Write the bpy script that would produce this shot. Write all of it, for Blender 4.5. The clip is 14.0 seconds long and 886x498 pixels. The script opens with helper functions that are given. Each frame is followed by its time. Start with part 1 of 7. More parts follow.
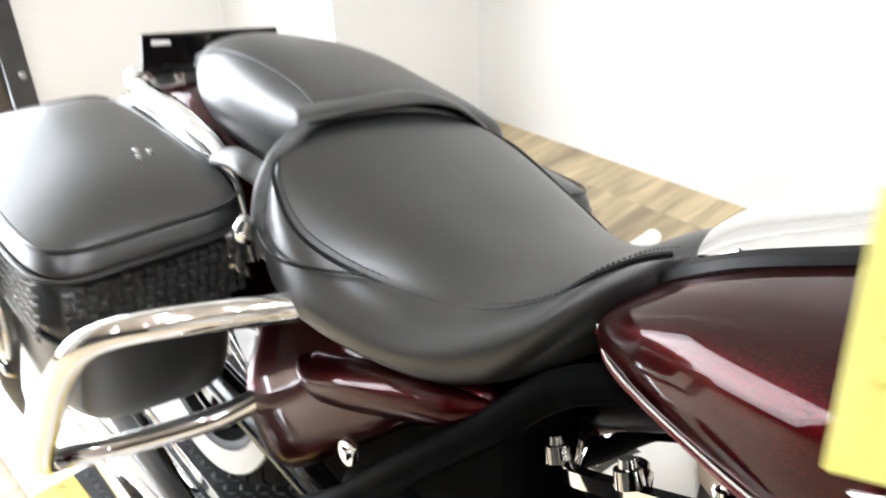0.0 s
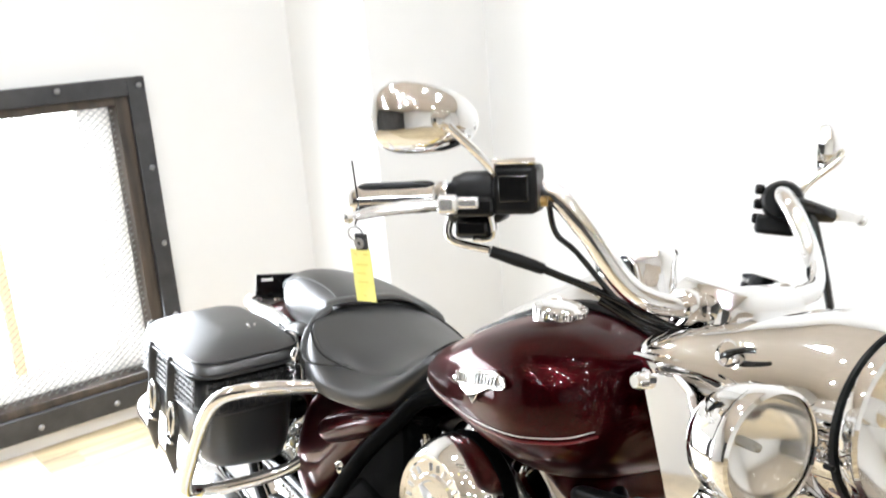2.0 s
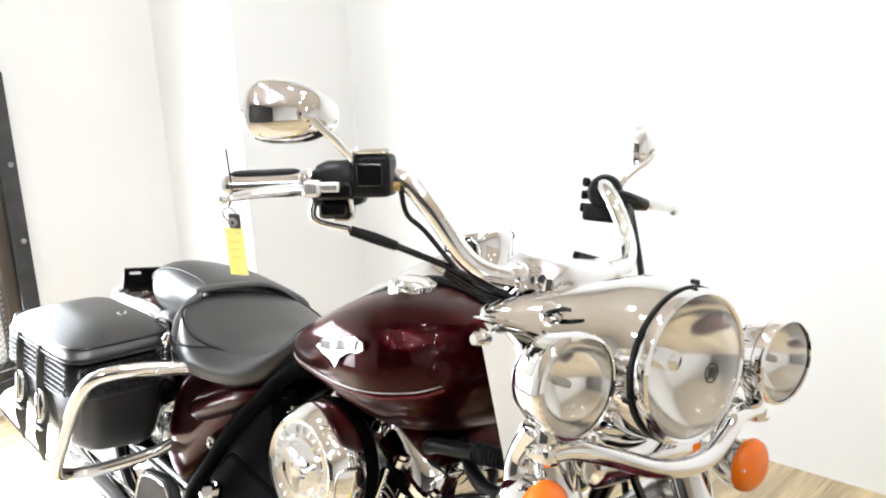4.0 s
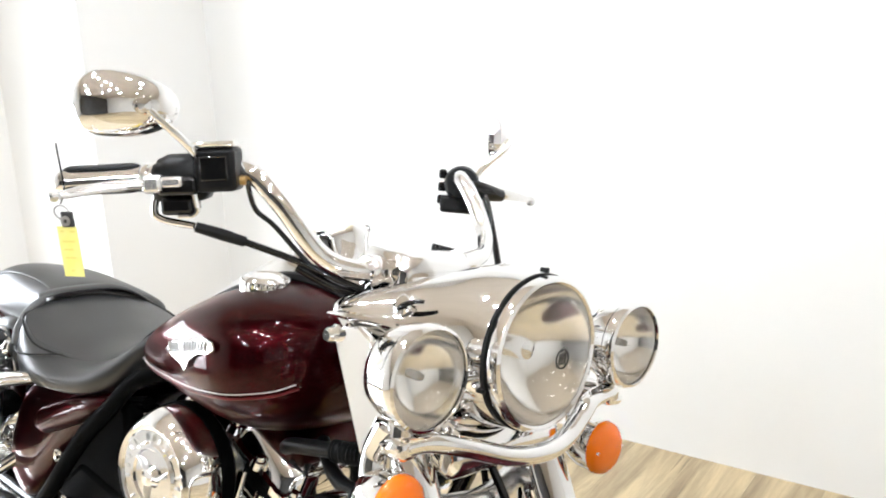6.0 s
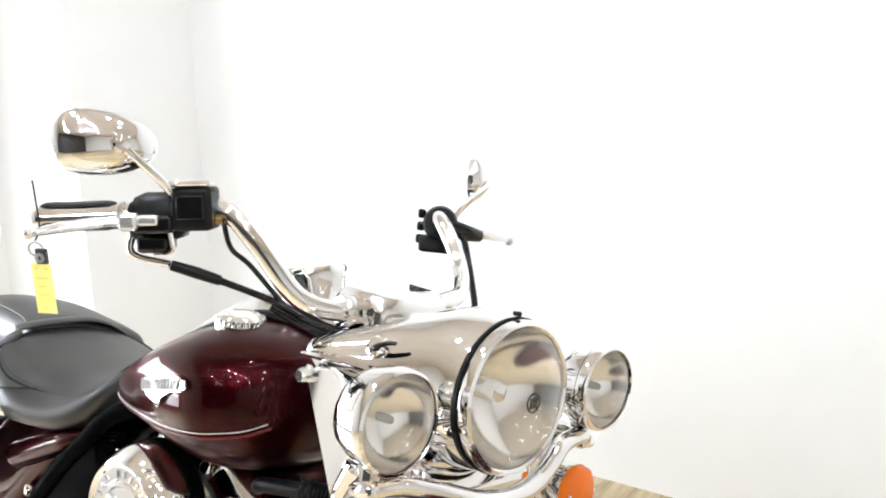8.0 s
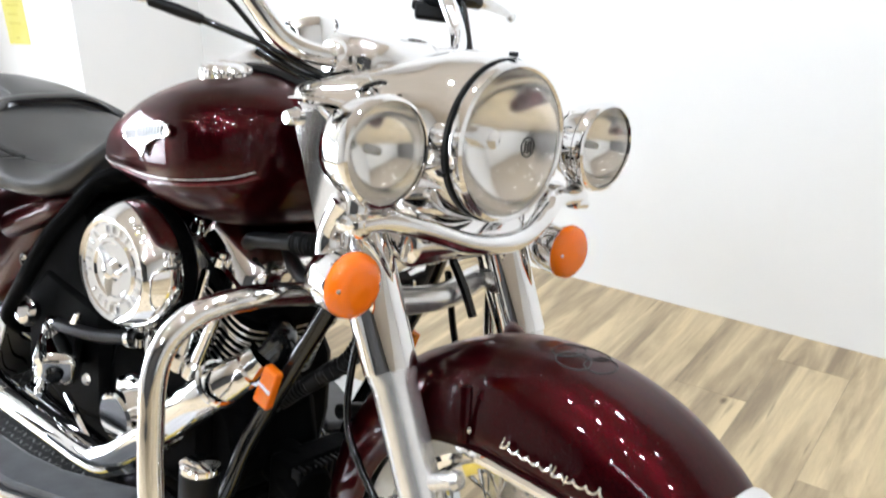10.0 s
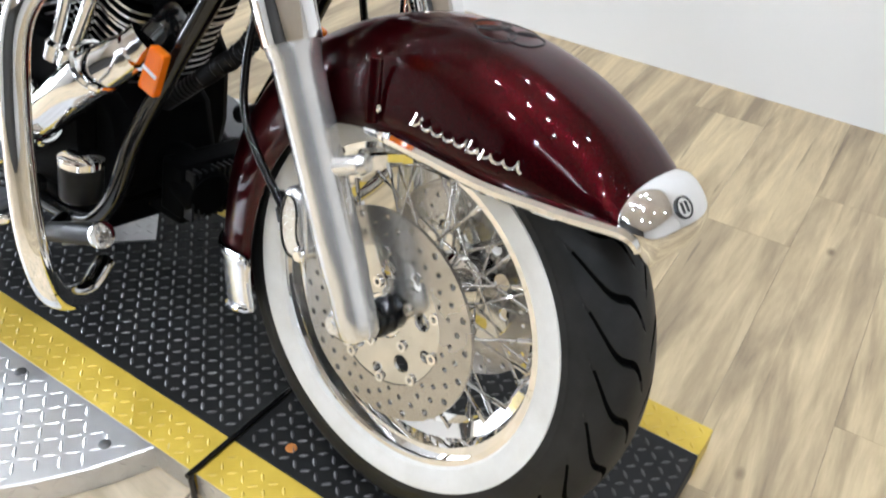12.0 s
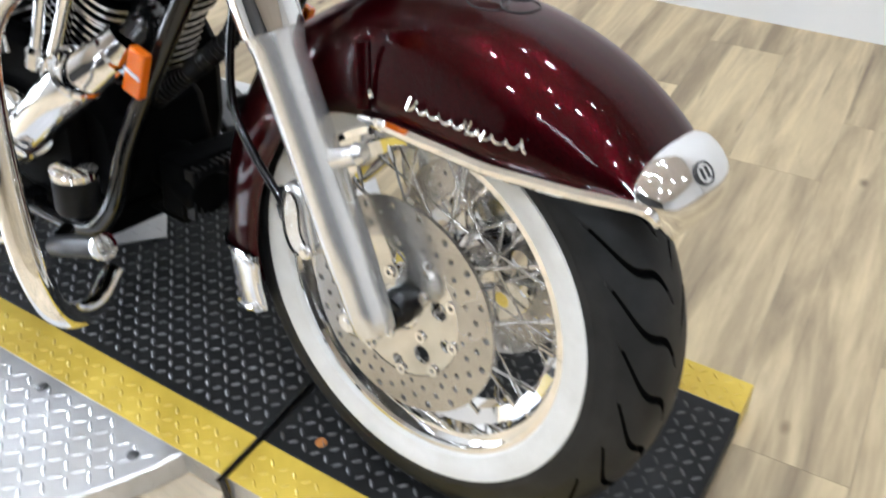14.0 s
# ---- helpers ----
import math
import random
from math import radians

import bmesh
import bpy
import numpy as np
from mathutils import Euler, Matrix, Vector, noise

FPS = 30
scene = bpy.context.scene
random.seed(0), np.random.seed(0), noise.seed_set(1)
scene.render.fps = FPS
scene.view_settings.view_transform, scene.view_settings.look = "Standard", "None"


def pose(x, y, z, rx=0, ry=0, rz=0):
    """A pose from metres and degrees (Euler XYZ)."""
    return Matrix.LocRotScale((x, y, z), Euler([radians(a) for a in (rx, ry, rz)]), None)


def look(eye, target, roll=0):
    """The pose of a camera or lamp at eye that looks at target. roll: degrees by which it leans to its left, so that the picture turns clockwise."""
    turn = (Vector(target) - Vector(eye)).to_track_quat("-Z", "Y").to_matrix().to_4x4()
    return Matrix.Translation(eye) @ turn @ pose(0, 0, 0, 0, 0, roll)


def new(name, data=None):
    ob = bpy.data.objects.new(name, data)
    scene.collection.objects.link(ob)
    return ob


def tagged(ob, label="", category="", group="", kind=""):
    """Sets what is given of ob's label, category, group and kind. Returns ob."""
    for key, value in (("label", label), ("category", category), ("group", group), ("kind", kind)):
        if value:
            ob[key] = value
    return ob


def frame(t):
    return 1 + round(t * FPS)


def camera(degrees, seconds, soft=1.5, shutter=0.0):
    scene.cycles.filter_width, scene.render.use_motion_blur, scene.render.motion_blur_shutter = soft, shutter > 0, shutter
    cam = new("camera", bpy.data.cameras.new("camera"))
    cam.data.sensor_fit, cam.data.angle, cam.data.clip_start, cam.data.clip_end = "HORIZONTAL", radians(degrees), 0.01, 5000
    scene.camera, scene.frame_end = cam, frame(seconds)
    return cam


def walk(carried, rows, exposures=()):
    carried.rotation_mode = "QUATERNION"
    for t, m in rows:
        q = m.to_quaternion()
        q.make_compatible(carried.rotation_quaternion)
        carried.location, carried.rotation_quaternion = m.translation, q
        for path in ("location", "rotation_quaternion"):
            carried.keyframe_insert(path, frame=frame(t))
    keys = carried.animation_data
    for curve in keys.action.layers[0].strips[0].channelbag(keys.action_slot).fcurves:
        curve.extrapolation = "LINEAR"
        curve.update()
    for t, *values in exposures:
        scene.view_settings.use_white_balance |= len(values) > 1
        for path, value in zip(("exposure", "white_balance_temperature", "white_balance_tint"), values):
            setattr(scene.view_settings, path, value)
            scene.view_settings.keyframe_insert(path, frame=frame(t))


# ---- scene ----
cam = camera(52.4, 14.0, soft=1.9, shutter=0.4)
PATH = [
    (0, (-0.549, -0.263, 1.091), (-1.779, 0.911, 0.037), -2.6),
    (0.5, (-0.378, -0.369, 1.146), (-1.806, 0.78, 0.345), -8.2),
    (1, (-0.129, -0.457, 1.187), (-1.651, 0.622, 0.466), -7.7),
    (1.5, (0.125, -0.501, 1.221), (-1.461, 0.526, 0.565), -4.9),
    (2, (0.247, -0.642, 1.258), (-1.289, 0.542, 0.77), -4.8),
    (2.5, (0.317, -0.764, 1.289), (-1.198, 0.474, 0.873), -4.6),
    (3, (0.341, -0.769, 1.287), (-1.125, 0.529, 0.88), -3.4),
    (3.5, (0.356, -0.747, 1.278), (-1.032, 0.629, 0.855), -2.7),
    (4, (0.368, -0.738, 1.26), (-0.969, 0.665, 0.767), -2.9),
    (4.2, (0.372, -0.738, 1.255), (-0.951, 0.674, 0.745), -2.6),
    (6.3, (0.384, -0.704, 1.252), (-0.721, 0.888, 0.755), -2.0),
    (6.5, (0.39, -0.702, 1.258), (-0.714, 0.899, 0.791), -1.6),
    (7, (0.387, -0.697, 1.268), (-0.705, 0.919, 0.821), -1.3),
    (7.2, (0.387, -0.698, 1.27), (-0.706, 0.918, 0.829), -1.1),
    (9.3, (0.416, -0.704, 1.204), (-0.715, 0.841, 0.627), -2.2),
    (9.5, (0.415, -0.7, 1.182), (-0.703, 0.828, 0.54), -1.8),
    (10, (0.407, -0.693, 1.141), (-0.65, 0.816, 0.362), -0.4),
    (10.5, (0.404, -0.686, 1.103), (-0.58, 0.797, 0.192), 0.7),
    (11, (0.4, -0.672, 1.066), (-0.471, 0.805, 0.037), 2.1),
    (11.5, (0.395, -0.666, 1.034), (-0.429, 0.79, -0.062), 3.7),
    (12, (0.395, -0.664, 0.995), (-0.361, 0.752, -0.197), 4.9),
    (12.5, (0.398, -0.664, 0.971), (-0.319, 0.725, -0.277), 5.1),
    (13, (0.406, -0.662, 0.947), (-0.244, 0.706, -0.359), 5.5),
    (13.5, (0.397, -0.665, 0.959), (-0.242, 0.702, -0.353), 5.0),
    (14, (0.38, -0.602, 0.995), (-0.394, 0.726, -0.285), -1.7),
]
walk(cam, [(t, look(eye, target, roll)) for t, eye, target, roll in PATH],
     [(0.0, -0.24, 6100, 10), (1.0, -0.14, 6080, 10), (2.5, -0.27, 6060, 10), (4.0, -0.27, 6080, 10), (7.0, -0.20, 6030, 10), (9.5, -0.30, 5880, 10), (10.5, -0.37, 5750, 10), (12.0, -0.44, 5700, 10), (14.0, -0.46, 5650, 10)])

# ---- world and light ----
world = bpy.data.worlds.new("world")
world.use_nodes = True
scene.world = world
sky = world.node_tree.nodes.new("ShaderNodeTexSky")
sky.sky_type, sky.sun_disc, sky.sun_elevation, sky.sun_rotation = "NISHITA", False, radians(38), radians(250)
world.node_tree.links.new(sky.outputs[0], world.node_tree.nodes["Background"].inputs[0])
world.node_tree.nodes["Background"].inputs[1].default_value = 0.12

FLOOR = -0.05          # the shop floor; the lift's deck is at z = 0
WALL_Y = 1.655         # long wall behind the motorcycle
WALL_X = -2.90         # wall with the window
CEIL = 3.0
ROOM_X1, ROOM_Y0 = 4.2, -5.2


def lamp(name, kind, m, power, colour=(1, 1, 1), **kw):
    data = bpy.data.lights.new(name, kind)
    data.energy, data.color = power, colour
    for key, value in kw.items():
        setattr(data, key, value)
    ob = new(name, data)
    ob.matrix_world = m
    return ob


SUN = lamp("sun", "SUN", look((0, 0, 6), (3.0, 1.0, 3.2)), 2.0, (1.0, 0.95, 0.88), angle=radians(0.6))
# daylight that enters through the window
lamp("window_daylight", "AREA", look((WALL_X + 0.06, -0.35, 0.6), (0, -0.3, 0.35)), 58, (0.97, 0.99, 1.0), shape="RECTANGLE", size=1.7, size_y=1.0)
# round ceiling lamps over the motorcycle
for tx, ty, watts in ((-1.4, -0.05, 32), (0.1, 0.75, 17)):
    lamp("ceiling_lamp", "AREA", look((tx, ty, CEIL - 0.09), (tx, ty + (0.5 if ty > 0 else 0), 0)), watts, (0.965, 0.99, 1.0), shape="DISK", size=0.17)
# rows of ceiling spots further out in the showroom
for tx, ty, watts in ((-1.2, -1.9, 20), (1.4, -1.7, 30), (-0.5, -3.0, 20), (1.7, -3.0, 30)):
    lamp("ceiling_spot", "AREA", look((tx, ty, CEIL - 0.12), (tx * 0.8, ty + 0.5, 0)), watts, (0.965, 0.99, 1.0), shape="DISK", size=0.09)
for tx, ty in ((0.9, 0.35), (2.0, -0.2), (2.2, -1.2), (0.2, -1.25), (2.9, 0.7), (-0.3, 0.6)):
    lamp("ceiling_spot", "AREA", look((tx, ty, CEIL - 0.12), (tx * 0.8, ty - 0.1, 0)), 4, (1.0, 0.985, 0.965), shape="DISK", size=0.065)
# short fluorescent tubes at the far side
for i in range(3):
    lamp("ceiling_tube", "AREA", look((-0.4 + 0.25 * i, -3.5 - 0.35 * i, CEIL - 0.09), (-0.4 + 0.25 * i, -3.5 - 0.35 * i, 0)), 10, (0.965, 0.99, 1.0), shape="RECTANGLE", size=0.6, size_y=0.07)
# small bright ceiling spots in a row
for i in range(5):
    lamp("ceiling_spot", "AREA", look((-0.9 + 0.5 * i, -0.5 - 0.05 * i, CEIL - 0.12), (-0.5 + 0.4 * i, 0.0, 0)), 10, (1.0, 0.985, 0.965), shape="DISK", size=0.07)

# ---- materials ----
def mat(name, base, rough=0.5, metal=0.0, coat=0.0, spec=0.5, emit=0.0):
    m = bpy.data.materials.new(name)
    m.use_nodes = True
    b = m.node_tree.nodes["Principled BSDF"]
    b.inputs["Base Color"].default_value = (*base, 1)
    b.inputs["Roughness"].default_value = rough
    b.inputs["Metallic"].default_value = metal
    b.inputs["Coat Weight"].default_value = coat
    b.inputs["Coat Roughness"].default_value = 0.03
    b.inputs["Specular IOR Level"].default_value = spec
    if emit:
        b.inputs["Emission Color"].default_value = (*base, 1)
        b.inputs["Emission Strength"].default_value = emit
    return m


def node(m, kind, **kw):
    n = m.node_tree.nodes.new(kind)
    for key, value in kw.items():
        n.inputs[key.replace("_", " ")].default_value = value
    return n


def link(m, a, b):
    m.node_tree.links.new(a, b)


def vary(m, scale, low, high, rough=None, bump=0.0, detail=6.0, bump_scale=None, coords="Object", stretch=(1, 1, 1), distance=0.002):
    """Colour that wanders between two tones, with roughness and relief from the same grain."""
    b = m.node_tree.nodes["Principled BSDF"]
    tc = node(m, "ShaderNodeTexCoord")
    mp = node(m, "ShaderNodeMapping", Scale=stretch)
    link(m, tc.outputs[coords], mp.inputs[0])
    n1 = node(m, "ShaderNodeTexNoise", Scale=scale, Detail=detail, Roughness=0.6)
    link(m, mp.outputs[0], n1.inputs["Vector"])
    ramp = node(m, "ShaderNodeValToRGB")
    ramp.color_ramp.elements[0].position, ramp.color_ramp.elements[1].position = 0.3, 0.72
    ramp.color_ramp.elements[0].color, ramp.color_ramp.elements[1].color = (*low, 1), (*high, 1)
    link(m, n1.outputs[0], ramp.inputs[0])
    link(m, ramp.outputs[0], b.inputs["Base Color"])
    if rough:
        mr = node(m, "ShaderNodeMapRange")
        mr.inputs["To Min"].default_value, mr.inputs["To Max"].default_value = rough
        n3 = node(m, "ShaderNodeTexNoise", Scale=scale * 0.37, Detail=4.0)
        link(m, mp.outputs[0], n3.inputs["Vector"])
        link(m, n3.outputs[0], mr.inputs[0])
        link(m, mr.outputs[0], b.inputs["Roughness"])
    if bump:
        n2 = node(m, "ShaderNodeTexNoise", Scale=bump_scale or scale * 4, Detail=5.0)
        link(m, mp.outputs[0], n2.inputs["Vector"])
        bp = node(m, "ShaderNodeBump", Strength=bump, Distance=distance)
        link(m, n2.outputs[0], bp.inputs["Height"])
        link(m, bp.outputs[0], b.inputs["Normal"])
    return m


CHROME = vary(mat("chrome", (0.86, 0.86, 0.87), 0.05, 1.0), 6, (0.90, 0.90, 0.905), (0.94, 0.94, 0.94), rough=(0.02, 0.06))
ALU = vary(mat("cast_aluminium", (0.62, 0.62, 0.62), 0.24, 0.85), 30, (0.80, 0.80, 0.80), (0.92, 0.92, 0.91), rough=(0.19, 0.30), bump=0.05, bump_scale=300, distance=0.0005)
STEEL = vary(mat("disc_steel", (0.6, 0.58, 0.55), 0.3, 1.0), 18, (0.44, 0.43, 0.415), (0.58, 0.57, 0.555), rough=(0.20, 0.32))
POLISHED = vary(mat("polished_carrier", (0.7, 0.7, 0.7), 0.1, 1.0), 25, (0.62, 0.62, 0.61), (0.74, 0.74, 0.73), rough=(0.06, 0.14))
PAINT = mat("burgundy_paint", (0.03, 0.0015, 0.003), 0.30, 0.8, coat=0.7, spec=0.1)
PAINT.node_tree.nodes["Principled BSDF"].inputs["Specular Tint"].default_value = (0.5, 0.02, 0.03, 1)
PAINT.node_tree.nodes["Principled BSDF"].inputs["Coat IOR"].default_value = 1.38
vary(PAINT, 900, (0.010, 0.0003, 0.0008), (0.046, 0.0012, 0.0034), detail=1.0)
PAINT_RED = mat("red_pinstripe", (0.10, 0.004, 0.006), 0.35, coat=0.6)
PIN = mat("silver_pinstripe", (0.7, 0.68, 0.65), 0.35, 0.6)
BLACK = vary(mat("black_enamel", (0.01, 0.01, 0.01), 0.22, coat=0.25, spec=0.35), 12, (0.002, 0.002, 0.002), (0.005, 0.005, 0.005), rough=(0.08, 0.17))
ENGINE = vary(mat("wrinkle_black", (0.004, 0.004, 0.004), 0.6, spec=0.02), 40, (0.001, 0.001, 0.001), (0.003, 0.003, 0.003), rough=(0.45, 0.65), bump=0.3, bump_scale=500, distance=0.0006)
FIN_EDGE = mat("machined_fin", (0.6, 0.6, 0.6), 0.3, 1.0)
PLASTIC = vary(mat("black_plastic", (0.012, 0.012, 0.012), 0.42, spec=0.2), 60, (0.003, 0.003, 0.003), (0.007, 0.007, 0.007), rough=(0.32, 0.5))
RUBBER = vary(mat("tyre_rubber", (0.022, 0.022, 0.022), 0.6, spec=0.25), 16, (0.010, 0.010, 0.010), (0.026, 0.026, 0.0255), rough=(0.36, 0.55), bump=0.2, bump_scale=220, distance=0.0006)
PAD = vary(mat("grey_rubber_pad", (0.06, 0.062, 0.066), 0.4, spec=0.4), 30, (0.05, 0.052, 0.056), (0.085, 0.087, 0.092), rough=(0.35, 0.55), bump=0.2, bump_scale=200, distance=0.0008)
GRIP = vary(mat("grip_rubber", (0.010, 0.010, 0.010), 0.4, spec=0.2), 40, (0.003, 0.003, 0.003), (0.008, 0.008, 0.008), rough=(0.3, 0.5))
WHITEWALL = vary(mat("whitewall_rubber", (0.74, 0.73, 0.69), 0.5), 20, (0.66, 0.645, 0.60), (0.78, 0.77, 0.735), rough=(0.4, 0.6))
LEATHER = vary(mat("black_leather", (0.02, 0.02, 0.02), 0.36, spec=1.0), 14, (0.007, 0.007, 0.007), (0.013, 0.013, 0.013), rough=(0.28, 0.42), bump=0.22, bump_scale=420, distance=0.0007)
LEATHER_ROUGH = vary(mat("creased_leather", (0.03, 0.03, 0.03), 0.4), 60, (0.018, 0.018, 0.018), (0.05, 0.05, 0.05), rough=(0.28, 0.42), bump=0.8, bump_scale=160, distance=0.002)
THREAD = mat("black_thread", (0.03, 0.03, 0.03), 0.6)
AMBER = mat("amber_lens", (0.80, 0.165, 0.002), 0.12, spec=0.6)
AMBER.node_tree.nodes["Principled BSDF"].inputs["Subsurface Weight"].default_value = 0.1
AMBER.node_tree.nodes["Principled BSDF"].inputs["Subsurface Radius"].default_value = (0.02, 0.008, 0.002)
YELLOW_TAG = vary(mat("yellow_card", (0.88, 0.83, 0.25), 0.55), 30, (0.88, 0.82, 0.22), (0.92, 0.87, 0.34))
INK = mat("faded_ink", (0.80, 0.72, 0.19), 0.6)
GROOVE_SHADE = mat("shaded_groove_rubber", (0.002, 0.002, 0.002), 0.95, spec=0.05)
BADGE_INK = mat("black_badge_ink", (0.02, 0.02, 0.02), 0.5)
BRASS = mat("brass_union", (0.45, 0.30, 0.12), 0.3, 1.0)
GLASS = mat("clear_glass", (1, 1, 1), 0.0)
GLASS.node_tree.nodes["Principled BSDF"].inputs["Transmission Weight"].default_value = 1.0
GLASS.node_tree.nodes["Principled BSDF"].inputs["IOR"].default_value = 1.35
REFLECTOR = vary(mat("lamp_reflector", (0.9, 0.9, 0.88), 0.1, 0.92), 9, (0.94, 0.94, 0.93), (0.98, 0.98, 0.97), rough=(0.09, 0.20))
WHITE_WALL = vary(mat("white_wall_paint", (0.8, 0.79, 0.76), 0.6), 1.3, (0.79, 0.785, 0.765), (0.83, 0.825, 0.81), rough=(0.5, 0.7), bump=0.08, bump_scale=160, distance=0.001)
# dimness of the showroom's far side, put into a wall colour
DIM_ROOM_WALL = vary(mat("dim_room_wall", (0.04, 0.04, 0.04), 0.6), 1.3, (0.045, 0.044, 0.043), (0.07, 0.068, 0.066), rough=(0.5, 0.7), bump=0.08, bump_scale=160, distance=0.001)
CEIL_MAT = vary(mat("ceiling_paint", (0.66, 0.61, 0.56), 0.8), 2, (0.61, 0.555, 0.49), (0.67, 0.61, 0.545))
WINDOW_FRAME = vary(mat("dark_brown_frame", (0.045, 0.036, 0.030), 0.5), 9, (0.022, 0.019, 0.017), (0.10, 0.075, 0.055), rough=(0.4, 0.65), bump=0.4, bump_scale=60, stretch=(1, 3, 0.25), distance=0.002)
FRAME_PAINT = vary(mat("dark_grey_frame", (0.035, 0.036, 0.038), 0.45), 12, (0.025, 0.026, 0.028), (0.055, 0.055, 0.057), rough=(0.35, 0.55))
GALV = vary(mat("galvanised_mesh", (0.4, 0.4, 0.4), 0.4, 0.7), 40, (0.34, 0.34, 0.34), (0.48, 0.48, 0.48), rough=(0.3, 0.5))
PLATE_BLACK = vary(mat("black_checker_plate", (0.03, 0.03, 0.03), 0.4, spec=0.22), 9, (0.006, 0.006, 0.006), (0.016, 0.016, 0.0155), rough=(0.45, 0.7))
PLATE_YELLOW = vary(mat("yellow_checker_plate", (0.75, 0.52, 0.05), 0.42), 11, (0.48, 0.335, 0.030), (0.66, 0.48, 0.062), rough=(0.35, 0.55))
PLATE_GREY = vary(mat("aluminium_checker_plate", (0.62, 0.62, 0.62), 0.36, 0.85), 9, (0.52, 0.52, 0.52), (0.70, 0.70, 0.71), rough=(0.28, 0.45))
BUMP_BLACK = vary(mat("worn_plate_bump", (0.06, 0.06, 0.06), 0.3), 7, (0.015, 0.015, 0.015), (0.10, 0.10, 0.096), rough=(0.25, 0.4))
SASH = vary(mat("cream_sash_paint", (0.8, 0.76, 0.68), 0.5), 12, (0.74, 0.70, 0.62), (0.84, 0.81, 0.74), rough=(0.4, 0.6))
PINE = vary(mat("pine_mullion", (0.78, 0.58, 0.32), 0.5), 9, (0.74, 0.58, 0.38), (0.86, 0.72, 0.50), rough=(0.4, 0.6), stretch=(4, 4, 0.4))


def add_backlit_glow(m, colour, share):
    """Translucency added to solid pieces so they come out bright against the daylight."""
    tr = node(m, "ShaderNodeBsdfTranslucent", Color=(*colour, 1))
    mx = node(m, "ShaderNodeMixShader", Fac=share)
    out = m.node_tree.nodes["Material Output"]
    link(m, m.node_tree.nodes["Principled BSDF"].outputs[0], mx.inputs[1])
    link(m, tr.outputs[0], mx.inputs[2])
    link(m, mx.outputs[0], out.inputs[0])


# sash and mullion are opaque; their bright look is put into the material
add_backlit_glow(SASH, (0.92, 0.91, 0.88), 0.6)
add_backlit_glow(PINE, (0.92, 0.80, 0.62), 0.6)
MOUNT = mat("white_board", (0.8, 0.78, 0.74), 0.5)


def wood_floor():
    m = mat("oak_vinyl_plank", (0.42, 0.31, 0.18), 0.42)
    b = m.node_tree.nodes["Principled BSDF"]
    tc, info = node(m, "ShaderNodeTexCoord"), node(m, "ShaderNodeObjectInfo")
    off = node(m, "ShaderNodeVectorMath")
    off.operation = "MULTIPLY_ADD"
    off.inputs[1].default_value = (1, 1, 1)
    comb = node(m, "ShaderNodeCombineXYZ")
    k = node(m, "ShaderNodeMath")
    k.operation = "MULTIPLY"
    k.inputs[1].default_value = 37.0
    link(m, info.outputs["Random"], k.inputs[0])
    link(m, k.outputs[0], comb.inputs[0])
    link(m, k.outputs[0], comb.inputs[1])
    link(m, tc.outputs["Object"], off.inputs[0])
    link(m, comb.outputs[0], off.inputs[2])
    mp = node(m, "ShaderNodeMapping", Scale=(7.5, 0.75, 1.0))
    link(m, off.outputs[0], mp.inputs[0])
    streak = node(m, "ShaderNodeTexNoise", Scale=1.7, Detail=7.0, Roughness=0.55, Distortion=1.1)
    link(m, mp.outputs[0], streak.inputs["Vector"])
    fine = node(m, "ShaderNodeTexNoise", Scale=14.0, Detail=6.0, Roughness=0.7)
    link(m, mp.outputs[0], fine.inputs["Vector"])
    ramp = node(m, "ShaderNodeValToRGB")
    e = ramp.color_ramp.elements
    e[0].position, e[0].color = 0.30, (0.235, 0.180, 0.112, 1)
    e[1].position, e[1].color = 0.64, (0.590, 0.475, 0.285, 1)
    mid = e.new(0.47)
    mid.color = (0.400, 0.315, 0.190, 1)
    mix = node(m, "ShaderNodeMath")
    mix.operation = "MULTIPLY_ADD"
    mix.inputs[1].default_value = 0.22
    link(m, fine.outputs[0], mix.inputs[0])
    sub = node(m, "ShaderNodeMath")
    sub.operation = "MULTIPLY_ADD"
    sub.inputs[1].default_value, sub.inputs[2].default_value = 0.09, -0.165
    link(m, info.outputs["Random"], sub.inputs[0])
    # each board is printed as three narrower strips of differing tone
    sep = node(m, "ShaderNodeSeparateXYZ")
    link(m, tc.outputs["Object"], sep.inputs[0])
    cell = node(m, "ShaderNodeMath")
    cell.operation = "MULTIPLY"
    cell.inputs[1].default_value = 1 / 0.0607
    link(m, sep.outputs[0], cell.inputs[0])
    fl = node(m, "ShaderNodeMath")
    fl.operation = "FLOOR"
    link(m, cell.outputs[0], fl.inputs[0])
    key = node(m, "ShaderNodeCombineXYZ")
    link(m, fl.outputs[0], key.inputs[0])
    link(m, k.outputs[0], key.inputs[1])
    strip = node(m, "ShaderNodeTexWhiteNoise")
    link(m, key.outputs[0], strip.inputs["Vector"])
    tone = node(m, "ShaderNodeMath")
    tone.operation = "MULTIPLY_ADD"
    tone.inputs[1].default_value, tone.inputs[2].default_value = 0.10, -0.05
    link(m, strip.outputs["Value"], tone.inputs[0])
    pre = node(m, "ShaderNodeMath")
    link(m, streak.outputs[0], pre.inputs[0])
    link(m, tone.outputs[0], pre.inputs[1])
    tot = node(m, "ShaderNodeMath")
    link(m, pre.outputs[0], tot.inputs[0])
    link(m, sub.outputs[0], tot.inputs[1])
    link(m, tot.outputs[0], mix.inputs[2])
    link(m, mix.outputs[0], ramp.inputs[0])
    # small knots
    vor = node(m, "ShaderNodeTexVoronoi", Scale=3.0)
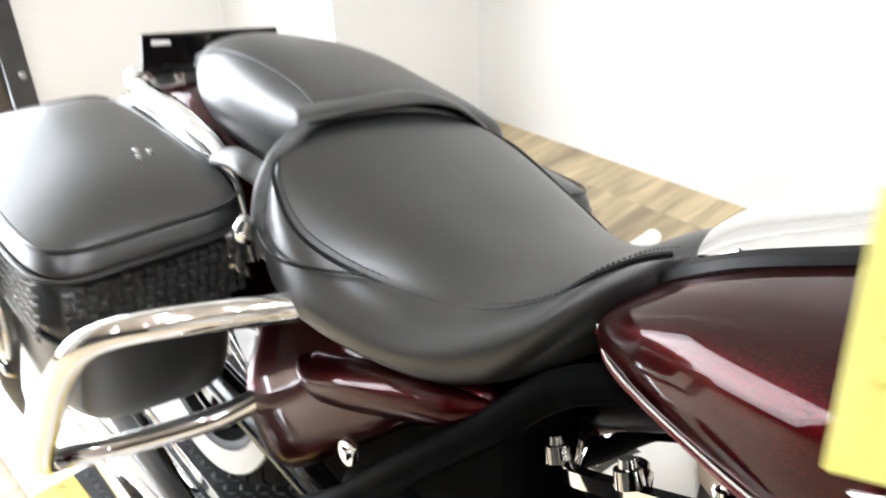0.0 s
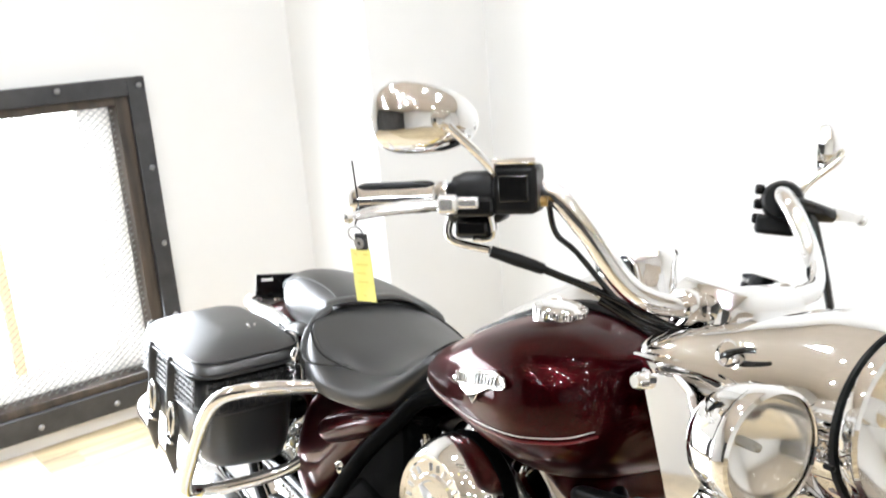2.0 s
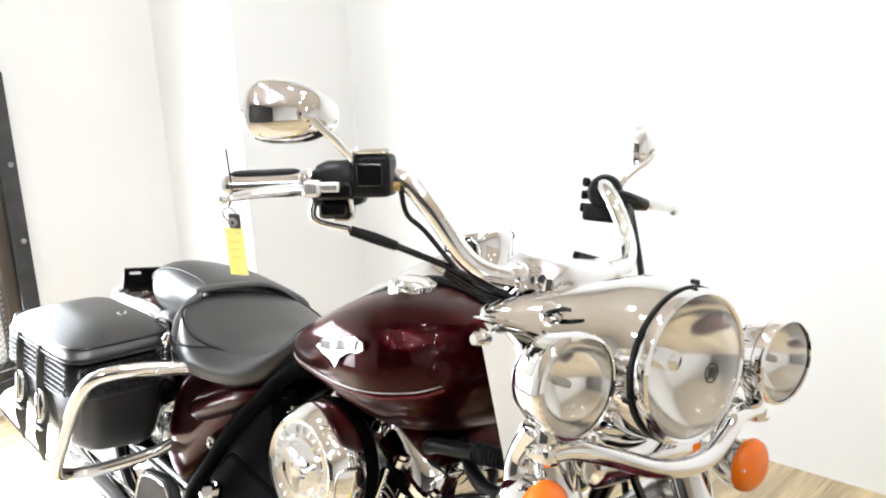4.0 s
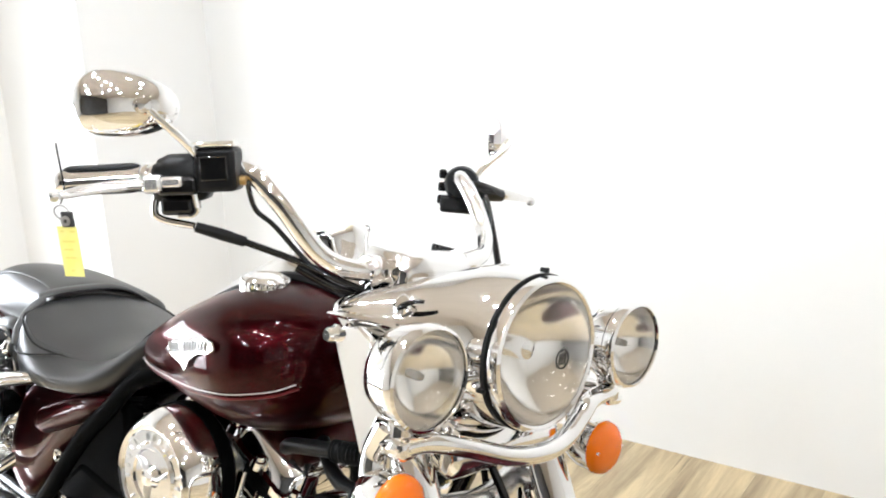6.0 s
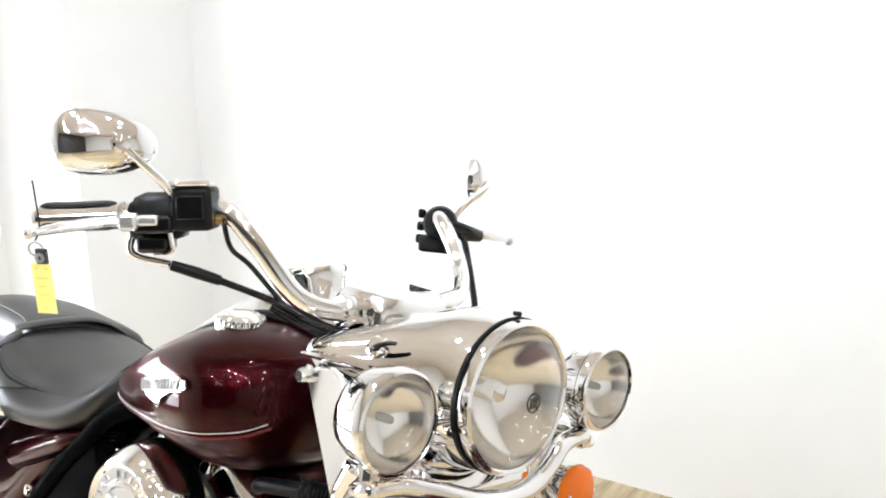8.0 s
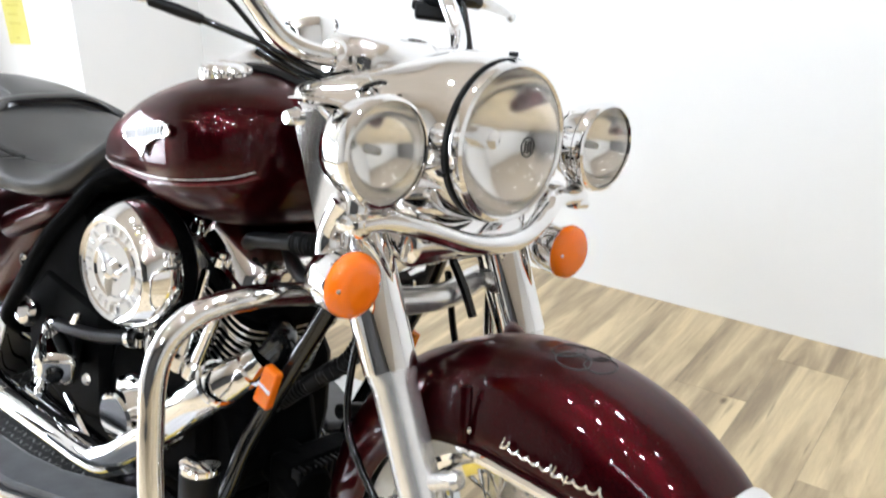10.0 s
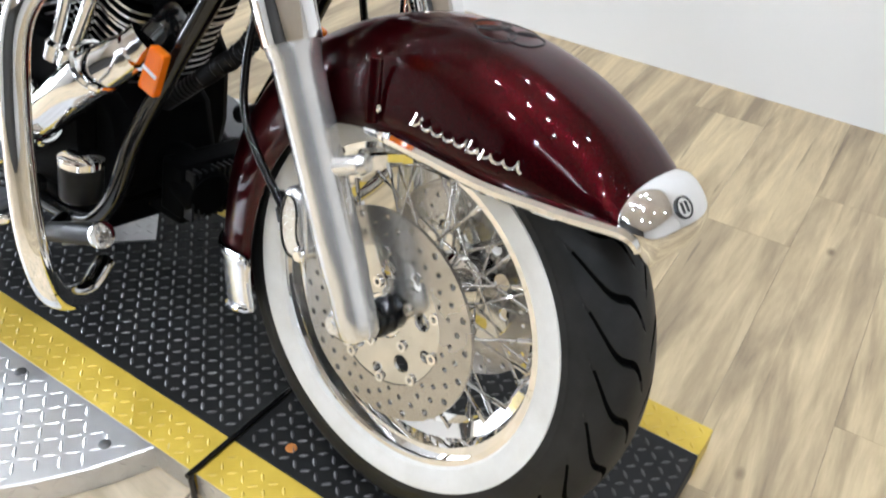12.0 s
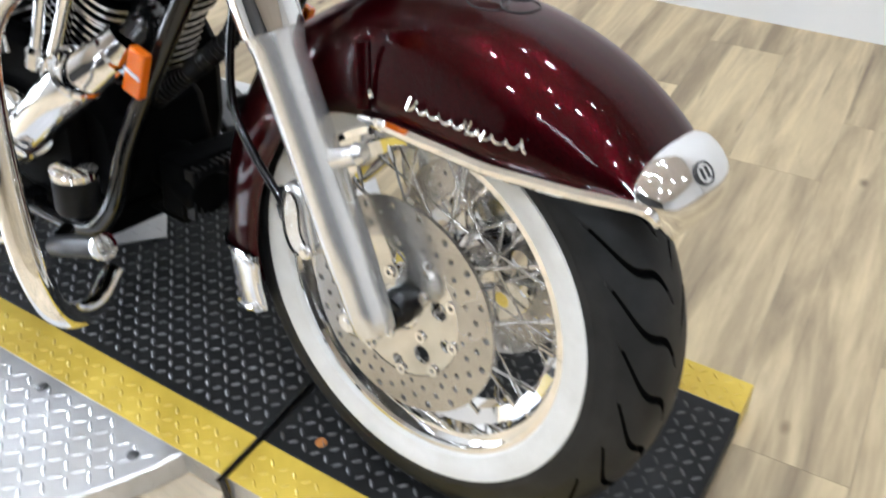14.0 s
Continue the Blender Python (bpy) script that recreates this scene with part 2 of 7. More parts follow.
    mp2 = node(m, "ShaderNodeMapping", Scale=(2.2, 1.2, 1.0))
    link(m, off.outputs[0], mp2.inputs[0])
    link(m, mp2.outputs[0], vor.inputs["Vector"])
    knot = node(m, "ShaderNodeMapRange")
    knot.inputs["From Min"].default_value, knot.inputs["From Max"].default_value = 0.012, 0.075
    link(m, vor.outputs["Distance"], knot.inputs[0])
    dark = node(m, "ShaderNodeMix")
    dark.data_type = "RGBA"
    dark.inputs[6].default_value = (0.085, 0.055, 0.03, 1)
    link(m, knot.outputs[0], dark.inputs[0])
    link(m, ramp.outputs[0], dark.inputs[7])
    # short dark cracks along the grain
    mp3 = node(m, "ShaderNodeMapping", Scale=(34.0, 1.6, 1.0))
    link(m, off.outputs[0], mp3.inputs[0])
    crack = node(m, "ShaderNodeTexNoise", Scale=1.6, Detail=3.0, Roughness=0.5, Distortion=0.3)
    link(m, mp3.outputs[0], crack.inputs["Vector"])
    cut = node(m, "ShaderNodeMapRange")
    cut.inputs["From Min"].default_value, cut.inputs["From Max"].default_value = 0.66, 0.72
    cut.inputs["To Max"].default_value = 0.55
    link(m, crack.outputs[0], cut.inputs[0])
    worn = node(m, "ShaderNodeMix")
    worn.data_type = "RGBA"
    worn.inputs[7].default_value = (0.10, 0.075, 0.05, 1)
    link(m, cut.outputs[0], worn.inputs[0])
    link(m, dark.outputs[2], worn.inputs[6])
    link(m, worn.outputs[2], b.inputs["Base Color"])
    bp = node(m, "ShaderNodeBump", Strength=0.25, Distance=0.001)
    link(m, fine.outputs[0], bp.inputs["Height"])
    link(m, bp.outputs[0], b.inputs["Normal"])
    return m


WOOD = wood_floor()
def stone_floor():
    m = mat("stone_look_tile", (0.6, 0.5, 0.36), 0.4)
    b = m.node_tree.nodes["Principled BSDF"]
    tc, info = node(m, "ShaderNodeTexCoord"), node(m, "ShaderNodeObjectInfo")
    shift = node(m, "ShaderNodeVectorMath")
    link(m, tc.outputs["Object"], shift.inputs[0])
    link(m, info.outputs["Random"], shift.inputs[1])
    veins = node(m, "ShaderNodeTexNoise", Scale=5.0, Detail=8.0, Roughness=0.6, Distortion=1.6)
    link(m, shift.outputs[0], veins.inputs["Vector"])
    grit = node(m, "ShaderNodeTexNoise", Scale=70.0, Detail=4.0, Roughness=0.6)
    link(m, shift.outputs[0], grit.inputs["Vector"])
    ramp = node(m, "ShaderNodeValToRGB")
    e = ramp.color_ramp.elements
    e[0].position, e[0].color = 0.32, (0.40, 0.33, 0.22, 1)
    e[1].position, e[1].color = 0.68, (0.68, 0.60, 0.46, 1)
    for at, colour in ((0.45, (0.56, 0.47, 0.33, 1)), (0.56, (0.62, 0.49, 0.32, 1))):
        e.new(at).color = colour
    link(m, veins.outputs[0], ramp.inputs[0])
    link(m, ramp.outputs[0], b.inputs["Base Color"])
    bp = node(m, "ShaderNodeBump", Strength=0.25, Distance=0.001)
    link(m, grit.outputs[0], bp.inputs["Height"])
    link(m, bp.outputs[0], b.inputs["Normal"])
    return m


STONE = stone_floor()
SEAM = mat("floor_joint", (0.16, 0.12, 0.08), 0.8)



# ---- mesh helpers ----
def part(name, bm, material, parent=None, label="", smooth=True, bevel=0.0, subsurf=0):
    me = bpy.data.meshes.new(name)
    bmesh.ops.recalc_face_normals(bm, faces=bm.faces[:])
    if smooth:
        for f in bm.faces:
            f.smooth = True
    bm.to_mesh(me)
    bm.free()
    for m in material if isinstance(material, (list, tuple)) else [material]:
        me.materials.append(m)
    ob = new(name, me)
    if parent is not None:
        ob.parent = parent
    if bevel:
        md = ob.modifiers.new("bevel", "BEVEL")
        md.width, md.segments, md.limit_method, md.angle_limit = bevel, 2, "ANGLE", radians(40)
    if subsurf:
        md = ob.modifiers.new("subsurf", "SUBSURF")
        md.levels = md.render_levels = subsurf
    if smooth and not subsurf:
        me.set_sharp_from_angle(angle=radians(38))
    if label:
        ob["label"] = label
    return ob


def spline(pts, n=8, closed=False):
    """A Catmull-Rom line through the points."""
    p = [Vector(q) for q in pts]
    if len(p) == 2:
        return p
    out, m = [], len(p)
    for i in range(m if closed else m - 1):
        if closed:
            a, b, c, d = p[(i - 1) % m], p[i], p[(i + 1) % m], p[(i + 2) % m]
        else:
            b, c = p[i], p[i + 1]
            a = p[i - 1] if i else b * 2 - c
            d = p[i + 2] if i + 2 < m else c * 2 - b
        for k in range(n):
            t = k / n
            out.append(0.5 * ((2 * b) + (c - a) * t + (2 * a - 5 * b + 4 * c - d) * t * t + (3 * b - a - 3 * c + d) * t ** 3))
    if not closed:
        out.append(p[-1])
    return out


def add_rings(bm, rings, closed_ring=True, cap=True, loop=False, mi=0):
    vs = [[bm.verts.new(v) for v in r] for r in rings]
    n = len(vs[0])
    for i in range(len(vs) - (0 if loop else 1)):
        a, b = vs[i], vs[(i + 1) % len(vs)]
        for j in range(n if closed_ring else n - 1):
            f = bm.faces.new((a[j], a[(j + 1) % n], b[(j + 1) % n], b[j]))
            f.material_index = mi
    if cap and closed_ring and not loop:
        for r in (vs[0], vs[-1]):
            f = bm.faces.new(r)
            f.material_index = mi
    return vs


def add_tube(bm, pts, r, seg=12, n=8, smooth=True, closed=False, squash=1.0, mi=0):
    """A round bar along a line; r is one radius or one for each point."""
    line = spline(pts, n, closed) if smooth else [Vector(q) for q in pts]
    m = len(line)
    rad = [r] * m if not isinstance(r, (list, tuple)) else [float(np.interp(i / (m - 1) * (len(r) - 1), range(len(r)), r)) for i in range(m)]
    rings, u = [], None
    for i, q in enumerate(line):
        if closed:
            d = (line[(i + 1) % m] - line[i - 1]).normalized()
        else:
            d = (line[min(i + 1, m - 1)] - line[max(i - 1, 0)]).normalized()
        if u is None:
            u = d.orthogonal().normalized()
        u = (u - d * u.dot(d)).normalized()
        w = d.cross(u)
        rings.append([q + (u * math.cos(2 * math.pi * k / seg) + w * math.sin(2 * math.pi * k / seg) * squash) * rad[i] for k in range(seg)])
    return add_rings(bm, rings, loop=closed, mi=mi)


def tube(pts, r, **kw):
    bm = bmesh.new()
    add_tube(bm, pts, r, **kw)
    return bm


def axes_for(axis):
    w = Vector(axis).normalized()
    u = w.orthogonal().normalized()
    return u, w.cross(u), w


def add_lathe(bm, profile, centre, axis, seg=32, close=False, mi=0):
    """Spin (radius, height) pairs about an axis through a centre."""
    u, v, w = axes_for(axis)
    c = Vector(centre)
    rings = []
    for r, h in profile:
        r = max(r, 1e-4)
        rings.append([c + w * h + (u * math.cos(2 * math.pi * k / seg) + v * math.sin(2 * math.pi * k / seg)) * r for k in range(seg)])
    if close:
        return add_rings(bm, rings, loop=True, mi=mi)
    vs = add_rings(bm, rings, cap=False, mi=mi)
    for ring, (r, h) in ((vs[0], profile[0]), (vs[-1], profile[-1])):
        if r <= 1e-3:
            bm.faces.new(ring).material_index = mi
    return vs


def lathe(profile, centre, axis, seg=32, close=False):
    bm = bmesh.new()
    add_lathe(bm, profile, centre, axis, seg, close)
    return bm


def add_box(bm, lo, hi, m=None, mi=0):
    vs = [bm.verts.new(Vector((x, y, z)) if m is None else m @ Vector((x, y, z))) for x in (lo[0], hi[0]) for y in (lo[1], hi[1]) for z in (lo[2], hi[2])]
    for q in ((0, 1, 3, 2), (4, 6, 7, 5), (0, 4, 5, 1), (2, 3, 7, 6), (0, 2, 6, 4), (1, 5, 7, 3)):
        f = bm.faces.new([vs[i] for i in q])
        f.material_index = mi
    return vs


def box(lo, hi, m=None):
    bm = bmesh.new()
    add_box(bm, lo, hi, m)
    return bm


def add_prism(bm, outline, depth, m, mi=0):
    """A flat outline in x, y pushed through 0 .. depth in z, then moved by m."""
    a = [bm.verts.new(m @ Vector((x, y, 0))) for x, y in outline]
    b = [bm.verts.new(m @ Vector((x, y, depth))) for x, y in outline]
    n = len(a)
    for f in (bm.faces.new(a), bm.faces.new(b)):
        f.material_index = mi
    for i in range(n):
        f = bm.faces.new((a[i], a[(i + 1) % n], b[(i + 1) % n], b[i]))
        f.material_index = mi


SIDE = Matrix(((1, 0, 0, 0), (0, 0, 1, 0), (0, 1, 0, 0), (0, 0, 0, 1)))  # outline in x, z; depth along y


def prism(outline, y0, y1):
    bm = bmesh.new()
    add_prism(bm, outline, y1 - y0, Matrix.Translation((0, y0, 0)) @ SIDE)
    return bm


def oval(n, a, b, p=2.0):
    """Points of a superellipse with half axes a and b."""
    out = []
    for k in range(n):
        t = 2 * math.pi * k / n
        c, s = math.cos(t), math.sin(t)
        out.append((a * math.copysign(abs(c) ** (2 / p), c), b * math.copysign(abs(s) ** (2 / p), s)))
    return out


def holed_plate(loops, thick, centre, axis):
    """A plate bounded by the first loop with the others cut out; loops are lists of (u, v)."""
    u, v, w = axes_for(axis)
    c = Vector(centre)
    bm = bmesh.new()
    edges = []
    for loop in loops:
        vs = [bm.verts.new(c + u * a + v * b) for a, b in loop]
        edges += [bm.edges.new((vs[i], vs[(i + 1) % len(vs)])) for i in range(len(vs))]
    bmesh.ops.triangle_fill(bm, use_beauty=True, use_dissolve=False, edges=edges)
    bmesh.ops.recalc_face_normals(bm, faces=bm.faces[:])
    geo = bmesh.ops.extrude_face_region(bm, geom=bm.faces[:])
    bmesh.ops.translate(bm, verts=[q for q in geo["geom"] if isinstance(q, bmesh.types.BMVert)], vec=w * thick)
    return bm


def circle(r, n=16, cx=0.0, cy=0.0, t0=0.0):
    return [(cx + r * math.cos(t0 + 2 * math.pi * k / n), cy + r * math.sin(t0 + 2 * math.pi * k / n)) for k in range(n)]


def thing(name, label, category, group="", kind=""):
    return tagged(new(name), label, category, group, kind)


def curve_at(table, x):
    """Row of values at x, run smoothly through a table sorted by its first column."""
    xs = [r[0] for r in table]
    return [float(np.interp(x, xs, [r[k] for r in table])) for k in range(1, len(table[0]))]

# ---- the room ----
def setting(name, bm, material, label, category, smooth=False, bevel=0.0):
    ob = part(name, bm, material, None, label, smooth, bevel)
    return tagged(ob, label, category, kind="structure")


TH = 0.16
WY0, WY1, WZ0, WZ1 = -1.35, 0.462, 0.085, 1.10      # clear opening of the window
setting("ceiling", box((WALL_X - TH, ROOM_Y0 - TH, CEIL), (ROOM_X1 + TH, WALL_Y + TH, CEIL + 0.1)), CEIL_MAT, "plain warm grey painted ceiling of the showroom", "ceiling")
setting("wall_north", box((-2.365, WALL_Y, FLOOR), (ROOM_X1 + TH, WALL_Y + TH, CEIL)), WHITE_WALL, "plain white painted showroom wall behind the motorcycle", "wall")
bm = bmesh.new()
add_box(bm, (WALL_X - TH, ROOM_Y0 - TH, FLOOR), (WALL_X, WY0, CEIL))
add_box(bm, (WALL_X - TH, WY1, FLOOR), (WALL_X, WALL_Y + TH, CEIL))
add_box(bm, (WALL_X - TH, WY0, FLOOR), (WALL_X, WY1, WZ0))
add_box(bm, (WALL_X - TH, WY0, WZ1), (WALL_X, WY1, CEIL))
setting("wall_west", bm, WHITE_WALL, "off-white painted wall with a low barred window", "wall")
setting("wall_chase", box((WALL_X, 1.12, FLOOR), (-2.365, WALL_Y + TH, CEIL)), WHITE_WALL, "off-white boxed-in corner projecting from the wall", "wall")
# unseen south wall, kept dark so paint and chrome reflect a dim room
setting("wall_south", box((WALL_X, ROOM_Y0 - TH, FLOOR), (ROOM_X1 + TH, ROOM_Y0, CEIL)), DIM_ROOM_WALL, "unseen wall, coloured dark to stand for the dim showroom", "wall")
setting("wall_east", box((ROOM_X1, ROOM_Y0, FLOOR), (ROOM_X1 + TH, WALL_Y, CEIL)), WHITE_WALL, "plain white painted wall at the end of the showroom", "wall")

# window: painted steel frame with bolts, brown timber reveal, expanded metal screen
window = tagged(new("window_1"), "low window with a bolted dark frame and expanded metal screen", "window", kind="structure")
FW = 0.062
bm = bmesh.new()
for lo, hi in (((WY1, WZ0 - FW), (WY1 + FW, WZ1 + FW)), ((WY0 - FW, WZ0 - FW), (WY0, WZ1 + FW)),
               ((WY0, WZ1), (WY1, WZ1 + FW)), ((WY0, WZ0 - FW - 0.02), (WY1, WZ0))):
    add_box(bm, (WALL_X + 0.001, lo[0], lo[1]), (WALL_X + 0.028, hi[0], hi[1]))
part("window_frame", bm, FRAME_PAINT, window, "dark grey painted steel frame", False, 0.003)
bm = bmesh.new()
for lo, hi in (((WY1 - 0.045, WZ0), (WY1, WZ1)), ((WY0, WZ0), (WY0 + 0.045, WZ1)), ((WY0 + 0.045, WZ1 - 0.03), (WY1 - 0.045, WZ1)), ((WY0 + 0.045, WZ0), (WY1 - 0.045, WZ0 + 0.03))):
    add_box(bm, (WALL_X - TH + 0.01, lo[0], lo[1]), (WALL_X + 0.012, hi[0], hi[1]))
part("window_reveal", bm, WINDOW_FRAME, window, "worn dark brown timber reveal", False, 0.003)
bolt_mesh = None
for y, z in [(WY1 + 0.04, z) for z in (1.132, 0.845, 0.57, 0.30, 0.04)] + [(y, WZ1 + 0.04) for y in (0.23, -0.08, -0.4, -0.75)] + [(y, WZ0 - 0.05) for y in (0.24, -0.02, -0.28, -0.6, -0.95)]:
    if bolt_mesh is None:
        b = part("bolt", lathe([(0.0, 0.006), (0.006, 0.005), (0.010, 0.0), (0.010, -0.002)], (0, 0, 0), (1, 0, 0), 12), GALV, window, "silver bolt head")
        bolt_mesh = b.data
    else:
        b = new("bolt", bolt_mesh)
        b.parent = window
    b.location = (WALL_X + 0.030, y, z)
# expanded metal: rows of bent strands
bm = bmesh.new()
cw, ch = 0.028, 0.022
mx = WALL_X - 0.035
rows = int((WZ1 - WZ0) / (ch / 2))
cols = int((WY1 - WY0) / cw)
for r in range(rows):
    z = WZ0 + r * ch / 2
    shift = cw / 2 if r % 2 else 0.0
    for c in range(cols + 1):
        y = WY0 + c * cw + shift
        for dy in (-cw / 2, cw / 2):
            a, b2 = Vector((mx, y, z)), Vector((mx + 0.003, y + dy, z + ch / 2))
            if not (WY0 < y < WY1 and WY0 < y + dy < WY1):
                continue
            d = (b2 - a).normalized()
            s = Vector((0, -d.z, d.y)) * 0.0012
            q = Vector((0.003, 0, 0))
            vs = [bm.verts.new(p) for p in (a - s, a + s, b2 + s, b2 - s, a - s + q, a + s + q, b2 + s + q, b2 - s + q)]
            for f in ((0, 1, 2, 3), (4, 7, 6, 5), (0, 4, 5, 1), (2, 6, 7, 3)):
                bm.faces.new([vs[i] for i in f])
tagged(part("screen", bm, GALV, window, "galvanised expanded metal screen", False), kind="stuff")
pane = part("pane", box((WALL_X - 0.12, WY0, WZ0), (WALL_X - 0.114, WY1, WZ1)), GLASS, window, "clear glass pane", False)
pane.visible_shadow = False

# outdoors, seen blown out through the window
yard = setting("ground", box((-40, -40, FLOOR - 0.3), (WALL_X - TH, 40, FLOOR - 0.12)), mat("pale_concrete", (0.6, 0.6, 0.58), 0.8), "pale concrete yard outside the window", "ground")
back = setting("backdrop", box((-5.0, -9, FLOOR - 0.12), (-4.9, 7, 6)), mat("bright_daylight", (1.0, 1.0, 1.0), 1.0, emit=9.0), "bright overexposed daylight outside the window", "backdrop")
# pale sash and pine mullion behind the screen
bm = bmesh.new()
for lo, hi in (((WY1 - 0.150, WZ0 + 0.03), (WY1 - 0.045, WZ1 - 0.03)), ((WY0 + 0.045, WZ0 + 0.03), (WY0 + 0.15, WZ1 - 0.03)), ((WY0 + 0.15, WZ0 + 0.03), (WY1 - 0.15, WZ0 + 0.115))):
    add_box(bm, (WALL_X - 0.105, lo[0], lo[1]), (WALL_X - 0.075, hi[0], hi[1]))
part("sash", bm, SASH, window, "pale cream window sash", False, 0.002)
part("mullion", box((WALL_X - 0.112, -0.040, WZ0 + 0.115), (WALL_X - 0.070, -0.006, WZ1 - 0.03)), PINE, window, "light pine mullion", False, 0.003)

# ---- the floor: oak-look planks laid across the room ----
setting("floor", box((WALL_X - TH, ROOM_Y0 - TH, FLOOR - 0.1), (ROOM_X1 + TH, WALL_Y + TH, FLOOR - 0.003)), SEAM, "oak-look vinyl plank floor with dark joints", "floor")
floor = bpy.data.objects["floor"]
PW, PL = 0.182, 0.95
bm = bmesh.new()
g = 0.0004
add_prism(bm, [(g, g), (PW - g, g), (PW - g, PL - g), (g, PL - g)], 0.003, Matrix.Translation((0, 0, 0)))
plank = part("plank", bm, WOOD, floor, smooth=False)
plank.location = (WALL_X - 0.02, WALL_Y - PL + 0.05, FLOOR - 0.003)
rng = random.Random(4)
first = True
short = {}           # boards cut at the long wall, by length
nx = int((ROOM_X1 - WALL_X) / PW) + 1
for i in range(nx):
    start = WALL_Y + 0.06 - rng.choice((0.22, 0.47, 0.71, 0.93))
    x = -0.242 - 15 * PW + i * PW
    for j in range(-1, 8):
        y = start - j * PL
        if y + PL > WALL_Y + 0.95 or y < ROOM_Y0 - PL:
            continue
        reach = min(PL, WALL_Y + 0.01 - y)
        if reach < 0.02:
            continue
        if reach < PL - 0.001:
            k = round(reach, 3)
            if k not in short:
                bm = bmesh.new()
                add_prism(bm, [(g, g), (PW - g, g), (PW - g, k - g), (g, k - g)], 0.003, Matrix.Translation((0, 0, 0)))
                short[k] = part("plank", bm, WOOD, floor, smooth=False)
                ob = short[k]
            else:
                ob = new("plank", short[k].data)
            ob.parent = floor
            ob.location = (x, y, FLOOR - 0.003)
            continue
        ob = plank if first else new("plank", plank.data)
        first = False
        ob.parent = floor
        ob.location = (x, y, FLOOR - 0.003)

# stone-look tiles on the window side of the lift, uneven in outline
rng = random.Random(11)
bed = setting("floor_tiles", box((WALL_X + 0.002, ROOM_Y0 + 0.002, FLOOR + 0.0002), (0.30, -0.06, FLOOR + 0.0012)), mat("tile_joint", (0.12, 0.10, 0.08), 0.8), "beige stone-look tile floor with thin dark joints", "floor")
TN, TM = 7, 12
tx, ty = (0.30 - WALL_X - 0.004) / TN, (-0.06 - ROOM_Y0 - 0.004) / TM
grid = {}
for i in range(TN + 1):
    for j in range(TM + 1):
        grid[i, j] = Vector((WALL_X + 0.004 + i * tx + (rng.uniform(-0.11, 0.11) if 0 < i < TN else 0), ROOM_Y0 + 0.004 + j * ty + (rng.uniform(-0.10, 0.10) if 0 < j < TM else 0), 0))
def bent(a, b, key):
    r = random.Random(key)
    n = Vector((a.y - b.y, b.x - a.x, 0)).normalized()
    return [a + (b - a) * f + n * r.uniform(-0.018, 0.018) for f in (0.33, 0.67)]
edges = {}
for i in range(TN + 1):
    for j in range(TM + 1):
        if i < TN:
            edges[i, j, 0] = bent(grid[i, j], grid[i + 1, j], i * 100 + j) if 0 < j < TM else []
        if j < TM:
            edges[i, j, 1] = bent(grid[i, j], grid[i, j + 1], 5000 + i * 100 + j) if 0 < i < TN else []
for i in range(TN):
    for j in range(TM):
        ring = [grid[i, j]] + edges[i, j, 0] + [grid[i + 1, j]] + edges[i + 1, j, 1] + [grid[i + 1, j + 1]] + edges[i, j + 1, 0][::-1] + [grid[i, j + 1]] + edges[i, j, 1][::-1]
        c = sum(ring, Vector()) / len(ring)
        inner = [p - (p - c).normalized() * 0.0022 for p in ring]
        bm = bmesh.new()
        add_rings(bm, [[Vector((p.x - c.x, p.y - c.y, 0.0)) for p in inner], [Vector((p.x - c.x, p.y - c.y, 0.0012)) for p in inner], [Vector(((p.x - c.x) * 0.994, (p.y - c.y) * 0.994, 0.002)) for p in inner]])
        tile = part("tile", bm, STONE, bed, smooth=False)
        tile.location = (c.x, c.y, FLOOR + 0.0012)

# ---- checker plate ----
def add_bumps(bm, inside, x0, x1, y0, y1, pitch=0.0190, length=0.0165, wide=0.0050, high=0.0018, mi=0, z=0.0, turn=0.0):
    n, k = int((x1 - x0) / pitch), int((y1 - y0) / pitch)
    for i in range(n + 1):
        for j in range(k + 1):
            x, y = x0 + i * pitch, y0 + j * pitch
            if not inside(x, y):
                continue
            a = radians(turn + (45 if (i + j) % 2 else -45))
            c, s = math.cos(a), math.sin(a)
            ring = [(-length / 2, 0), (-length / 5, -wide / 2), (length / 5, -wide / 2), (length / 2, 0), (length / 5, wide / 2), (-length / 5, wide / 2)]
            base = [bm.verts.new((x + c * u - s * v, y + s * u + c * v, z)) for u, v in ring]
            top = [bm.verts.new((x + c * u * 0.7, y + s * u * 0.7, z + high)) for u in (-length / 4, length / 4)]
            for q in ((base[0], base[1], top[0]), (base[1], base[2], top[1], top[0]), (base[2], base[3], top[1]), (base[3], base[4], top[1]), (base[4], base[5], top[0], top[1]), (base[5], base[0], top[0])):
                f = bm.faces.new(q)
                f.material_index = mi
                f.smooth = True


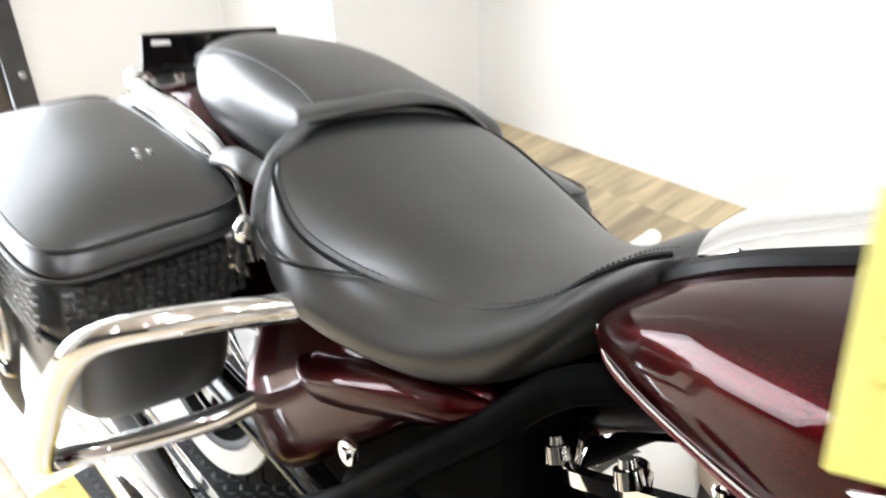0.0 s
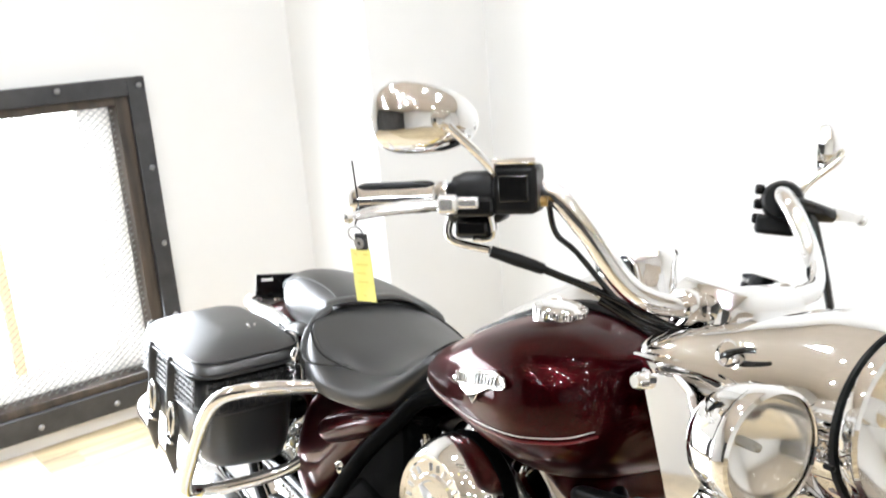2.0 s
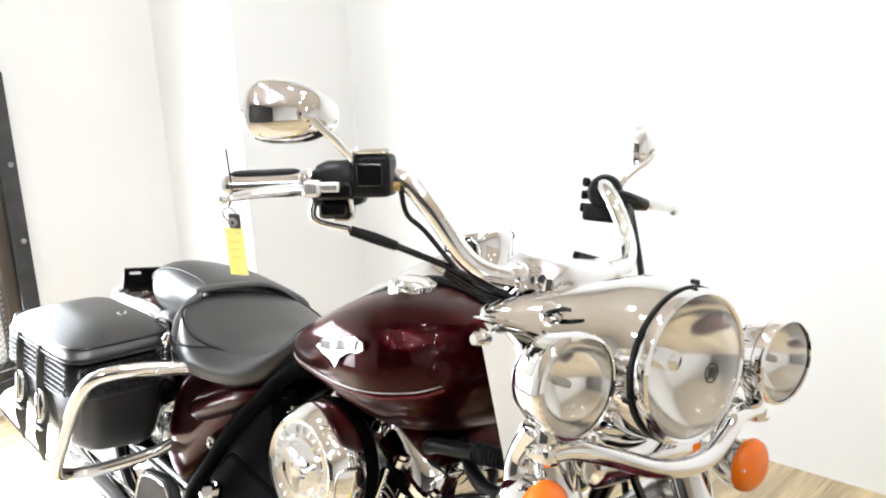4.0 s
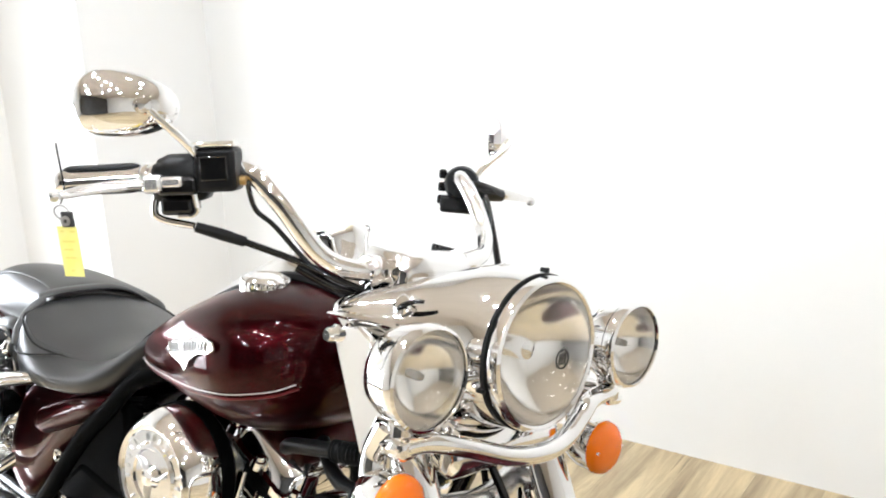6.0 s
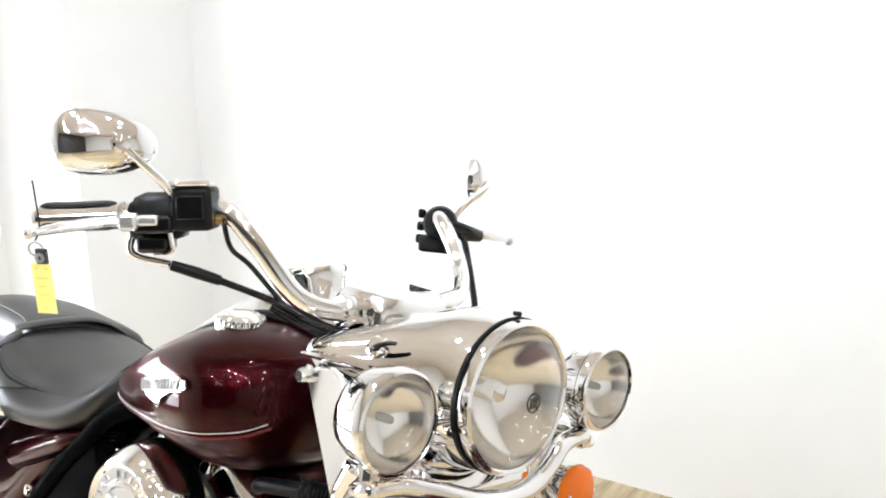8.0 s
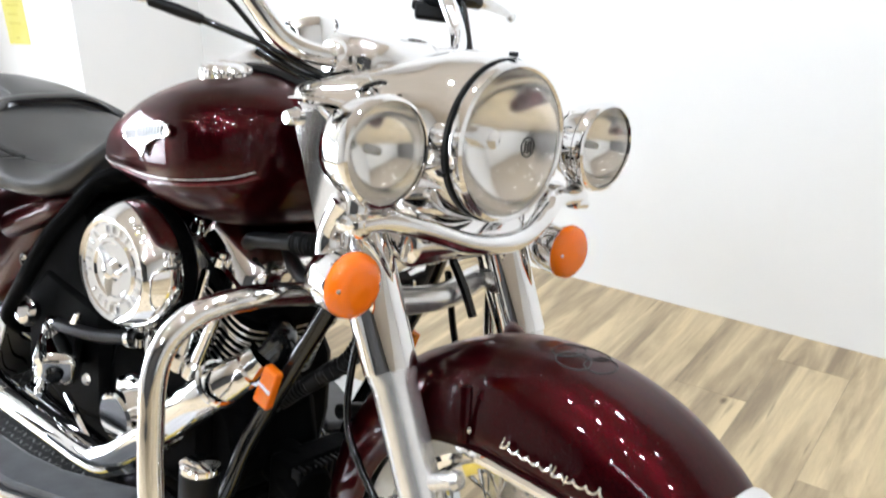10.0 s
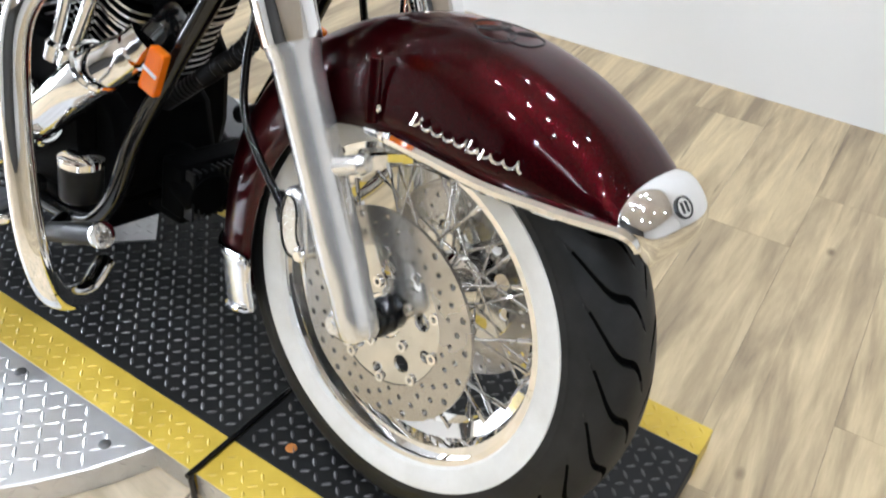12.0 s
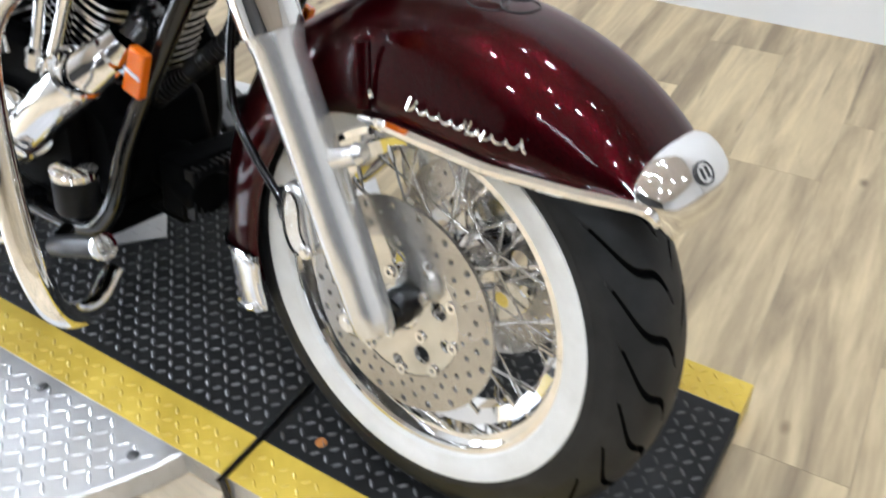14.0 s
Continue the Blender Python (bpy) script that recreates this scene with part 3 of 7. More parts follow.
lift = thing("motorcycle_lift", "low black checker plate ramp with yellow edge stripes", "lift")
lift.rotation_euler = (0, 0, radians(-3.0))
LX0, LX1, HX = -1.785, 0.308, -0.243
YN0, YN1, YF0, YF1 = -0.132, -0.058, 0.325, 0.388
for x0, x1 in ((LX0, HX - 0.004), (HX + 0.004, LX1)):
    deck = part("deck", box((x0, YN1, -0.045), (x1, YF0, 0.0)), PLATE_BLACK, lift, "black checker plate deck", False, 0.002)
    bm = bmesh.new()
    add_bumps(bm, lambda x, y: x0 + 0.012 < x < x1 - 0.012 and YN1 + 0.008 < y < YF0 - 0.008, x0, x1, YN1, YF0)
    tagged(part("raised_pattern", bm, BUMP_BLACK, deck, "worn raised tread pattern"), kind="stuff")
    for y0, y1 in ((YN0, YN1), (YF0, YF1)):
        stripe = part("edge_stripe", box((x0, y0, -0.045), (x1, y1, 0.0)), [PLATE_YELLOW, PLATE_GREY], lift, "yellow painted checker plate edge", False, 0.002)
        for f in stripe.data.polygons:
            if abs(f.normal.y) > 0.9:
                f.material_index = 1
        bm = bmesh.new()
        add_bumps(bm, lambda x, y: x0 + 0.012 < x < x1 - 0.012 and y0 + 0.006 < y < y1 - 0.006, x0, x1, y0 + 0.012, y1)
        sy = y0 if y0 < 0 else y1
        for k in range(int((x1 - x0) / 0.0182)):
            for row, dz in ((0, -0.032), (1, -0.013)):
                c = Vector((x0 + 0.012 + k * 0.0182, sy, dz))
                d = Vector((0.7, 0, 0.7 if (k + row) % 2 else -0.7))
                w = Vector((-d.z, 0, d.x))
                vs = [bm.verts.new(c + d * a + w * b + Vector((0, h if y0 > 0 else -h, 0))) for a, b, h in ((-0.008, 0, 0), (0, -0.0024, 0), (0.008, 0, 0), (0, 0.0024, 0), (0, 0, 0.0015))]
                for q in ((0, 1, 4), (1, 2, 4), (2, 3, 4), (3, 0, 4)):
                    bm.faces.new([vs[i] for i in q]).material_index = 1
        tagged(part("raised_pattern", bm, [PLATE_YELLOW, PLATE_GREY], stripe), kind="stuff")
part("hinge_rod", tube([(HX, YF1, 0.002), (HX, 0.1, 0.002), (HX, YN0 + 0.01, 0.002), (HX, YN0 - 0.004, -0.002), (HX + 0.003, YN0 - 0.006, -0.03), (HX + 0.004, YN0 - 0.007, -0.048)], 0.0045, seg=10), BLACK, lift, "black hinge rod with a bent end")

bm = bmesh.new()
add_box(bm, (-2.42, YN0 + 0.004, -0.045), (LX0 - 0.006, YF1 - 0.004, -0.006))
add_bumps(bm, lambda x, y: -2.40 < x < LX0 - 0.02 and YN0 + 0.015 < y < YF1 - 0.015, -2.42, LX0, YN0, YF1, z=-0.006, pitch=0.0212, length=0.0215)
part("approach_plate", bm, PLATE_GREY, lift, "aluminium checker plate behind the black deck", False)
# a small loose square of bright checker plate on the deck
PM = Matrix.Translation((-0.741, 0.141, 0.0)) @ Matrix.Rotation(radians(45), 4, "Z")
bm = bmesh.new()
add_box(bm, (-0.080, -0.004, 0.0005), (0.080, 0.086, 0.0035), PM)
flat = bmesh.new()
add_bumps(flat, lambda x, y: -0.072 < x < 0.072 and 0.004 < y < 0.078, -0.080, 0.080, 0.0, 0.086, z=0.0035, pitch=0.0212, length=0.0215)
flat.transform(PM)
patch = part("patch_plate", bm, PLATE_GREY, lift, "square of bright aluminium checker plate", False)
tagged(part("raised_pattern", flat, PLATE_GREY, patch, smooth=False), kind="stuff")
part("paint_spot", lathe([(0.0, 0.0012), (0.006, 0.0012), (0.008, 0.0008), (0.0085, 0.0)], (-0.167, -0.020, 0.0), (0, 0, 1), 9), mat("orange_paint", (0.45, 0.17, 0.03), 0.6), lift, "dried orange paint spot")

turn = thing("turntable", "round aluminium checker plate turntable under the ramp", "turntable")
TC, TR = (-0.87, 0.14), 0.60
bm = bmesh.new()
add_lathe(bm, [(TR, -0.045), (TR, -0.004), (TR - 0.003, -0.002), (0.0, -0.002)], (TC[0], TC[1], 0), (0, 0, 1), 96)
top = part("top_plate", bm, PLATE_GREY, turn, "grey checker plate", False)
bm = bmesh.new()


for bx, by in ((-0.593, -0.122), (-0.385, -0.150)):
    part("plate_bolt", lathe([(0.0, 0.0015), (0.006, 0.0015), (0.008, 0.0005), (0.009, 0.0), (0.009, -0.002)], (bx, by, -0.001), (0, 0, 1), 14), mat("bolt_steel", (0.12, 0.12, 0.12), 0.4, 0.8), turn, "dark countersunk bolt")


def on_table(x, y):
    if math.hypot(x - TC[0], y - TC[1]) > TR - 0.015:
        return False
    lift_y = y + 0.0524 * x
    return lift_y < YN0 - 0.012 or lift_y > YF1 + 0.012


add_bumps(bm, on_table, TC[0] - TR, TC[0] + TR, TC[1] - TR, TC[1] + TR, z=-0.002, pitch=0.0212, length=0.0225)
n = int(2 * math.pi * TR / 0.028)
for i in range(n):
    a = 2 * math.pi * i / n
    for dz in (-0.035, -0.014):
        c = Vector((TC[0] + TR * math.cos(a), TC[1] + TR * math.sin(a), dz))
        out, tan = Vector((math.cos(a), math.sin(a), 0)), Vector((-math.sin(a), math.cos(a), 0))
        d = (tan + Vector((0, 0, 1 if (i + (dz > -0.03)) % 2 else -1))).normalized()
        w = d.cross(out)
        vs = [bm.verts.new(c + d * u + w * v + out * h) for u, v, h in ((-0.010, 0, 0), (0, -0.003, 0), (0.010, 0, 0), (0, 0.003, 0), (0, 0, 0.0015))]
        for q in ((0, 1, 4), (1, 2, 4), (2, 3, 4), (3, 0, 4)):
            bm.faces.new([vs[k] for k in q])
tagged(part("raised_pattern", bm, PLATE_GREY, top), kind="stuff")

# ---- the motorcycle ----
# Its own axes: x forward from the front axle, y to its left, z up from the deck; it leans to its left on the stand.
bike = thing("motorcycle", "burgundy touring motorcycle with chrome trim and leather saddlebags", "motorcycle")
YAW, LEAN = radians(-10.5), radians(10.0)
fwd = Vector((math.cos(YAW), math.sin(YAW), 0))
left = Vector((-math.sin(YAW), math.cos(YAW), 0)) * math.cos(LEAN) - Vector((0, 0, math.sin(LEAN)))
up = fwd.cross(left)
bike.matrix_world = Matrix.Translation((-0.0267, 0.0235, -0.006)) @ Matrix((fwd, left, up)).transposed().to_4x4()
AX = Vector((0, 0, 0.305))


# -- front wheel --
def wheel(name, centre, r, half, white, rim_r, label):
    w = new(name)
    w.parent, w.location = bike, centre
    w["label"] = label
    # carcass with a cut tread
    bm = bmesh.new()
    nt, na = 540, 37
    rings = []
    for i in range(nt):
        turn0 = 2 * math.pi * i / nt
        th = turn0
        ring = []
        for j in range(na):
            s = -1 + 2 * j / (na - 1)
            y = half * math.copysign(abs(s) ** 0.9, s)
            rad = r - 0.040 * abs(s) ** 2.6
            th = turn0 + (1.5 * abs(s) ** 1.4 + 0.2 * math.sin(6.5 * abs(s))) * 2 * math.pi / 20
            if 0.10 < abs(s) < 0.90 and (i + (10 if s < 0 else 0)) % 20 in (0, 1):
                rad -= 0.0055
            ring.append(Vector((rad * math.cos(th), y, rad * math.sin(th))))
        th = turn0
        side = [(r - 0.056, half * 1.03), (r - 0.085, half * 0.98), (r - 0.102, half * 0.80)]
        for rr, yy in side:
            ring.append(Vector((rr * math.cos(th), yy, rr * math.sin(th))))
        ring = [Vector((rr * math.cos(th), -yy, rr * math.sin(th))) for rr, yy in reversed(side)] + ring
        rings.append(ring)
    add_rings(bm, rings, closed_ring=False, loop=True)
    tyre = part("tyre", bm, [RUBBER, GROOVE_SHADE], w, "black tyre with curved tread grooves")
    # faces sunk below the tread go near-black: groove shade put into the colour
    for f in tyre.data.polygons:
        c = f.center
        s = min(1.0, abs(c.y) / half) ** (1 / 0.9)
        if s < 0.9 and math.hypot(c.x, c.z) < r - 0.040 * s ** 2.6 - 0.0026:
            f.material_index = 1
    wr0, wr1 = white
    for s in (-1, 1):
        bm = bmesh.new()
        add_lathe(bm, [(wr1 + 0.001, s * half * 1.0), (wr1, s * (half * 1.035 + 0.001)), (wr1 - 0.012, s * (half * 1.035 + 0.001)), (wr0 + 0.014, s * half * 1.01), (wr0 + 0.003, s * half * 0.97), (wr0 - 0.001, s * half * 0.86)], (0, 0, 0), (0, 1, 0), 96)
        for f in [f for f in bm.faces if len(f.verts) > 4]:
            bm.faces.remove(f)
        part("whitewall", bm, WHITEWALL, tyre, "white sidewall band")
    prof = [(rim_r, half * 0.90), (rim_r + 0.009, half * 0.90), (rim_r + 0.008, half * 0.76), (rim_r + 0.005, half * 0.66), (rim_r - 0.008, half * 0.60), (rim_r - 0.014, half * 0.35), (rim_r - 0.030, half * 0.2),
            (rim_r - 0.030, -half * 0.2), (rim_r - 0.014, -half * 0.35), (rim_r - 0.008, -half * 0.60), (rim_r + 0.005, -half * 0.66), (rim_r + 0.008, -half * 0.76), (rim_r + 0.009, -half * 0.90), (rim_r, -half * 0.90),
            (rim_r + 0.010, -half * 0.55), (rim_r + 0.002, 0), (rim_r + 0.010, half * 0.55)]
    part("rim", lathe(prof, (0, 0, 0), (0, 1, 0), 96, close=True), CHROME, w, "polished chrome rim")
    part("hub", lathe([(0.0, -0.075), (0.026, -0.075), (0.028, -0.06), (0.042, -0.055), (0.042, -0.045), (0.030, -0.035), (0.030, 0.035), (0.042, 0.045), (0.042, 0.055), (0.028, 0.06), (0.026, 0.075), (0.0, 0.075)], (0, 0, 0), (0, 1, 0), 32), CHROME, w, "chrome hub")
    meshes = []
    for s, lean in ((-1, 1), (-1, -1), (1, 1), (1, -1)):
        a0 = 0.0
        p0 = Vector((0.040 * math.cos(a0), s * 0.050, 0.040 * math.sin(a0)))
        a1 = a0 + lean * radians(48)
        p1 = Vector(((rim_r - 0.022) * math.cos(a1), s * 0.012, (rim_r - 0.022) * math.sin(a1)))
        d = (p1 - p0).normalized()
        bm = bmesh.new()
        add_tube(bm, [p0, p1 - d * 0.022], 0.0017, seg=6, smooth=False)
        add_tube(bm, [p1 - d * 0.022, p1 + d * 0.004], 0.0032, seg=6, smooth=False)
        me = bpy.data.meshes.new("spoke")
        for f in bm.faces:
            f.smooth = True
        bm.to_mesh(me)
        bm.free()
        me.materials.append(CHROME)
        meshes.append(me)
    for i in range(10):
        for k, me in enumerate(meshes):
            sp = new("spoke", me)
            sp.parent = w
            sp.rotation_euler = (0, -2 * math.pi * (i + k * 0.25) / 10, 0)
    return w


front = wheel("front_wheel", AX, 0.297, 0.059, (0.199, 0.231), 0.192, "spoked wheel with a whitewall tyre")


def brake_disc(parent, y, side):
    loops = [circle(0.131, 72)]
    for rr, n, hr, t0 in ((0.122, 20, 0.0043, 0.0), (0.111, 20, 0.0037, 0.157), (0.101, 20, 0.0034, 0.0), (0.092, 10, 0.0030, 0.157)):
        for k in range(n):
            a = t0 + 2 * math.pi * k / n
            loops.append(circle(hr, 10, rr * math.cos(a), rr * math.sin(a)))
    loops.append(circle(0.086, 60))
    d = part("brake_disc", holed_plate(loops, 0.005 * side, (0, y, 0), (0, 1, 0)), STEEL, parent, "drilled steel brake disc", bevel=0.0)
    loops = [circle(0.085, 60)]
    for k in range(5):
        a = 2 * math.pi * k / 5 + 0.4
        loops.append(circle(0.0115, 14, 0.060 * math.cos(a), 0.060 * math.sin(a)))
        loops.append(circle(0.008, 12, 0.072 * math.cos(a + 0.62), 0.072 * math.sin(a + 0.62)))
    loops.append(circle(0.028, 24))
    part("disc_carrier", holed_plate(loops, 0.004 * side, (0, y, 0), (0, 1, 0)), POLISHED, d, "bright steel disc carrier")
    for rr, n, t0 in ((0.081, 5, 0.95), (0.081, 5, 0.32), (0.042, 5, 0.1)):
        for k in range(n):
            a = t0 + 2 * math.pi * k / n
            u, v, w = axes_for((0, 1, 0))
            c = Vector((0, y, 0)) + u * rr * math.cos(a) + v * rr * math.sin(a)
            part("rivet", lathe([(0.0, 0.004 * side), (0.003, 0.004 * side), (0.0035, 0.007 * side), (0.0068, 0.007 * side), (0.0072, 0.0)], c, (0, 1, 0), 12), CHROME, d)
    return d


brake_disc(front, -0.073, -1)
brake_disc(front, 0.073, 1)
part("axle_spacer", lathe([(0.0, -0.100), (0.019, -0.100), (0.022, -0.094), (0.023, -0.070), (0.0, -0.070)], (0, 0, 0), (0, 1, 0), 24), BLACK, front, "black rubber axle seal")


# -- front fender --
def fender_row(th, grow=0.0, n=25):
    """One section of the fender at an angle round the axle, from its right edge over the crown to its left edge."""
    deg = math.degrees(th)
    R = float(np.interp(deg, [34, 40, 50, 58, 75, 95, 120, 150, 180, 206], [0.338, 0.350, 0.356, 0.354, 0.347, 0.339, 0.331, 0.328, 0.330, 0.338])) + grow
    low = float(np.interp(deg, [36, 90, 100, 118, 135, 165, 206], [0, 0.221, 0.222, 0.228, 0.228, 0.226, 0.236]))
    if deg < 92:
        low = min(R - 0.012, float(np.interp(deg, [38, 48, 60], [0.231, 0.226, 0.221])) / max(math.sin(th), 0.2))
    half = float(np.interp(deg, [35, 37, 40, 50, 65, 95, 125, 150, 180, 206], [0.032, 0.046, 0.061, 0.082, 0.096, 0.098, 0.095, 0.086, 0.083, 0.086])) + grow
    row = []
    for j in range(n):
        a = math.pi * j / (n - 1)
        c, s = -math.cos(a), math.sin(a)
        y = half * math.copysign(abs(c) ** 0.75, c)
        rad = low + (R - low) * (s ** 0.8 if s > 1e-6 else 0.0)
        row.append(AX + Vector((rad * math.cos(th), y, rad * math.sin(th))))
    return row


bm = bmesh.new()
ths = [radians(37.0 + (206 - 37.0) * i / 70) for i in range(71)]
add_rings(bm, [fender_row(t) for t in ths], closed_ring=False)
fender = part("front_fender", bm, PAINT, bike, "glossy burgundy front fender")
md = fender.modifiers.new("solid", "SOLIDIFY")
md.thickness, md.offset = 0.003, -1
bm = bmesh.new()
rows = []
for v in (0.0, 0.06, 0.15, 0.28, 0.42, 0.56, 0.70, 0.82, 0.91, 0.97, 1.0):
    row = []
    swell = float(np.interp(v, [0, 0.08, 0.2, 0.42, 0.75, 0.92, 1.0], [-0.006, 0.010, 0.020, 0.0255, 0.022, 0.014, 0.003]))
    for j in range(41):
        u = abs(j - 20) / 20.0
        top = 48.6 - 6.5 * u ** 2
        th = radians(35.8 + (top - 35.8) * v)
        p = fender_row(th, 0.002, 41)[j]
        row.append(p + Vector((math.cos(th), 0, math.sin(th))) * swell * (1 - u ** 1.25))
    rows.append(row)
add_rings(bm, rows, closed_ring=False)
tip = part("fender_tip", bm, CHROME, fender, "chrome fender tip with a small round emblem", subsurf=1)
tip.modifiers.new("solid", "SOLIDIFY").thickness = 0.006
pt = Vector((0.2745, -0.019, 0.5600))
nrm = (pt - AX + Vector((0, -0.05, 0))).normalized()
emb = part("emblem", lathe([(0.0, 0.0030), (0.0100, 0.0025), (0.0105, 0.0), (0.0105, -0.003)], pt, nrm, 20), CHROME, tip, "small round emblem with dark bars")
part("emblem_rim", lathe([(0.0092, 0.0030), (0.0110, 0.0030), (0.0112, -0.001), (0.0092, -0.001)], pt, nrm, 24, close=True), BADGE_INK, emb)
side_way = Vector((0, 1, 0)) - nrm * nrm.y
side_way.normalize()
up_way = nrm.cross(side_way)
for k in (-0.0032, 0.0032):
    part("emblem_bar", tube([pt + nrm * 0.0032 + side_way * k - up_way * 0.0055, pt + nrm * 0.0032 + side_way * k + up_way * 0.0055], 0.0011, seg=6), BADGE_INK, emb)
for s in (0, -1):
    line = [fender_row(radians(a), 0.003)[s] for a in (39.5, 41, *range(43, 104, 3))]
    part("side_trim", tube(line, [0.005] + [0.0072] * 6 + [0.003], seg=8, n=3, squash=1.0), CHROME, fender, "chrome strip along the fender edge")
# flowing chrome script on the fender side, kept as a row of plain slanted bars on one line
for side in (-1, 1):
    strokes = bmesh.new()
    wave = []
    for k in range(91):
        u = k / 90.0
        ph = 2 * math.pi * 9 * u
        tall = 0.0030 + (0.0022 if k % 40 < 10 else 0.0)
        x = 0.014 + 0.132 * u + 0.0028 * math.sin(ph) + 0.35 * tall * (1 - math.cos(ph)) * 0.5
        z = 0.5535 + 0.002 * u + tall * (1 - math.cos(ph))
        wave.append((x, side * (0.1022 - 0.0115 * max(0, u - 0.6)) - side * 0.08 * tall * (1 - math.cos(ph)), z))
    add_tube(strokes, wave, 0.0017, seg=6, n=1, smooth=False)
    for x0, tall in ((0.012, 0.014), (0.083, 0.014), (0.100, 0.010)):
        add_tube(strokes, [(x0, side * 0.1022, 0.5525), (x0 + tall * 0.3, side * 0.1012, 0.5525 + tall)], [0.0016, 0.0012], seg=6, smooth=False)
    tagged(part("script", strokes, CHROME, fender, "row of plain chrome strokes"), kind="stuff")
part("rivet", lathe([(0.0, 0.003), (0.004, 0.002), (0.005, 0.0)], (-0.038, -0.100, 0.551), (0, -1, 0), 12), CHROME, fender)
for s in (-1, 1):
    part("fender_bracket", tube([(-0.050, s * 0.099, 0.60), (-0.042, s * 0.103, 0.56), (-0.040, s * 0.104, 0.535)], 0.007, seg=8, squash=0.4), PAINT, fender)
# dark painted scrolls on the crown of the fender
for a0, j0, wide in ((80.5, 12, 2.6), (84.5, 11, 3.4), (84.5, 13, 3.4), (88.0, 12, 2.6)):
    loop = []
    for k in range(18):
        a = 2 * math.pi * k / 18
        row = fender_row(radians(a0 + wide * math.cos(a)), 0.0003, 97)
        f = (j0 * 4) + 4.5 * math.sin(a)
        i = int(f)
        loop.append(row[i] * (1 - f + i) + row[i + 1] * (f - i))
    part("scroll", tube(loop, 0.0009, seg=6, n=2, closed=True), BADGE_INK, fender, "dark painted scroll")
# bright trim plate round the fender's rear end
bm = bmesh.new()
add_rings(bm, [fender_row(radians(a), 0.002) for a in (190, 194, 198, 202, 205, 207)], closed_ring=False)
flap = part("fender_end_trim", bm, ALU, fender, "polished plate at the fender's rear end")
flap.modifiers.new("solid", "SOLIDIFY").thickness = 0.004
edge = [fender_row(radians(190), 0.004)[k] for k in range(25)] + [fender_row(radians(a), 0.004)[24] for a in (195, 201)] + [fender_row(radians(207), 0.004)[k] for k in range(24, -1, -1)] + [fender_row(radians(a), 0.004)[0] for a in (201, 195)]
part("trim_border", tube(edge, 0.0045, seg=8, n=2, closed=True), CHROME, flap, "bright metal border")

# -- fork --
def fork_at(z, y):
    return Vector((-0.014 - 0.555 * (z - 0.338), y, z))


for s in (-1, 1):
    y = s * 0.121
    fork = new("fork_leg")
    fork.parent = bike
    fork["label"] = "silver fork leg with a chrome upper cover"
    d = (fork_at(0.7, y) - fork_at(0.3, y)).normalized()
    lo = fork_at(0.306, y)
    L = (fork_at(0.588, y) - lo).length
    bm = bmesh.new()
    add_lathe(bm, [(0.0, -0.010), (0.020, -0.010), (0.0235, -0.004), (0.0245, 0.02), (0.0248, 0.055), (0.0260, 0.062), (0.0267, 0.10), (0.0275, L - 0.02), (0.030, L - 0.012), (0.030, L), (0.0, L)], lo, d, 32)
    part("slider", bm, ALU, fork, "satin cast aluminium slider")
    bm = bmesh.new()
    base = fork_at(0.588, y)
    L2 = (fork_at(0.80, y) - base).length
    add_lathe(bm, [(0.028, -0.004), (0.033, -0.004), (0.0335, 0.01), (0.036, L2 * 0.5), (0.040, L2), (0.0, L2)], base, d, 36)
    part("upper_cover", bm, CHROME, fork, "chrome fork cover")
    bm = bmesh.new()
    add_lathe(bm, [(0.0, -0.001), (0.005, -0.001), (0.0055, 0.001), (0.011, 0.001), (0.0130, 0.004), (0.0135, 0.030), (0.0, 0.030)], Vector((-0.021, y + (-0.018 if s < 0 else -0.012), 0.302)), (0, 1, 0), 20)
    part("axle_clamp", bm, ALU, fork, "axle pinch clamp")
    part("clamp_boss", lathe([(0.0, 0.0), (0.007, 0.0), (0.0075, 0.003), (0.0085, 0.026), (0.0, 0.026)], Vector((0.002, y - 0.016, 0.296)), (0.0, 1, 0), 14), ALU, fork)
    part("axle_cap", prism([(-0.032, 0.318), (0.012, 0.332), (0.018, 0.318), (0.014, 0.296), (0.006, 0.286), (-0.026, 0.284), (-0.036, 0.300)], y - 0.014, y + 0.014), ALU, fork, "cast axle clamp block", bevel=0.005)
    nub = fork_at(0.476, y) + Vector((0.024, 0, 0.0))
    part("fender_mount", lathe([(0.0, 0.0), (0.010, 0.0), (0.011, 0.006), (0.011, 0.030), (0.013, 0.034), (0.010, 0.042), (0.0, 0.042)], nub, (0.85, -s * 0.25, 0.42), 16), ALU, fork)
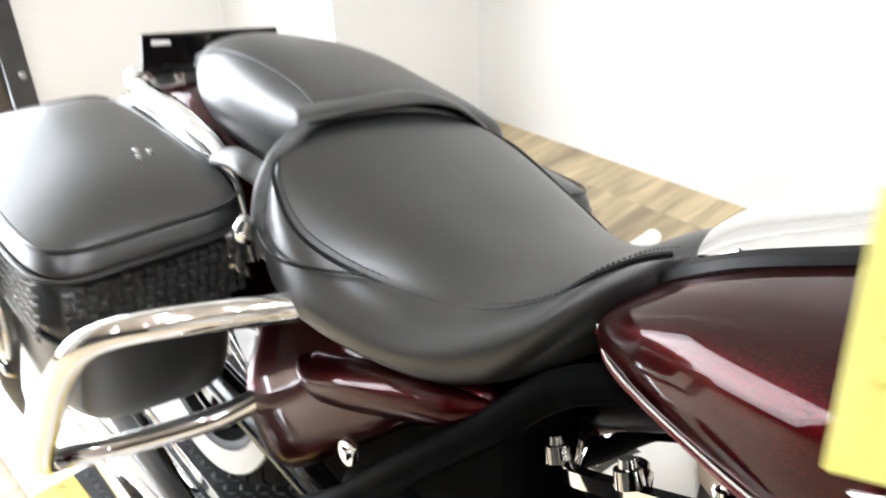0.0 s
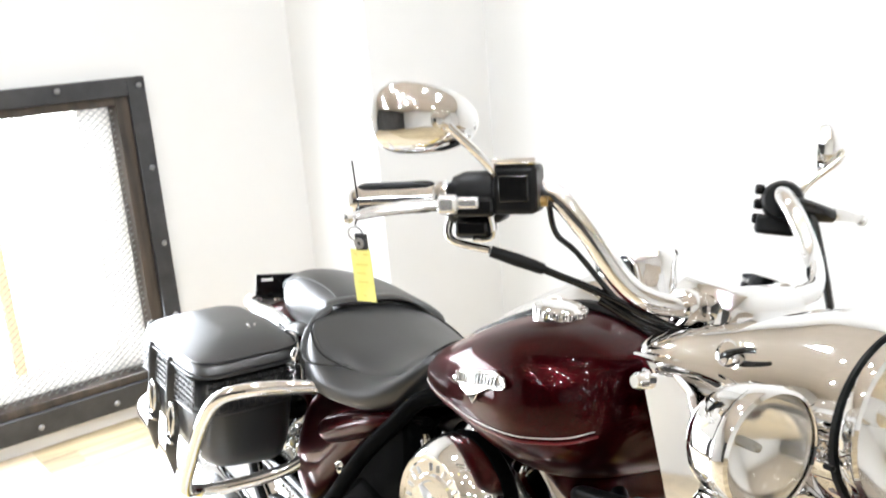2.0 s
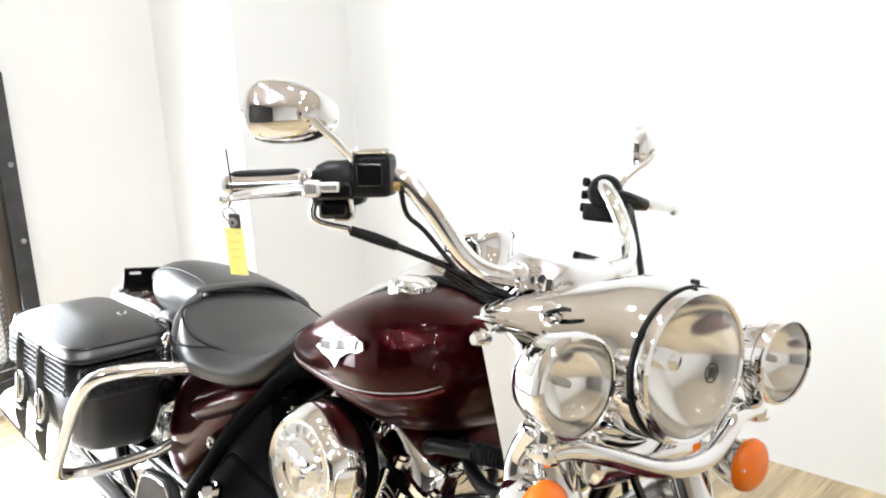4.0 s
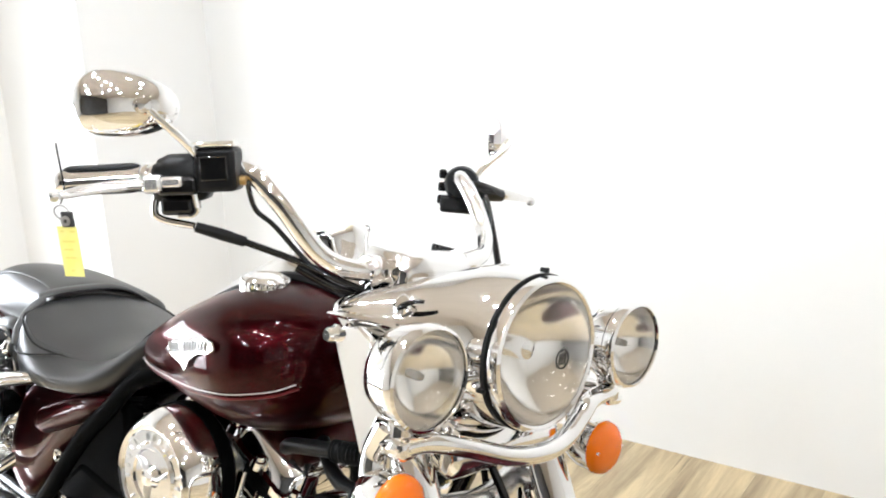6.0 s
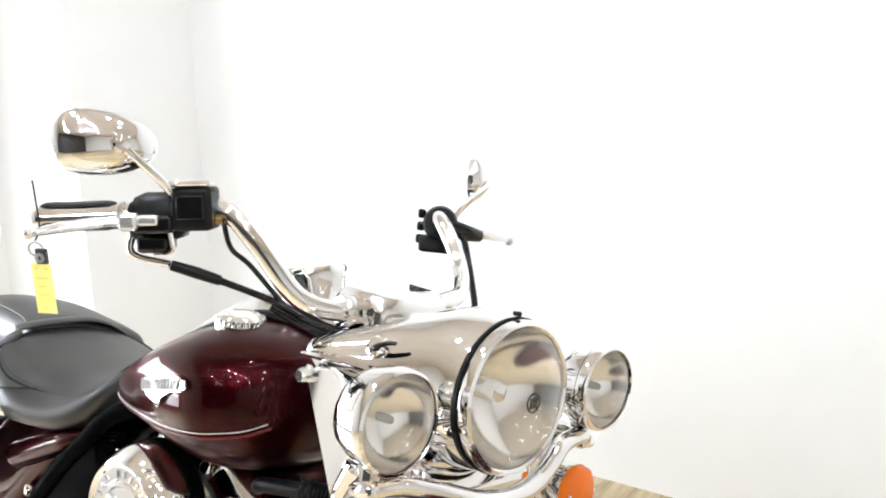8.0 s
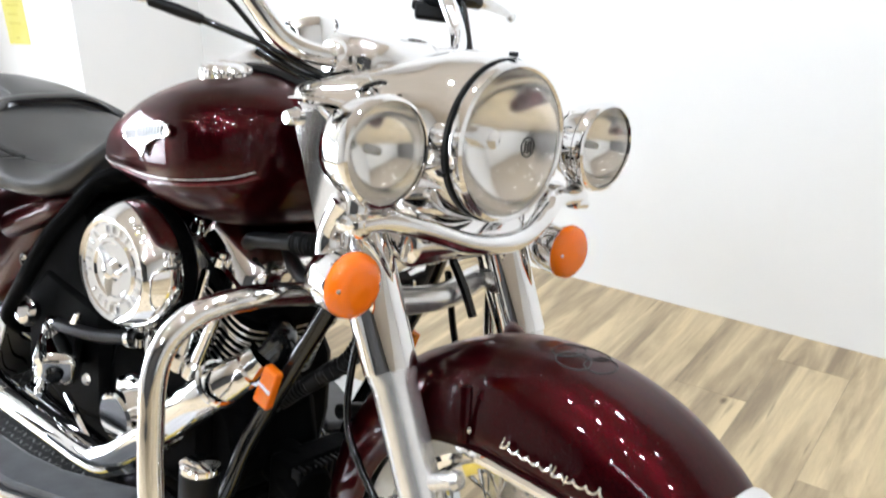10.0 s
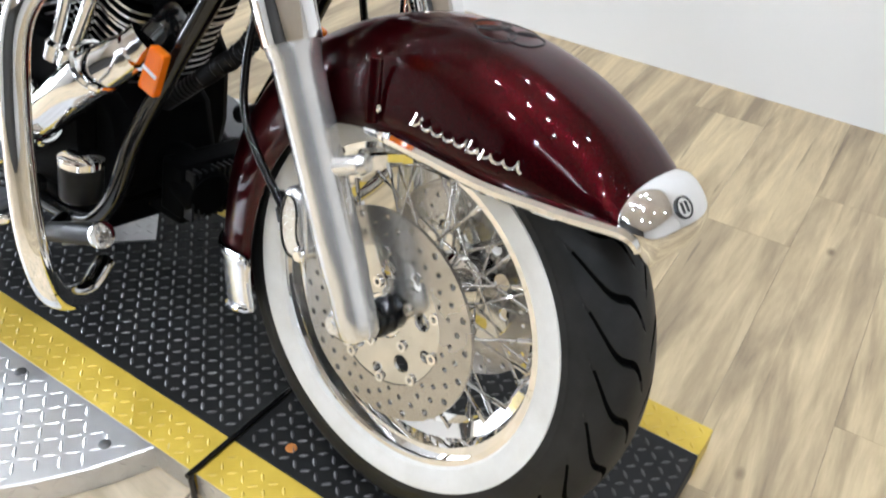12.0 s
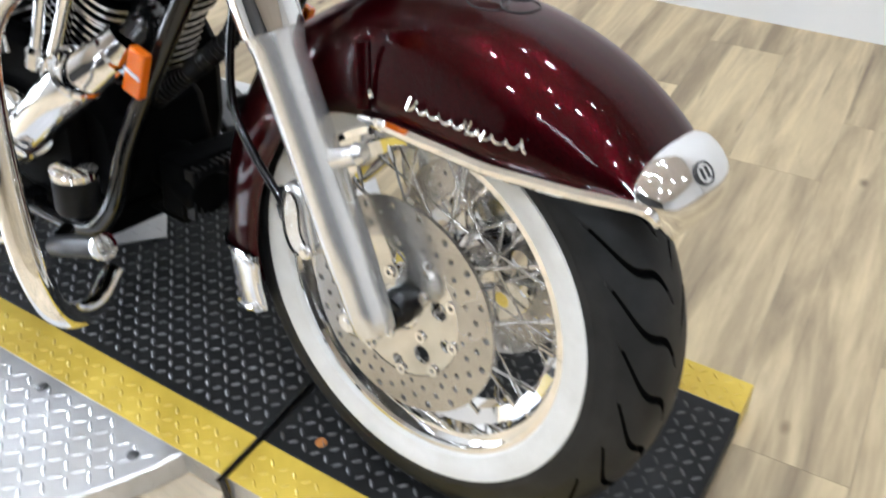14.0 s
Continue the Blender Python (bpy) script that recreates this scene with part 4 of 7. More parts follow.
# brake caliper and hose behind the fork leg
for s in (-1, 1):
    y = s * 0.100
    cal = part("brake_caliper", prism([(-0.137, 0.352), (-0.120, 0.333), (-0.099, 0.338), (-0.090, 0.354), (-0.098, 0.372), (-0.104, 0.400), (-0.114, 0.424), (-0.136, 0.424), (-0.144, 0.390)], y - 0.024, y + 0.024), ALU, bike, "silver cast brake caliper", bevel=0.008)
    part("caliper_face", tube([(-0.130, y + s * 0.0245, 0.356), (-0.118, y + s * 0.0245, 0.342), (-0.104, y + s * 0.0245, 0.346), (-0.099, y + s * 0.0245, 0.356), (-0.108, y + s * 0.0245, 0.372), (-0.112, y + s * 0.0245, 0.400), (-0.120, y + s * 0.0245, 0.414), (-0.131, y + s * 0.0245, 0.412), (-0.136, y + s * 0.0245, 0.385)], 0.0014, seg=8, closed=True), BLACK, cal, "black outline groove")
    part("caliper_bolt", lathe([(0.0, 0.008), (0.006, 0.008), (0.008, 0.006), (0.009, 0.0)], (-0.096, y + s * 0.024, 0.352), (0, s, 0), 16), CHROME, cal, "chrome caliper bolt")
    part("brake_hose", tube([(-0.138, y * 1.06, 0.350), (-0.150, y * 1.12, 0.388), (-0.195, y * 1.15, 0.434), (-0.232, y * 1.1, 0.478), (-0.250, y * 0.95, 0.55), (-0.255, y * 0.7, 0.65)], 0.0052, seg=10), BLACK, bike, "black brake hose")
    part("hose_union", lathe([(0.0, -0.006), (0.009, -0.006), (0.009, 0.010), (0.006, 0.012), (0.006, 0.03), (0.0, 0.03)], (-0.146, y * 1.1, 0.376), (-0.4, 0, 0.9), 12), BLACK, bike)

# -- headlamp nacelle --
def nacelle_row(x, n=40):
    top, bot, half, p = curve_at([
        (-0.385, 0.880, 0.862, 0.060, 2.4), (-0.375, 0.893, 0.858, 0.110, 2.6), (-0.362, 0.902, 0.852, 0.140, 2.8), (-0.34, 0.910, 0.846, 0.151, 2.8), (-0.32, 0.918, 0.828, 0.150, 2.7), (-0.29, 0.930, 0.772, 0.140, 2.5),
        (-0.24, 0.949, 0.742, 0.120, 2.2), (-0.19, 0.963, 0.752, 0.107, 2.0), (-0.15, 0.962, 0.760, 0.102, 2.0), (-0.135, 0.959, 0.764, 0.098, 2.0)], x)
    return [Vector((x, a, (top + bot) / 2 + b)) for a, b in oval(n, half, (top - bot) / 2, p)]


nac = part("headlamp_nacelle", (lambda b: (add_rings(b, [nacelle_row(x) for x in (-0.385, -0.380, -0.375, -0.368, -0.362, -0.35, -0.34, -0.31, -0.29, -0.265, -0.24, -0.215, -0.19, -0.165, -0.15, -0.135)], cap=False), b)[1])(bmesh.new()), CHROME, bike, "chrome headlamp nacelle", subsurf=1)
HL = Vector((-0.130, 0.0, 0.861))
FA = Vector((1, 0, 0.03)).normalized()
part("gasket", lathe([(0.090, -0.006), (0.0975, -0.006), (0.0980, 0.001), (0.095, 0.002), (0.090, 0.002)], HL, FA, 48, close=True), PLASTIC, nac, "black rubber gasket ring")
part("headlamp_ring", lathe([(0.087, 0.002), (0.0955, 0.004), (0.0965, 0.010), (0.0945, 0.018), (0.0900, 0.020), (0.0870, 0.018)], HL, FA, 56, close=True), CHROME, nac, "chrome headlamp trim ring")
part("reflector", lathe([(0.0890, 0.015), (0.085, 0.004), (0.074, -0.012), (0.058, -0.028), (0.038, -0.039), (0.016, -0.044), (0.0, -0.044)], HL, FA, 40), REFLECTOR, nac, "mirrored reflector bowl")
part("bulb_shield", lathe([(0.0, 0.0), (0.012, -0.002), (0.014, -0.008), (0.013, -0.026), (0.0, -0.026)], HL + FA * -0.012, FA, 20), CHROME, nac)
part("headlamp_lens", lathe([(0.0895, 0.016), (0.081, 0.022), (0.060, 0.030), (0.035, 0.036), (0.0, 0.038), (0.0, 0.035), (0.035, 0.033), (0.060, 0.027), (0.081, 0.019), (0.0895, 0.016)], HL, FA, 48), GLASS, nac, "clear domed headlamp glass")
em = HL + FA * 0.0385
part("lens_mark", lathe([(0.0105, 0.0), (0.0125, 0.0), (0.0125, 0.001), (0.0105, 0.001)], em, FA, 24, close=True), BADGE_INK, nac)
bm = bmesh.new()
for dy in (-0.005, 0.0, 0.005):
    add_box(bm, (em.x + 0.0002, dy - 0.0014, em.z - 0.007), (em.x + 0.0012, dy + 0.0014, em.z + 0.007))
tagged(part("lens_mark_bars", bm, BADGE_INK, nac, smooth=False), kind="stuff")
for a in (90, 200, 330):
    c = HL + Vector((0.0, 0.102 * math.cos(radians(a)), 0.102 * math.sin(radians(a))))
    part("trim_clip", lathe([(0.0, -0.006), (0.003, -0.006), (0.0035, 0.004), (0.0, 0.005)], c, FA, 8), PLASTIC, nac, "black clip")
# side plates that carry the nacelle down over the fork
for s in (-1, 1):
    part("fork_panel", prism([(-0.325, 0.864), (-0.275, 0.878), (-0.250, 0.866), (-0.222, 0.80), (-0.208, 0.735), (-0.206, 0.675), (-0.236, 0.675), (-0.257, 0.725)], s * 0.160 - 0.005, s * 0.160 + 0.005), CHROME, nac, "flat chrome side panel", bevel=0.003)
    part("panel_bolt", lathe([(0.0, 0.012), (0.007, 0.012), (0.010, 0.008), (0.010, 0.0), (0.013, -0.004), (0.0, -0.004)], (-0.318, s * 0.166, 0.858), (0, s, 0), 14), CHROME, nac, "chrome dome bolt")
    lock = part("fork_lock", lathe([(0.0, 0.008), (0.009, 0.008), (0.012, 0.004), (0.016, 0.002), (0.018, -0.010)], (-0.255, s * 0.108, 0.903), (0.25, s, 0.55), 20), CHROME, nac, "chrome lock boss")
    part("lock_lever", tube([(-0.262, s * 0.114, 0.899), (-0.246, s * 0.122, 0.906), (-0.228, s * 0.118, 0.914), (-0.219, s * 0.112, 0.915)], [0.004, 0.005, 0.004, 0.003], seg=10, squash=0.6), BLACK, lock, "black lock lever")
    part("nacelle_ridge", tube([(-0.355, s * 0.148, 0.876), (-0.32, s * 0.148, 0.880), (-0.26, s * 0.132, 0.880), (-0.20, s * 0.112, 0.868)], [0.002, 0.006, 0.006, 0.002], seg=8), CHROME, nac)
part("lower_clamp_cover", prism([(-0.30, 0.735), (-0.165, 0.700), (-0.15, 0.73), (-0.17, 0.775), (-0.30, 0.79)], -0.100, 0.100), CHROME, nac, "chrome lower clamp cover", bevel=0.012)
part("fork_brace", tube([(-0.238, -0.12, 0.642), (-0.205, 0, 0.640), (-0.238, 0.12, 0.642)], 0.018, seg=12), ALU, bike, "silver brace between the fork legs")

# -- auxiliary lamps, their bar and the turn signals --
def driving_lamp(y, z):
    c = Vector((-0.128, y, z))
    lampo = new("driving_lamp")
    lampo.parent = bike
    lampo["label"] = "round chrome driving lamp with clear glass"
    part("housing", lathe([(0.0, -0.066), (0.020, -0.064), (0.038, -0.057), (0.050, -0.043), (0.056, -0.025), (0.0578, -0.008), (0.055, -0.006), (0.052, -0.02)], c, FA, 40), CHROME, lampo, "bullet-shaped chrome shell")
    part("bezel", lathe([(0.053, 0.0), (0.0590, -0.006), (0.0605, 0.002), (0.0585, 0.009), (0.0550, 0.011), (0.0530, 0.008)], c, FA, 40, close=True), CHROME, lampo, "chrome bezel")
    part("reflector", lathe([(0.0540, 0.006), (0.050, -0.006), (0.042, -0.018), (0.029, -0.027), (0.013, -0.032), (0.0, -0.032)], c, FA, 32), REFLECTOR, lampo)
    part("bulb", lathe([(0.0, 0.0), (0.004, -0.002), (0.005, -0.006), (0.005, -0.020), (0.0, -0.020)], c + FA * -0.004, FA, 12), STEEL, lampo)
    part("lens", lathe([(0.0540, 0.006), (0.043, 0.012), (0.021, 0.015), (0.0, 0.016), (0.0, 0.0135), (0.021, 0.0125), (0.043, 0.0095), (0.0540, 0.006)], c, FA, 36), GLASS, lampo, "clear lamp glass")
    part("stem", lathe([(0.0, 0.0), (0.022, 0.0), (0.024, 0.006), (0.016, 0.012), (0.015, 0.032), (0.020, 0.038), (0.0, 0.04)], (c.x - 0.03, y, z - 0.088), (0, 0, 1), 20), CHROME, lampo, "chrome swivel stem")
    return lampo


def turn_signal(y, z):
    c = Vector((-0.140, y, z))
    s = math.copysign(1, y)
    sig = new("turn_signal")
    sig.parent = bike
    sig["label"] = "round amber turn signal in a chrome cup"
    part("housing", lathe([(0.0, -0.060), (0.018, -0.058), (0.031, -0.045), (0.037, -0.022), (0.038, -0.002), (0.036, -0.002)], c, FA, 36), CHROME, sig, "chrome cup")
    part("lens", lathe([(0.0365, -0.004), (0.0375, 0.0), (0.036, 0.006), (0.029, 0.012), (0.020, 0.0152), (0.018, 0.0151), (0.010, 0.0172), (0.0, 0.0180)], c, FA, 40), AMBER, sig, "ribbed amber lens")
    for a in (-1, 1):
        part("lens_screw", lathe([(0.0, 0.013), (0.0025, 0.0125), (0.003, 0.010)], c + Vector((0, a * 0.028, 0.0)), FA, 10), CHROME, sig)
    part("stalk", tube([c + Vector((-0.045, 0, 0.010)), c + Vector((-0.050, -s * 0.004, 0.045)), c + Vector((-0.030, -s * 0.006, 0.085))], [0.016, 0.014, 0.017], seg=16), CHROME, sig, "chrome stalk")
    return sig


driving_lamp(-0.191, 0.856)
driving_lamp(0.203, 0.848)
turn_signal(-0.204, 0.708)
turn_signal(0.184, 0.699)
part("lamp_bar", tube([(-0.150, -0.198, 0.772), (-0.135, -0.170, 0.778), (-0.120, -0.125, 0.768), (-0.108, -0.06, 0.748), (-0.104, 0.0, 0.742), (-0.108, 0.045, 0.748), (-0.116, 0.085, 0.766), (-0.125, 0.12, 0.783), (-0.145, 0.19, 0.779)], 0.0125, seg=14), CHROME, bike, "curved chrome lamp bar")
for s in (-1, 1):
    part("lamp_bracket", box((-0.178, s * 0.195 - 0.014, 0.758), (-0.136, s * 0.195 + 0.014, 0.786)), CHROME, bike, "chrome lamp bracket", bevel=0.008)
    part("bracket_arm", tube([(-0.165, s * 0.18, 0.775), (-0.20, s * 0.14, 0.785), (-0.24, s * 0.11, 0.80)], 0.013, seg=10), CHROME, bike)

# -- handlebar --
bar = part("handlebar", tube([(-0.612, -0.376, 1.012), (-0.545, -0.318, 1.026), (-0.480, -0.258, 1.042), (-0.436, -0.222, 1.044), (-0.402, -0.197, 1.010), (-0.368, -0.152, 0.946), (-0.346, -0.095, 0.928), (-0.342, 0.0, 0.926),
                              (-0.345, 0.097, 0.934), (-0.386, 0.170, 0.940), (-0.441, 0.224, 0.968), (-0.480, 0.232, 1.013), (-0.525, 0.251, 1.038), (-0.585, 0.318, 1.026), (-0.645, 0.388, 1.012)], 0.0135, seg=16), CHROME, bike, "swept chrome handlebar")
part("riser_cover", prism([(-0.292, 0.890), (-0.290, 0.940), (-0.306, 0.957), (-0.372, 0.959), (-0.392, 0.944), (-0.392, 0.890)], -0.078, 0.050), CHROME, bike, "chrome handlebar clamp cover", bevel=0.012)
part("clamp_ring", lathe([(0.0, -0.012), (0.020, -0.012), (0.022, -0.008), (0.022, 0.008), (0.020, 0.012), (0.0, 0.012)], (-0.346, -0.086, 0.928), (0.1, 1, 0), 20), CHROME, bike)
for s in (-1, 1):
    if s < 0:
        a, b = Vector((-0.612, -0.376, 1.012)), Vector((-0.533, -0.305, 1.027))
    else:
        a, b = Vector((-0.645, 0.388, 1.012)), Vector((-0.572, 0.306, 1.027))
    d = (b - a).normalized()
    L = (b - a).length
    grip = part("grip", lathe([(0.0, -0.016), (0.012, -0.015), (0.0155, -0.010), (0.0170, -0.004), (0.0175, 0.0), (0.0165, 0.01), (0.0160, L * 0.5), (0.0168, L * 0.9), (0.0195, L * 0.93), (0.0200, L), (0.0, L)], a, d, 24), CHROME, bike, "chrome and rubber handgrip")
    for k in range(3):
        ang = k * 2.1 + 1.2
        u, v, w = axes_for(d)
        off = (u * math.cos(ang) + v * math.sin(ang)) * 0.0135
        part("rubber_strip", tube([a - d * 0.006 + off * 0.8, a + d * 0.006 + off, a + d * L * 0.45 + off, a + d * L * 0.80 + off, a + d * L * 0.90 + off * 0.85], [0.004, 0.0080, 0.0078, 0.0078, 0.004], seg=10), GRIP, grip, "black rubber band")
# right controls: switch housing, master cylinder, lever
rm = Matrix.Translation((-0.492, -0.268, 1.034)) @ Vector((0.70, 0.70, 0.12)).to_track_quat("X", "Z").to_matrix().to_4x4()
sw = part("switch_housing", box((-0.050, -0.024, -0.030), (0.020, 0.024, 0.020), rm), PLASTIC, bike, "black switch housing", bevel=0.010)
part("housing_top", lathe([(0.0, -0.045), (0.022, -0.043), (0.0275, -0.03), (0.0275, 0.012), (0.022, 0.020), (0.0, 0.020)], rm @ Vector((0, 0, 0.002)), rm.to_3x3() @ Vector((1, 0, 0)), 24), PLASTIC, sw)
part("switch_pod", box((-0.038, -0.030, -0.046), (0.004, 0.012, -0.022), rm), BLACK, sw, bevel=0.006)
part("pod_trim", tube([rm @ Vector((0.006, -0.030, -0.020)), rm @ Vector((0.008, -0.028, -0.040)), rm @ Vector((0.0, -0.026, -0.047)), rm @ Vector((-0.016, -0.028, -0.047))], 0.003, seg=8), CHROME, sw)
mc = part("master_cylinder", box((0.012, -0.046, -0.018), (0.062, 0.006, 0.036), rm), PLASTIC, bike, "black brake fluid reservoir", bevel=0.006)
part("reservoir_lid", box((0.010, -0.048, 0.036), (0.064, 0.008, 0.044), rm), CHROME, mc, "chrome reservoir lid", bevel=0.004)
part("sight_panel", box((0.020, -0.050, -0.004), (0.054, -0.046, 0.026), rm), BLACK, mc, bevel=0.003)
part("lever_mount", box((-0.034, -0.048, -0.020), (0.014, -0.020, 0.002), rm), BLACK, mc, bevel=0.004)
part("lever_pivot", box((-0.050, -0.056, -0.016), (-0.026, -0.034, 0.006), rm), ALU, mc, "silver lever pivot", bevel=0.005)
part("lever_root", box((-0.027, -0.053, -0.010), (-0.002, -0.036, 0.003), rm), ALU, mc, bevel=0.003)
lv0 = rm @ Vector((-0.046, -0.046, -0.006))
part("brake_lever", tube([lv0 + Vector((0.012, 0.012, 0)), lv0, lv0 + Vector((-0.010, -0.013, -0.001)), lv0 + Vector((-0.018, -0.024, -0.003)), Vector((-0.521, -0.395, 1.012)), Vector((-0.515, -0.420, 1.008)), Vector((-0.513, -0.430, 1.007))], [0.008, 0.008, 0.0072, 0.0100, 0.0085, 0.0065, 0.005], seg=12, squash=0.62), ALU, bike, "silver brake lever")
part("lever_ball", lathe([(0.0, -0.008), (0.005, -0.006), (0.0072, 0.0), (0.005, 0.006), (0.0, 0.008)], (-0.512, -0.435, 1.006), (0.3, -1, -0.1), 16), ALU, bike)
part("pipe_union", lathe([(0.0, 0.0), (0.006, 0.0), (0.006, 0.008), (0.0, 0.008)], rm @ Vector((0.062, -0.020, -0.006)), rm.to_3x3() @ Vector((1, 0, 0)), 12), BRASS, mc, "brass union")
part("brake_line", tube([rm @ Vector((0.070, -0.020, -0.006)), Vector((-0.434, -0.214, 1.0)), Vector((-0.420, -0.192, 0.979)), Vector((-0.390, -0.150, 0.928)), Vector((-0.376, -0.095, 0.892)), Vector((-0.37, -0.04, 0.86))], 0.0036, seg=8), BLACK, bike, "thin black brake line")
pipe = [rm @ Vector((-0.044, -0.010, -0.016)), rm @ Vector((-0.050, -0.012, -0.040)), rm @ Vector((-0.040, -0.012, -0.052)), Vector((-0.478, -0.273, 0.973))]
part("throttle_pipe", tube(pipe, 0.0048, seg=10), CHROME, bike, "bent chrome cable guide")
part("cable_sleeve", tube([(-0.477, -0.272, 0.972), (-0.460, -0.244, 0.964), (-0.444, -0.219, 0.956)], [0.0068, 0.0078, 0.0068], seg=12), GRIP, bike, "black rubber cable sleeve")
part("throttle_cable", tube([(-0.444, -0.219, 0.956), (-0.400, -0.162, 0.934), (-0.360, -0.124, 0.914), (-0.338, -0.082, 0.900), (-0.345, -0.010, 0.896)], 0.0048, seg=10), BLACK, bike, "black throttle cable")
part("control_cable", tube([(-0.405, -0.165, 0.928), (-0.372, -0.13, 0.906), (-0.350, -0.085, 0.892), (-0.350, -0.03, 0.885)], 0.0065, seg=10), BLACK, bike)
# left controls
lm = Matrix.Translation((-0.540, 0.270, 1.028)) @ Vector((0.70, -0.70, 0.10)).to_track_quat("X", "Z").to_matrix().to_4x4()
sl = part("switch_housing", lathe([(0.0, -0.042), (0.026, -0.041), (0.030, -0.030), (0.030, 0.010), (0.026, 0.018), (0.0, 0.018)], lm @ Vector((0, 0, 0)), lm.to_3x3() @ Vector((1, 0, 0)), 28), PLASTIC, bike, "black switch housing")
part("switch_pod", box((-0.036, -0.034, -0.052), (0.006, 0.024, -0.022), lm), PLASTIC, sl, bevel=0.006)
for k in range(3):
    part("switch_button", box((-0.020, -0.040 + 0.0, 0.006 - 0.022 * k), (0.000, -0.026, 0.022 - 0.022 * k), lm), BLACK, sl, bevel=0.004)
part("lever_mount", tube([(-0.520, 0.268, 1.024), (-0.500, 0.300, 1.016), (-0.495, 0.325, 1.012)], [0.016, 0.014, 0.011], seg=12), BLACK, sl)
part("clutch_lever", tube([(-0.505, 0.300, 1.016), (-0.505, 0.350, 1.012), (-0.535, 0.430, 1.003), (-0.566, 0.488, 0.995)], [0.010, 0.011, 0.008, 0.006], seg=12, squash=0.62), ALU, bike, "silver clutch lever")
part("lever_ball", lathe([(0.0, -0.010), (0.007, -0.008), (0.0095, 0.0), (0.007, 0.008), (0.0, 0.010)], (-0.572, 0.500, 0.993), (-0.5, 1, -0.1), 16), ALU, bike)
part("clutch_cable", tube([(-0.505, 0.288, 1.016), (-0.480, 0.274, 1.000), (-0.458, 0.266, 0.965), (-0.430, 0.252, 0.925), (-0.395, 0.230, 0.880)], 0.0058, seg=10), BLACK, bike, "black clutch cable")


def mirror(stem, centre, facing, tall=0.038, wide=0.060):
    mir = new("mirror")
    mir.parent = bike
    mir["label"] = "chrome rear-view mirror on a bent stem"
    q = Vector(facing).normalized()
    side = q.cross(Vector((0, 0, 1))).normalized()
    upv = side.cross(q)
    bm = bmesh.new()
    c = Vector(centre)
    rings = []
    for k, (sc, dep) in enumerate(((1.0, -0.004), (1.02, 0.003), (0.97, 0.011), (0.82, 0.020), (0.55, 0.027), (0.22, 0.031))):
        ring = []
        for t in range(40):
            a = 2 * math.pi * t / 40
            x, z = math.cos(a), math.sin(a)
            skew = 1.0 + 0.22 * x
            ring.append(c + q * dep + (side * math.copysign(abs(x) ** 0.8, x) * wide + upv * math.copysign(abs(z) ** 0.85, z) * tall * skew) * sc)
        rings.append(ring)
    add_rings(bm, rings)
    part("shell", bm, CHROME, mir, "chrome mirror shell")
    bm = bmesh.new()
    add_rings(bm, [[c - q * 0.0045 + (p - c + q * 0.004) * k for p in rings[0]] for k in (0.95, 0.5, 0.02)])
    part("mirror_glass", bm, CHROME, mir, "mirror glass")
    part("stem", tube(stem, [0.006, 0.0055, 0.005, 0.005], seg=12), CHROME, mir, "thin chrome stem")
    part("ball_joint", lathe([(0.0, -0.012), (0.008, -0.010), (0.011, 0.0), (0.008, 0.010), (0.0, 0.012)], stem[-1], q, 16), CHROME, mir)
    return mir


mirror([(-0.485, -0.272, 1.025), (-0.468, -0.280, 1.050), (-0.446, -0.303, 1.073), (-0.467, -0.353, 1.118)], (-0.505, -0.355, 1.117), (0.92, -0.30, 0.05))
mirror([(-0.528, 0.285, 1.030), (-0.520, 0.300, 1.058), (-0.498, 0.335, 1.100), (-0.525, 0.352, 1.112)], (-0.545, 0.358, 1.110), (0.86, 0.50, 0.05))

# -- fuel tank, console, gauges --
steered = set(bike.children)       # all so far turns with the fork
TANK = [(-0.836, 0.712, 0.694, 0.084), (-0.827, 0.722, 0.692, 0.115), (-0.809, 0.743, 0.686, 0.142), (-0.774, 0.772, 0.679, 0.162), (-0.723, 0.806, 0.673, 0.184), (-0.657, 0.836, 0.673, 0.209), (-0.592, 0.868, 0.671, 0.228), (-0.526, 0.891, 0.664, 0.238),
        (-0.470, 0.891, 0.671, 0.242), (-0.428, 0.881, 0.688, 0.231), (-0.403, 0.868, 0.711, 0.207), (-0.386, 0.855, 0.742, 0.172), (-0.376, 0.837, 0.769, 0.134)]
TANK_TOP, TANK_LOW, TANK_MID = 2.89, 2.64, 0.594    # roundness above and below the widest line, and its height


def tank_row(row, n=48):
    x, top, bot, half = row
    widest = bot + (top - bot) * TANK_MID
    out = []
    for k in range(n):
        a = 2 * math.pi * k / n
        c, s = math.cos(a), math.sin(a)
        h = (top - widest) if s > 0 else (widest - bot)
        p = TANK_TOP if s > 0 else TANK_LOW
        out.append(Vector((x, half * math.copysign(abs(c) ** (2 / p), c), widest + h * math.copysign(abs(s) ** (2 / p), s))))
    return out


bm = bmesh.new()
add_rings(bm, [tank_row(r) for r in TANK])
tank = part("fuel_tank", bm, PAINT, bike, "glossy metallic burgundy fuel tank", subsurf=2)


def tank_side(x, z, s=-1, lift_off=0.002):
    """A point on the tank's flank."""
    top, bot, half = curve_at([r for r in TANK], x)
    widest = bot + (top - bot) * TANK_MID
    h, p = ((top - widest), TANK_TOP) if z > widest else ((widest - bot), TANK_LOW)
    f = min(1.0, abs(z - widest) / h)
    return Vector((x, s * (half * (1 - f ** p) ** (1 / p) + lift_off), z))


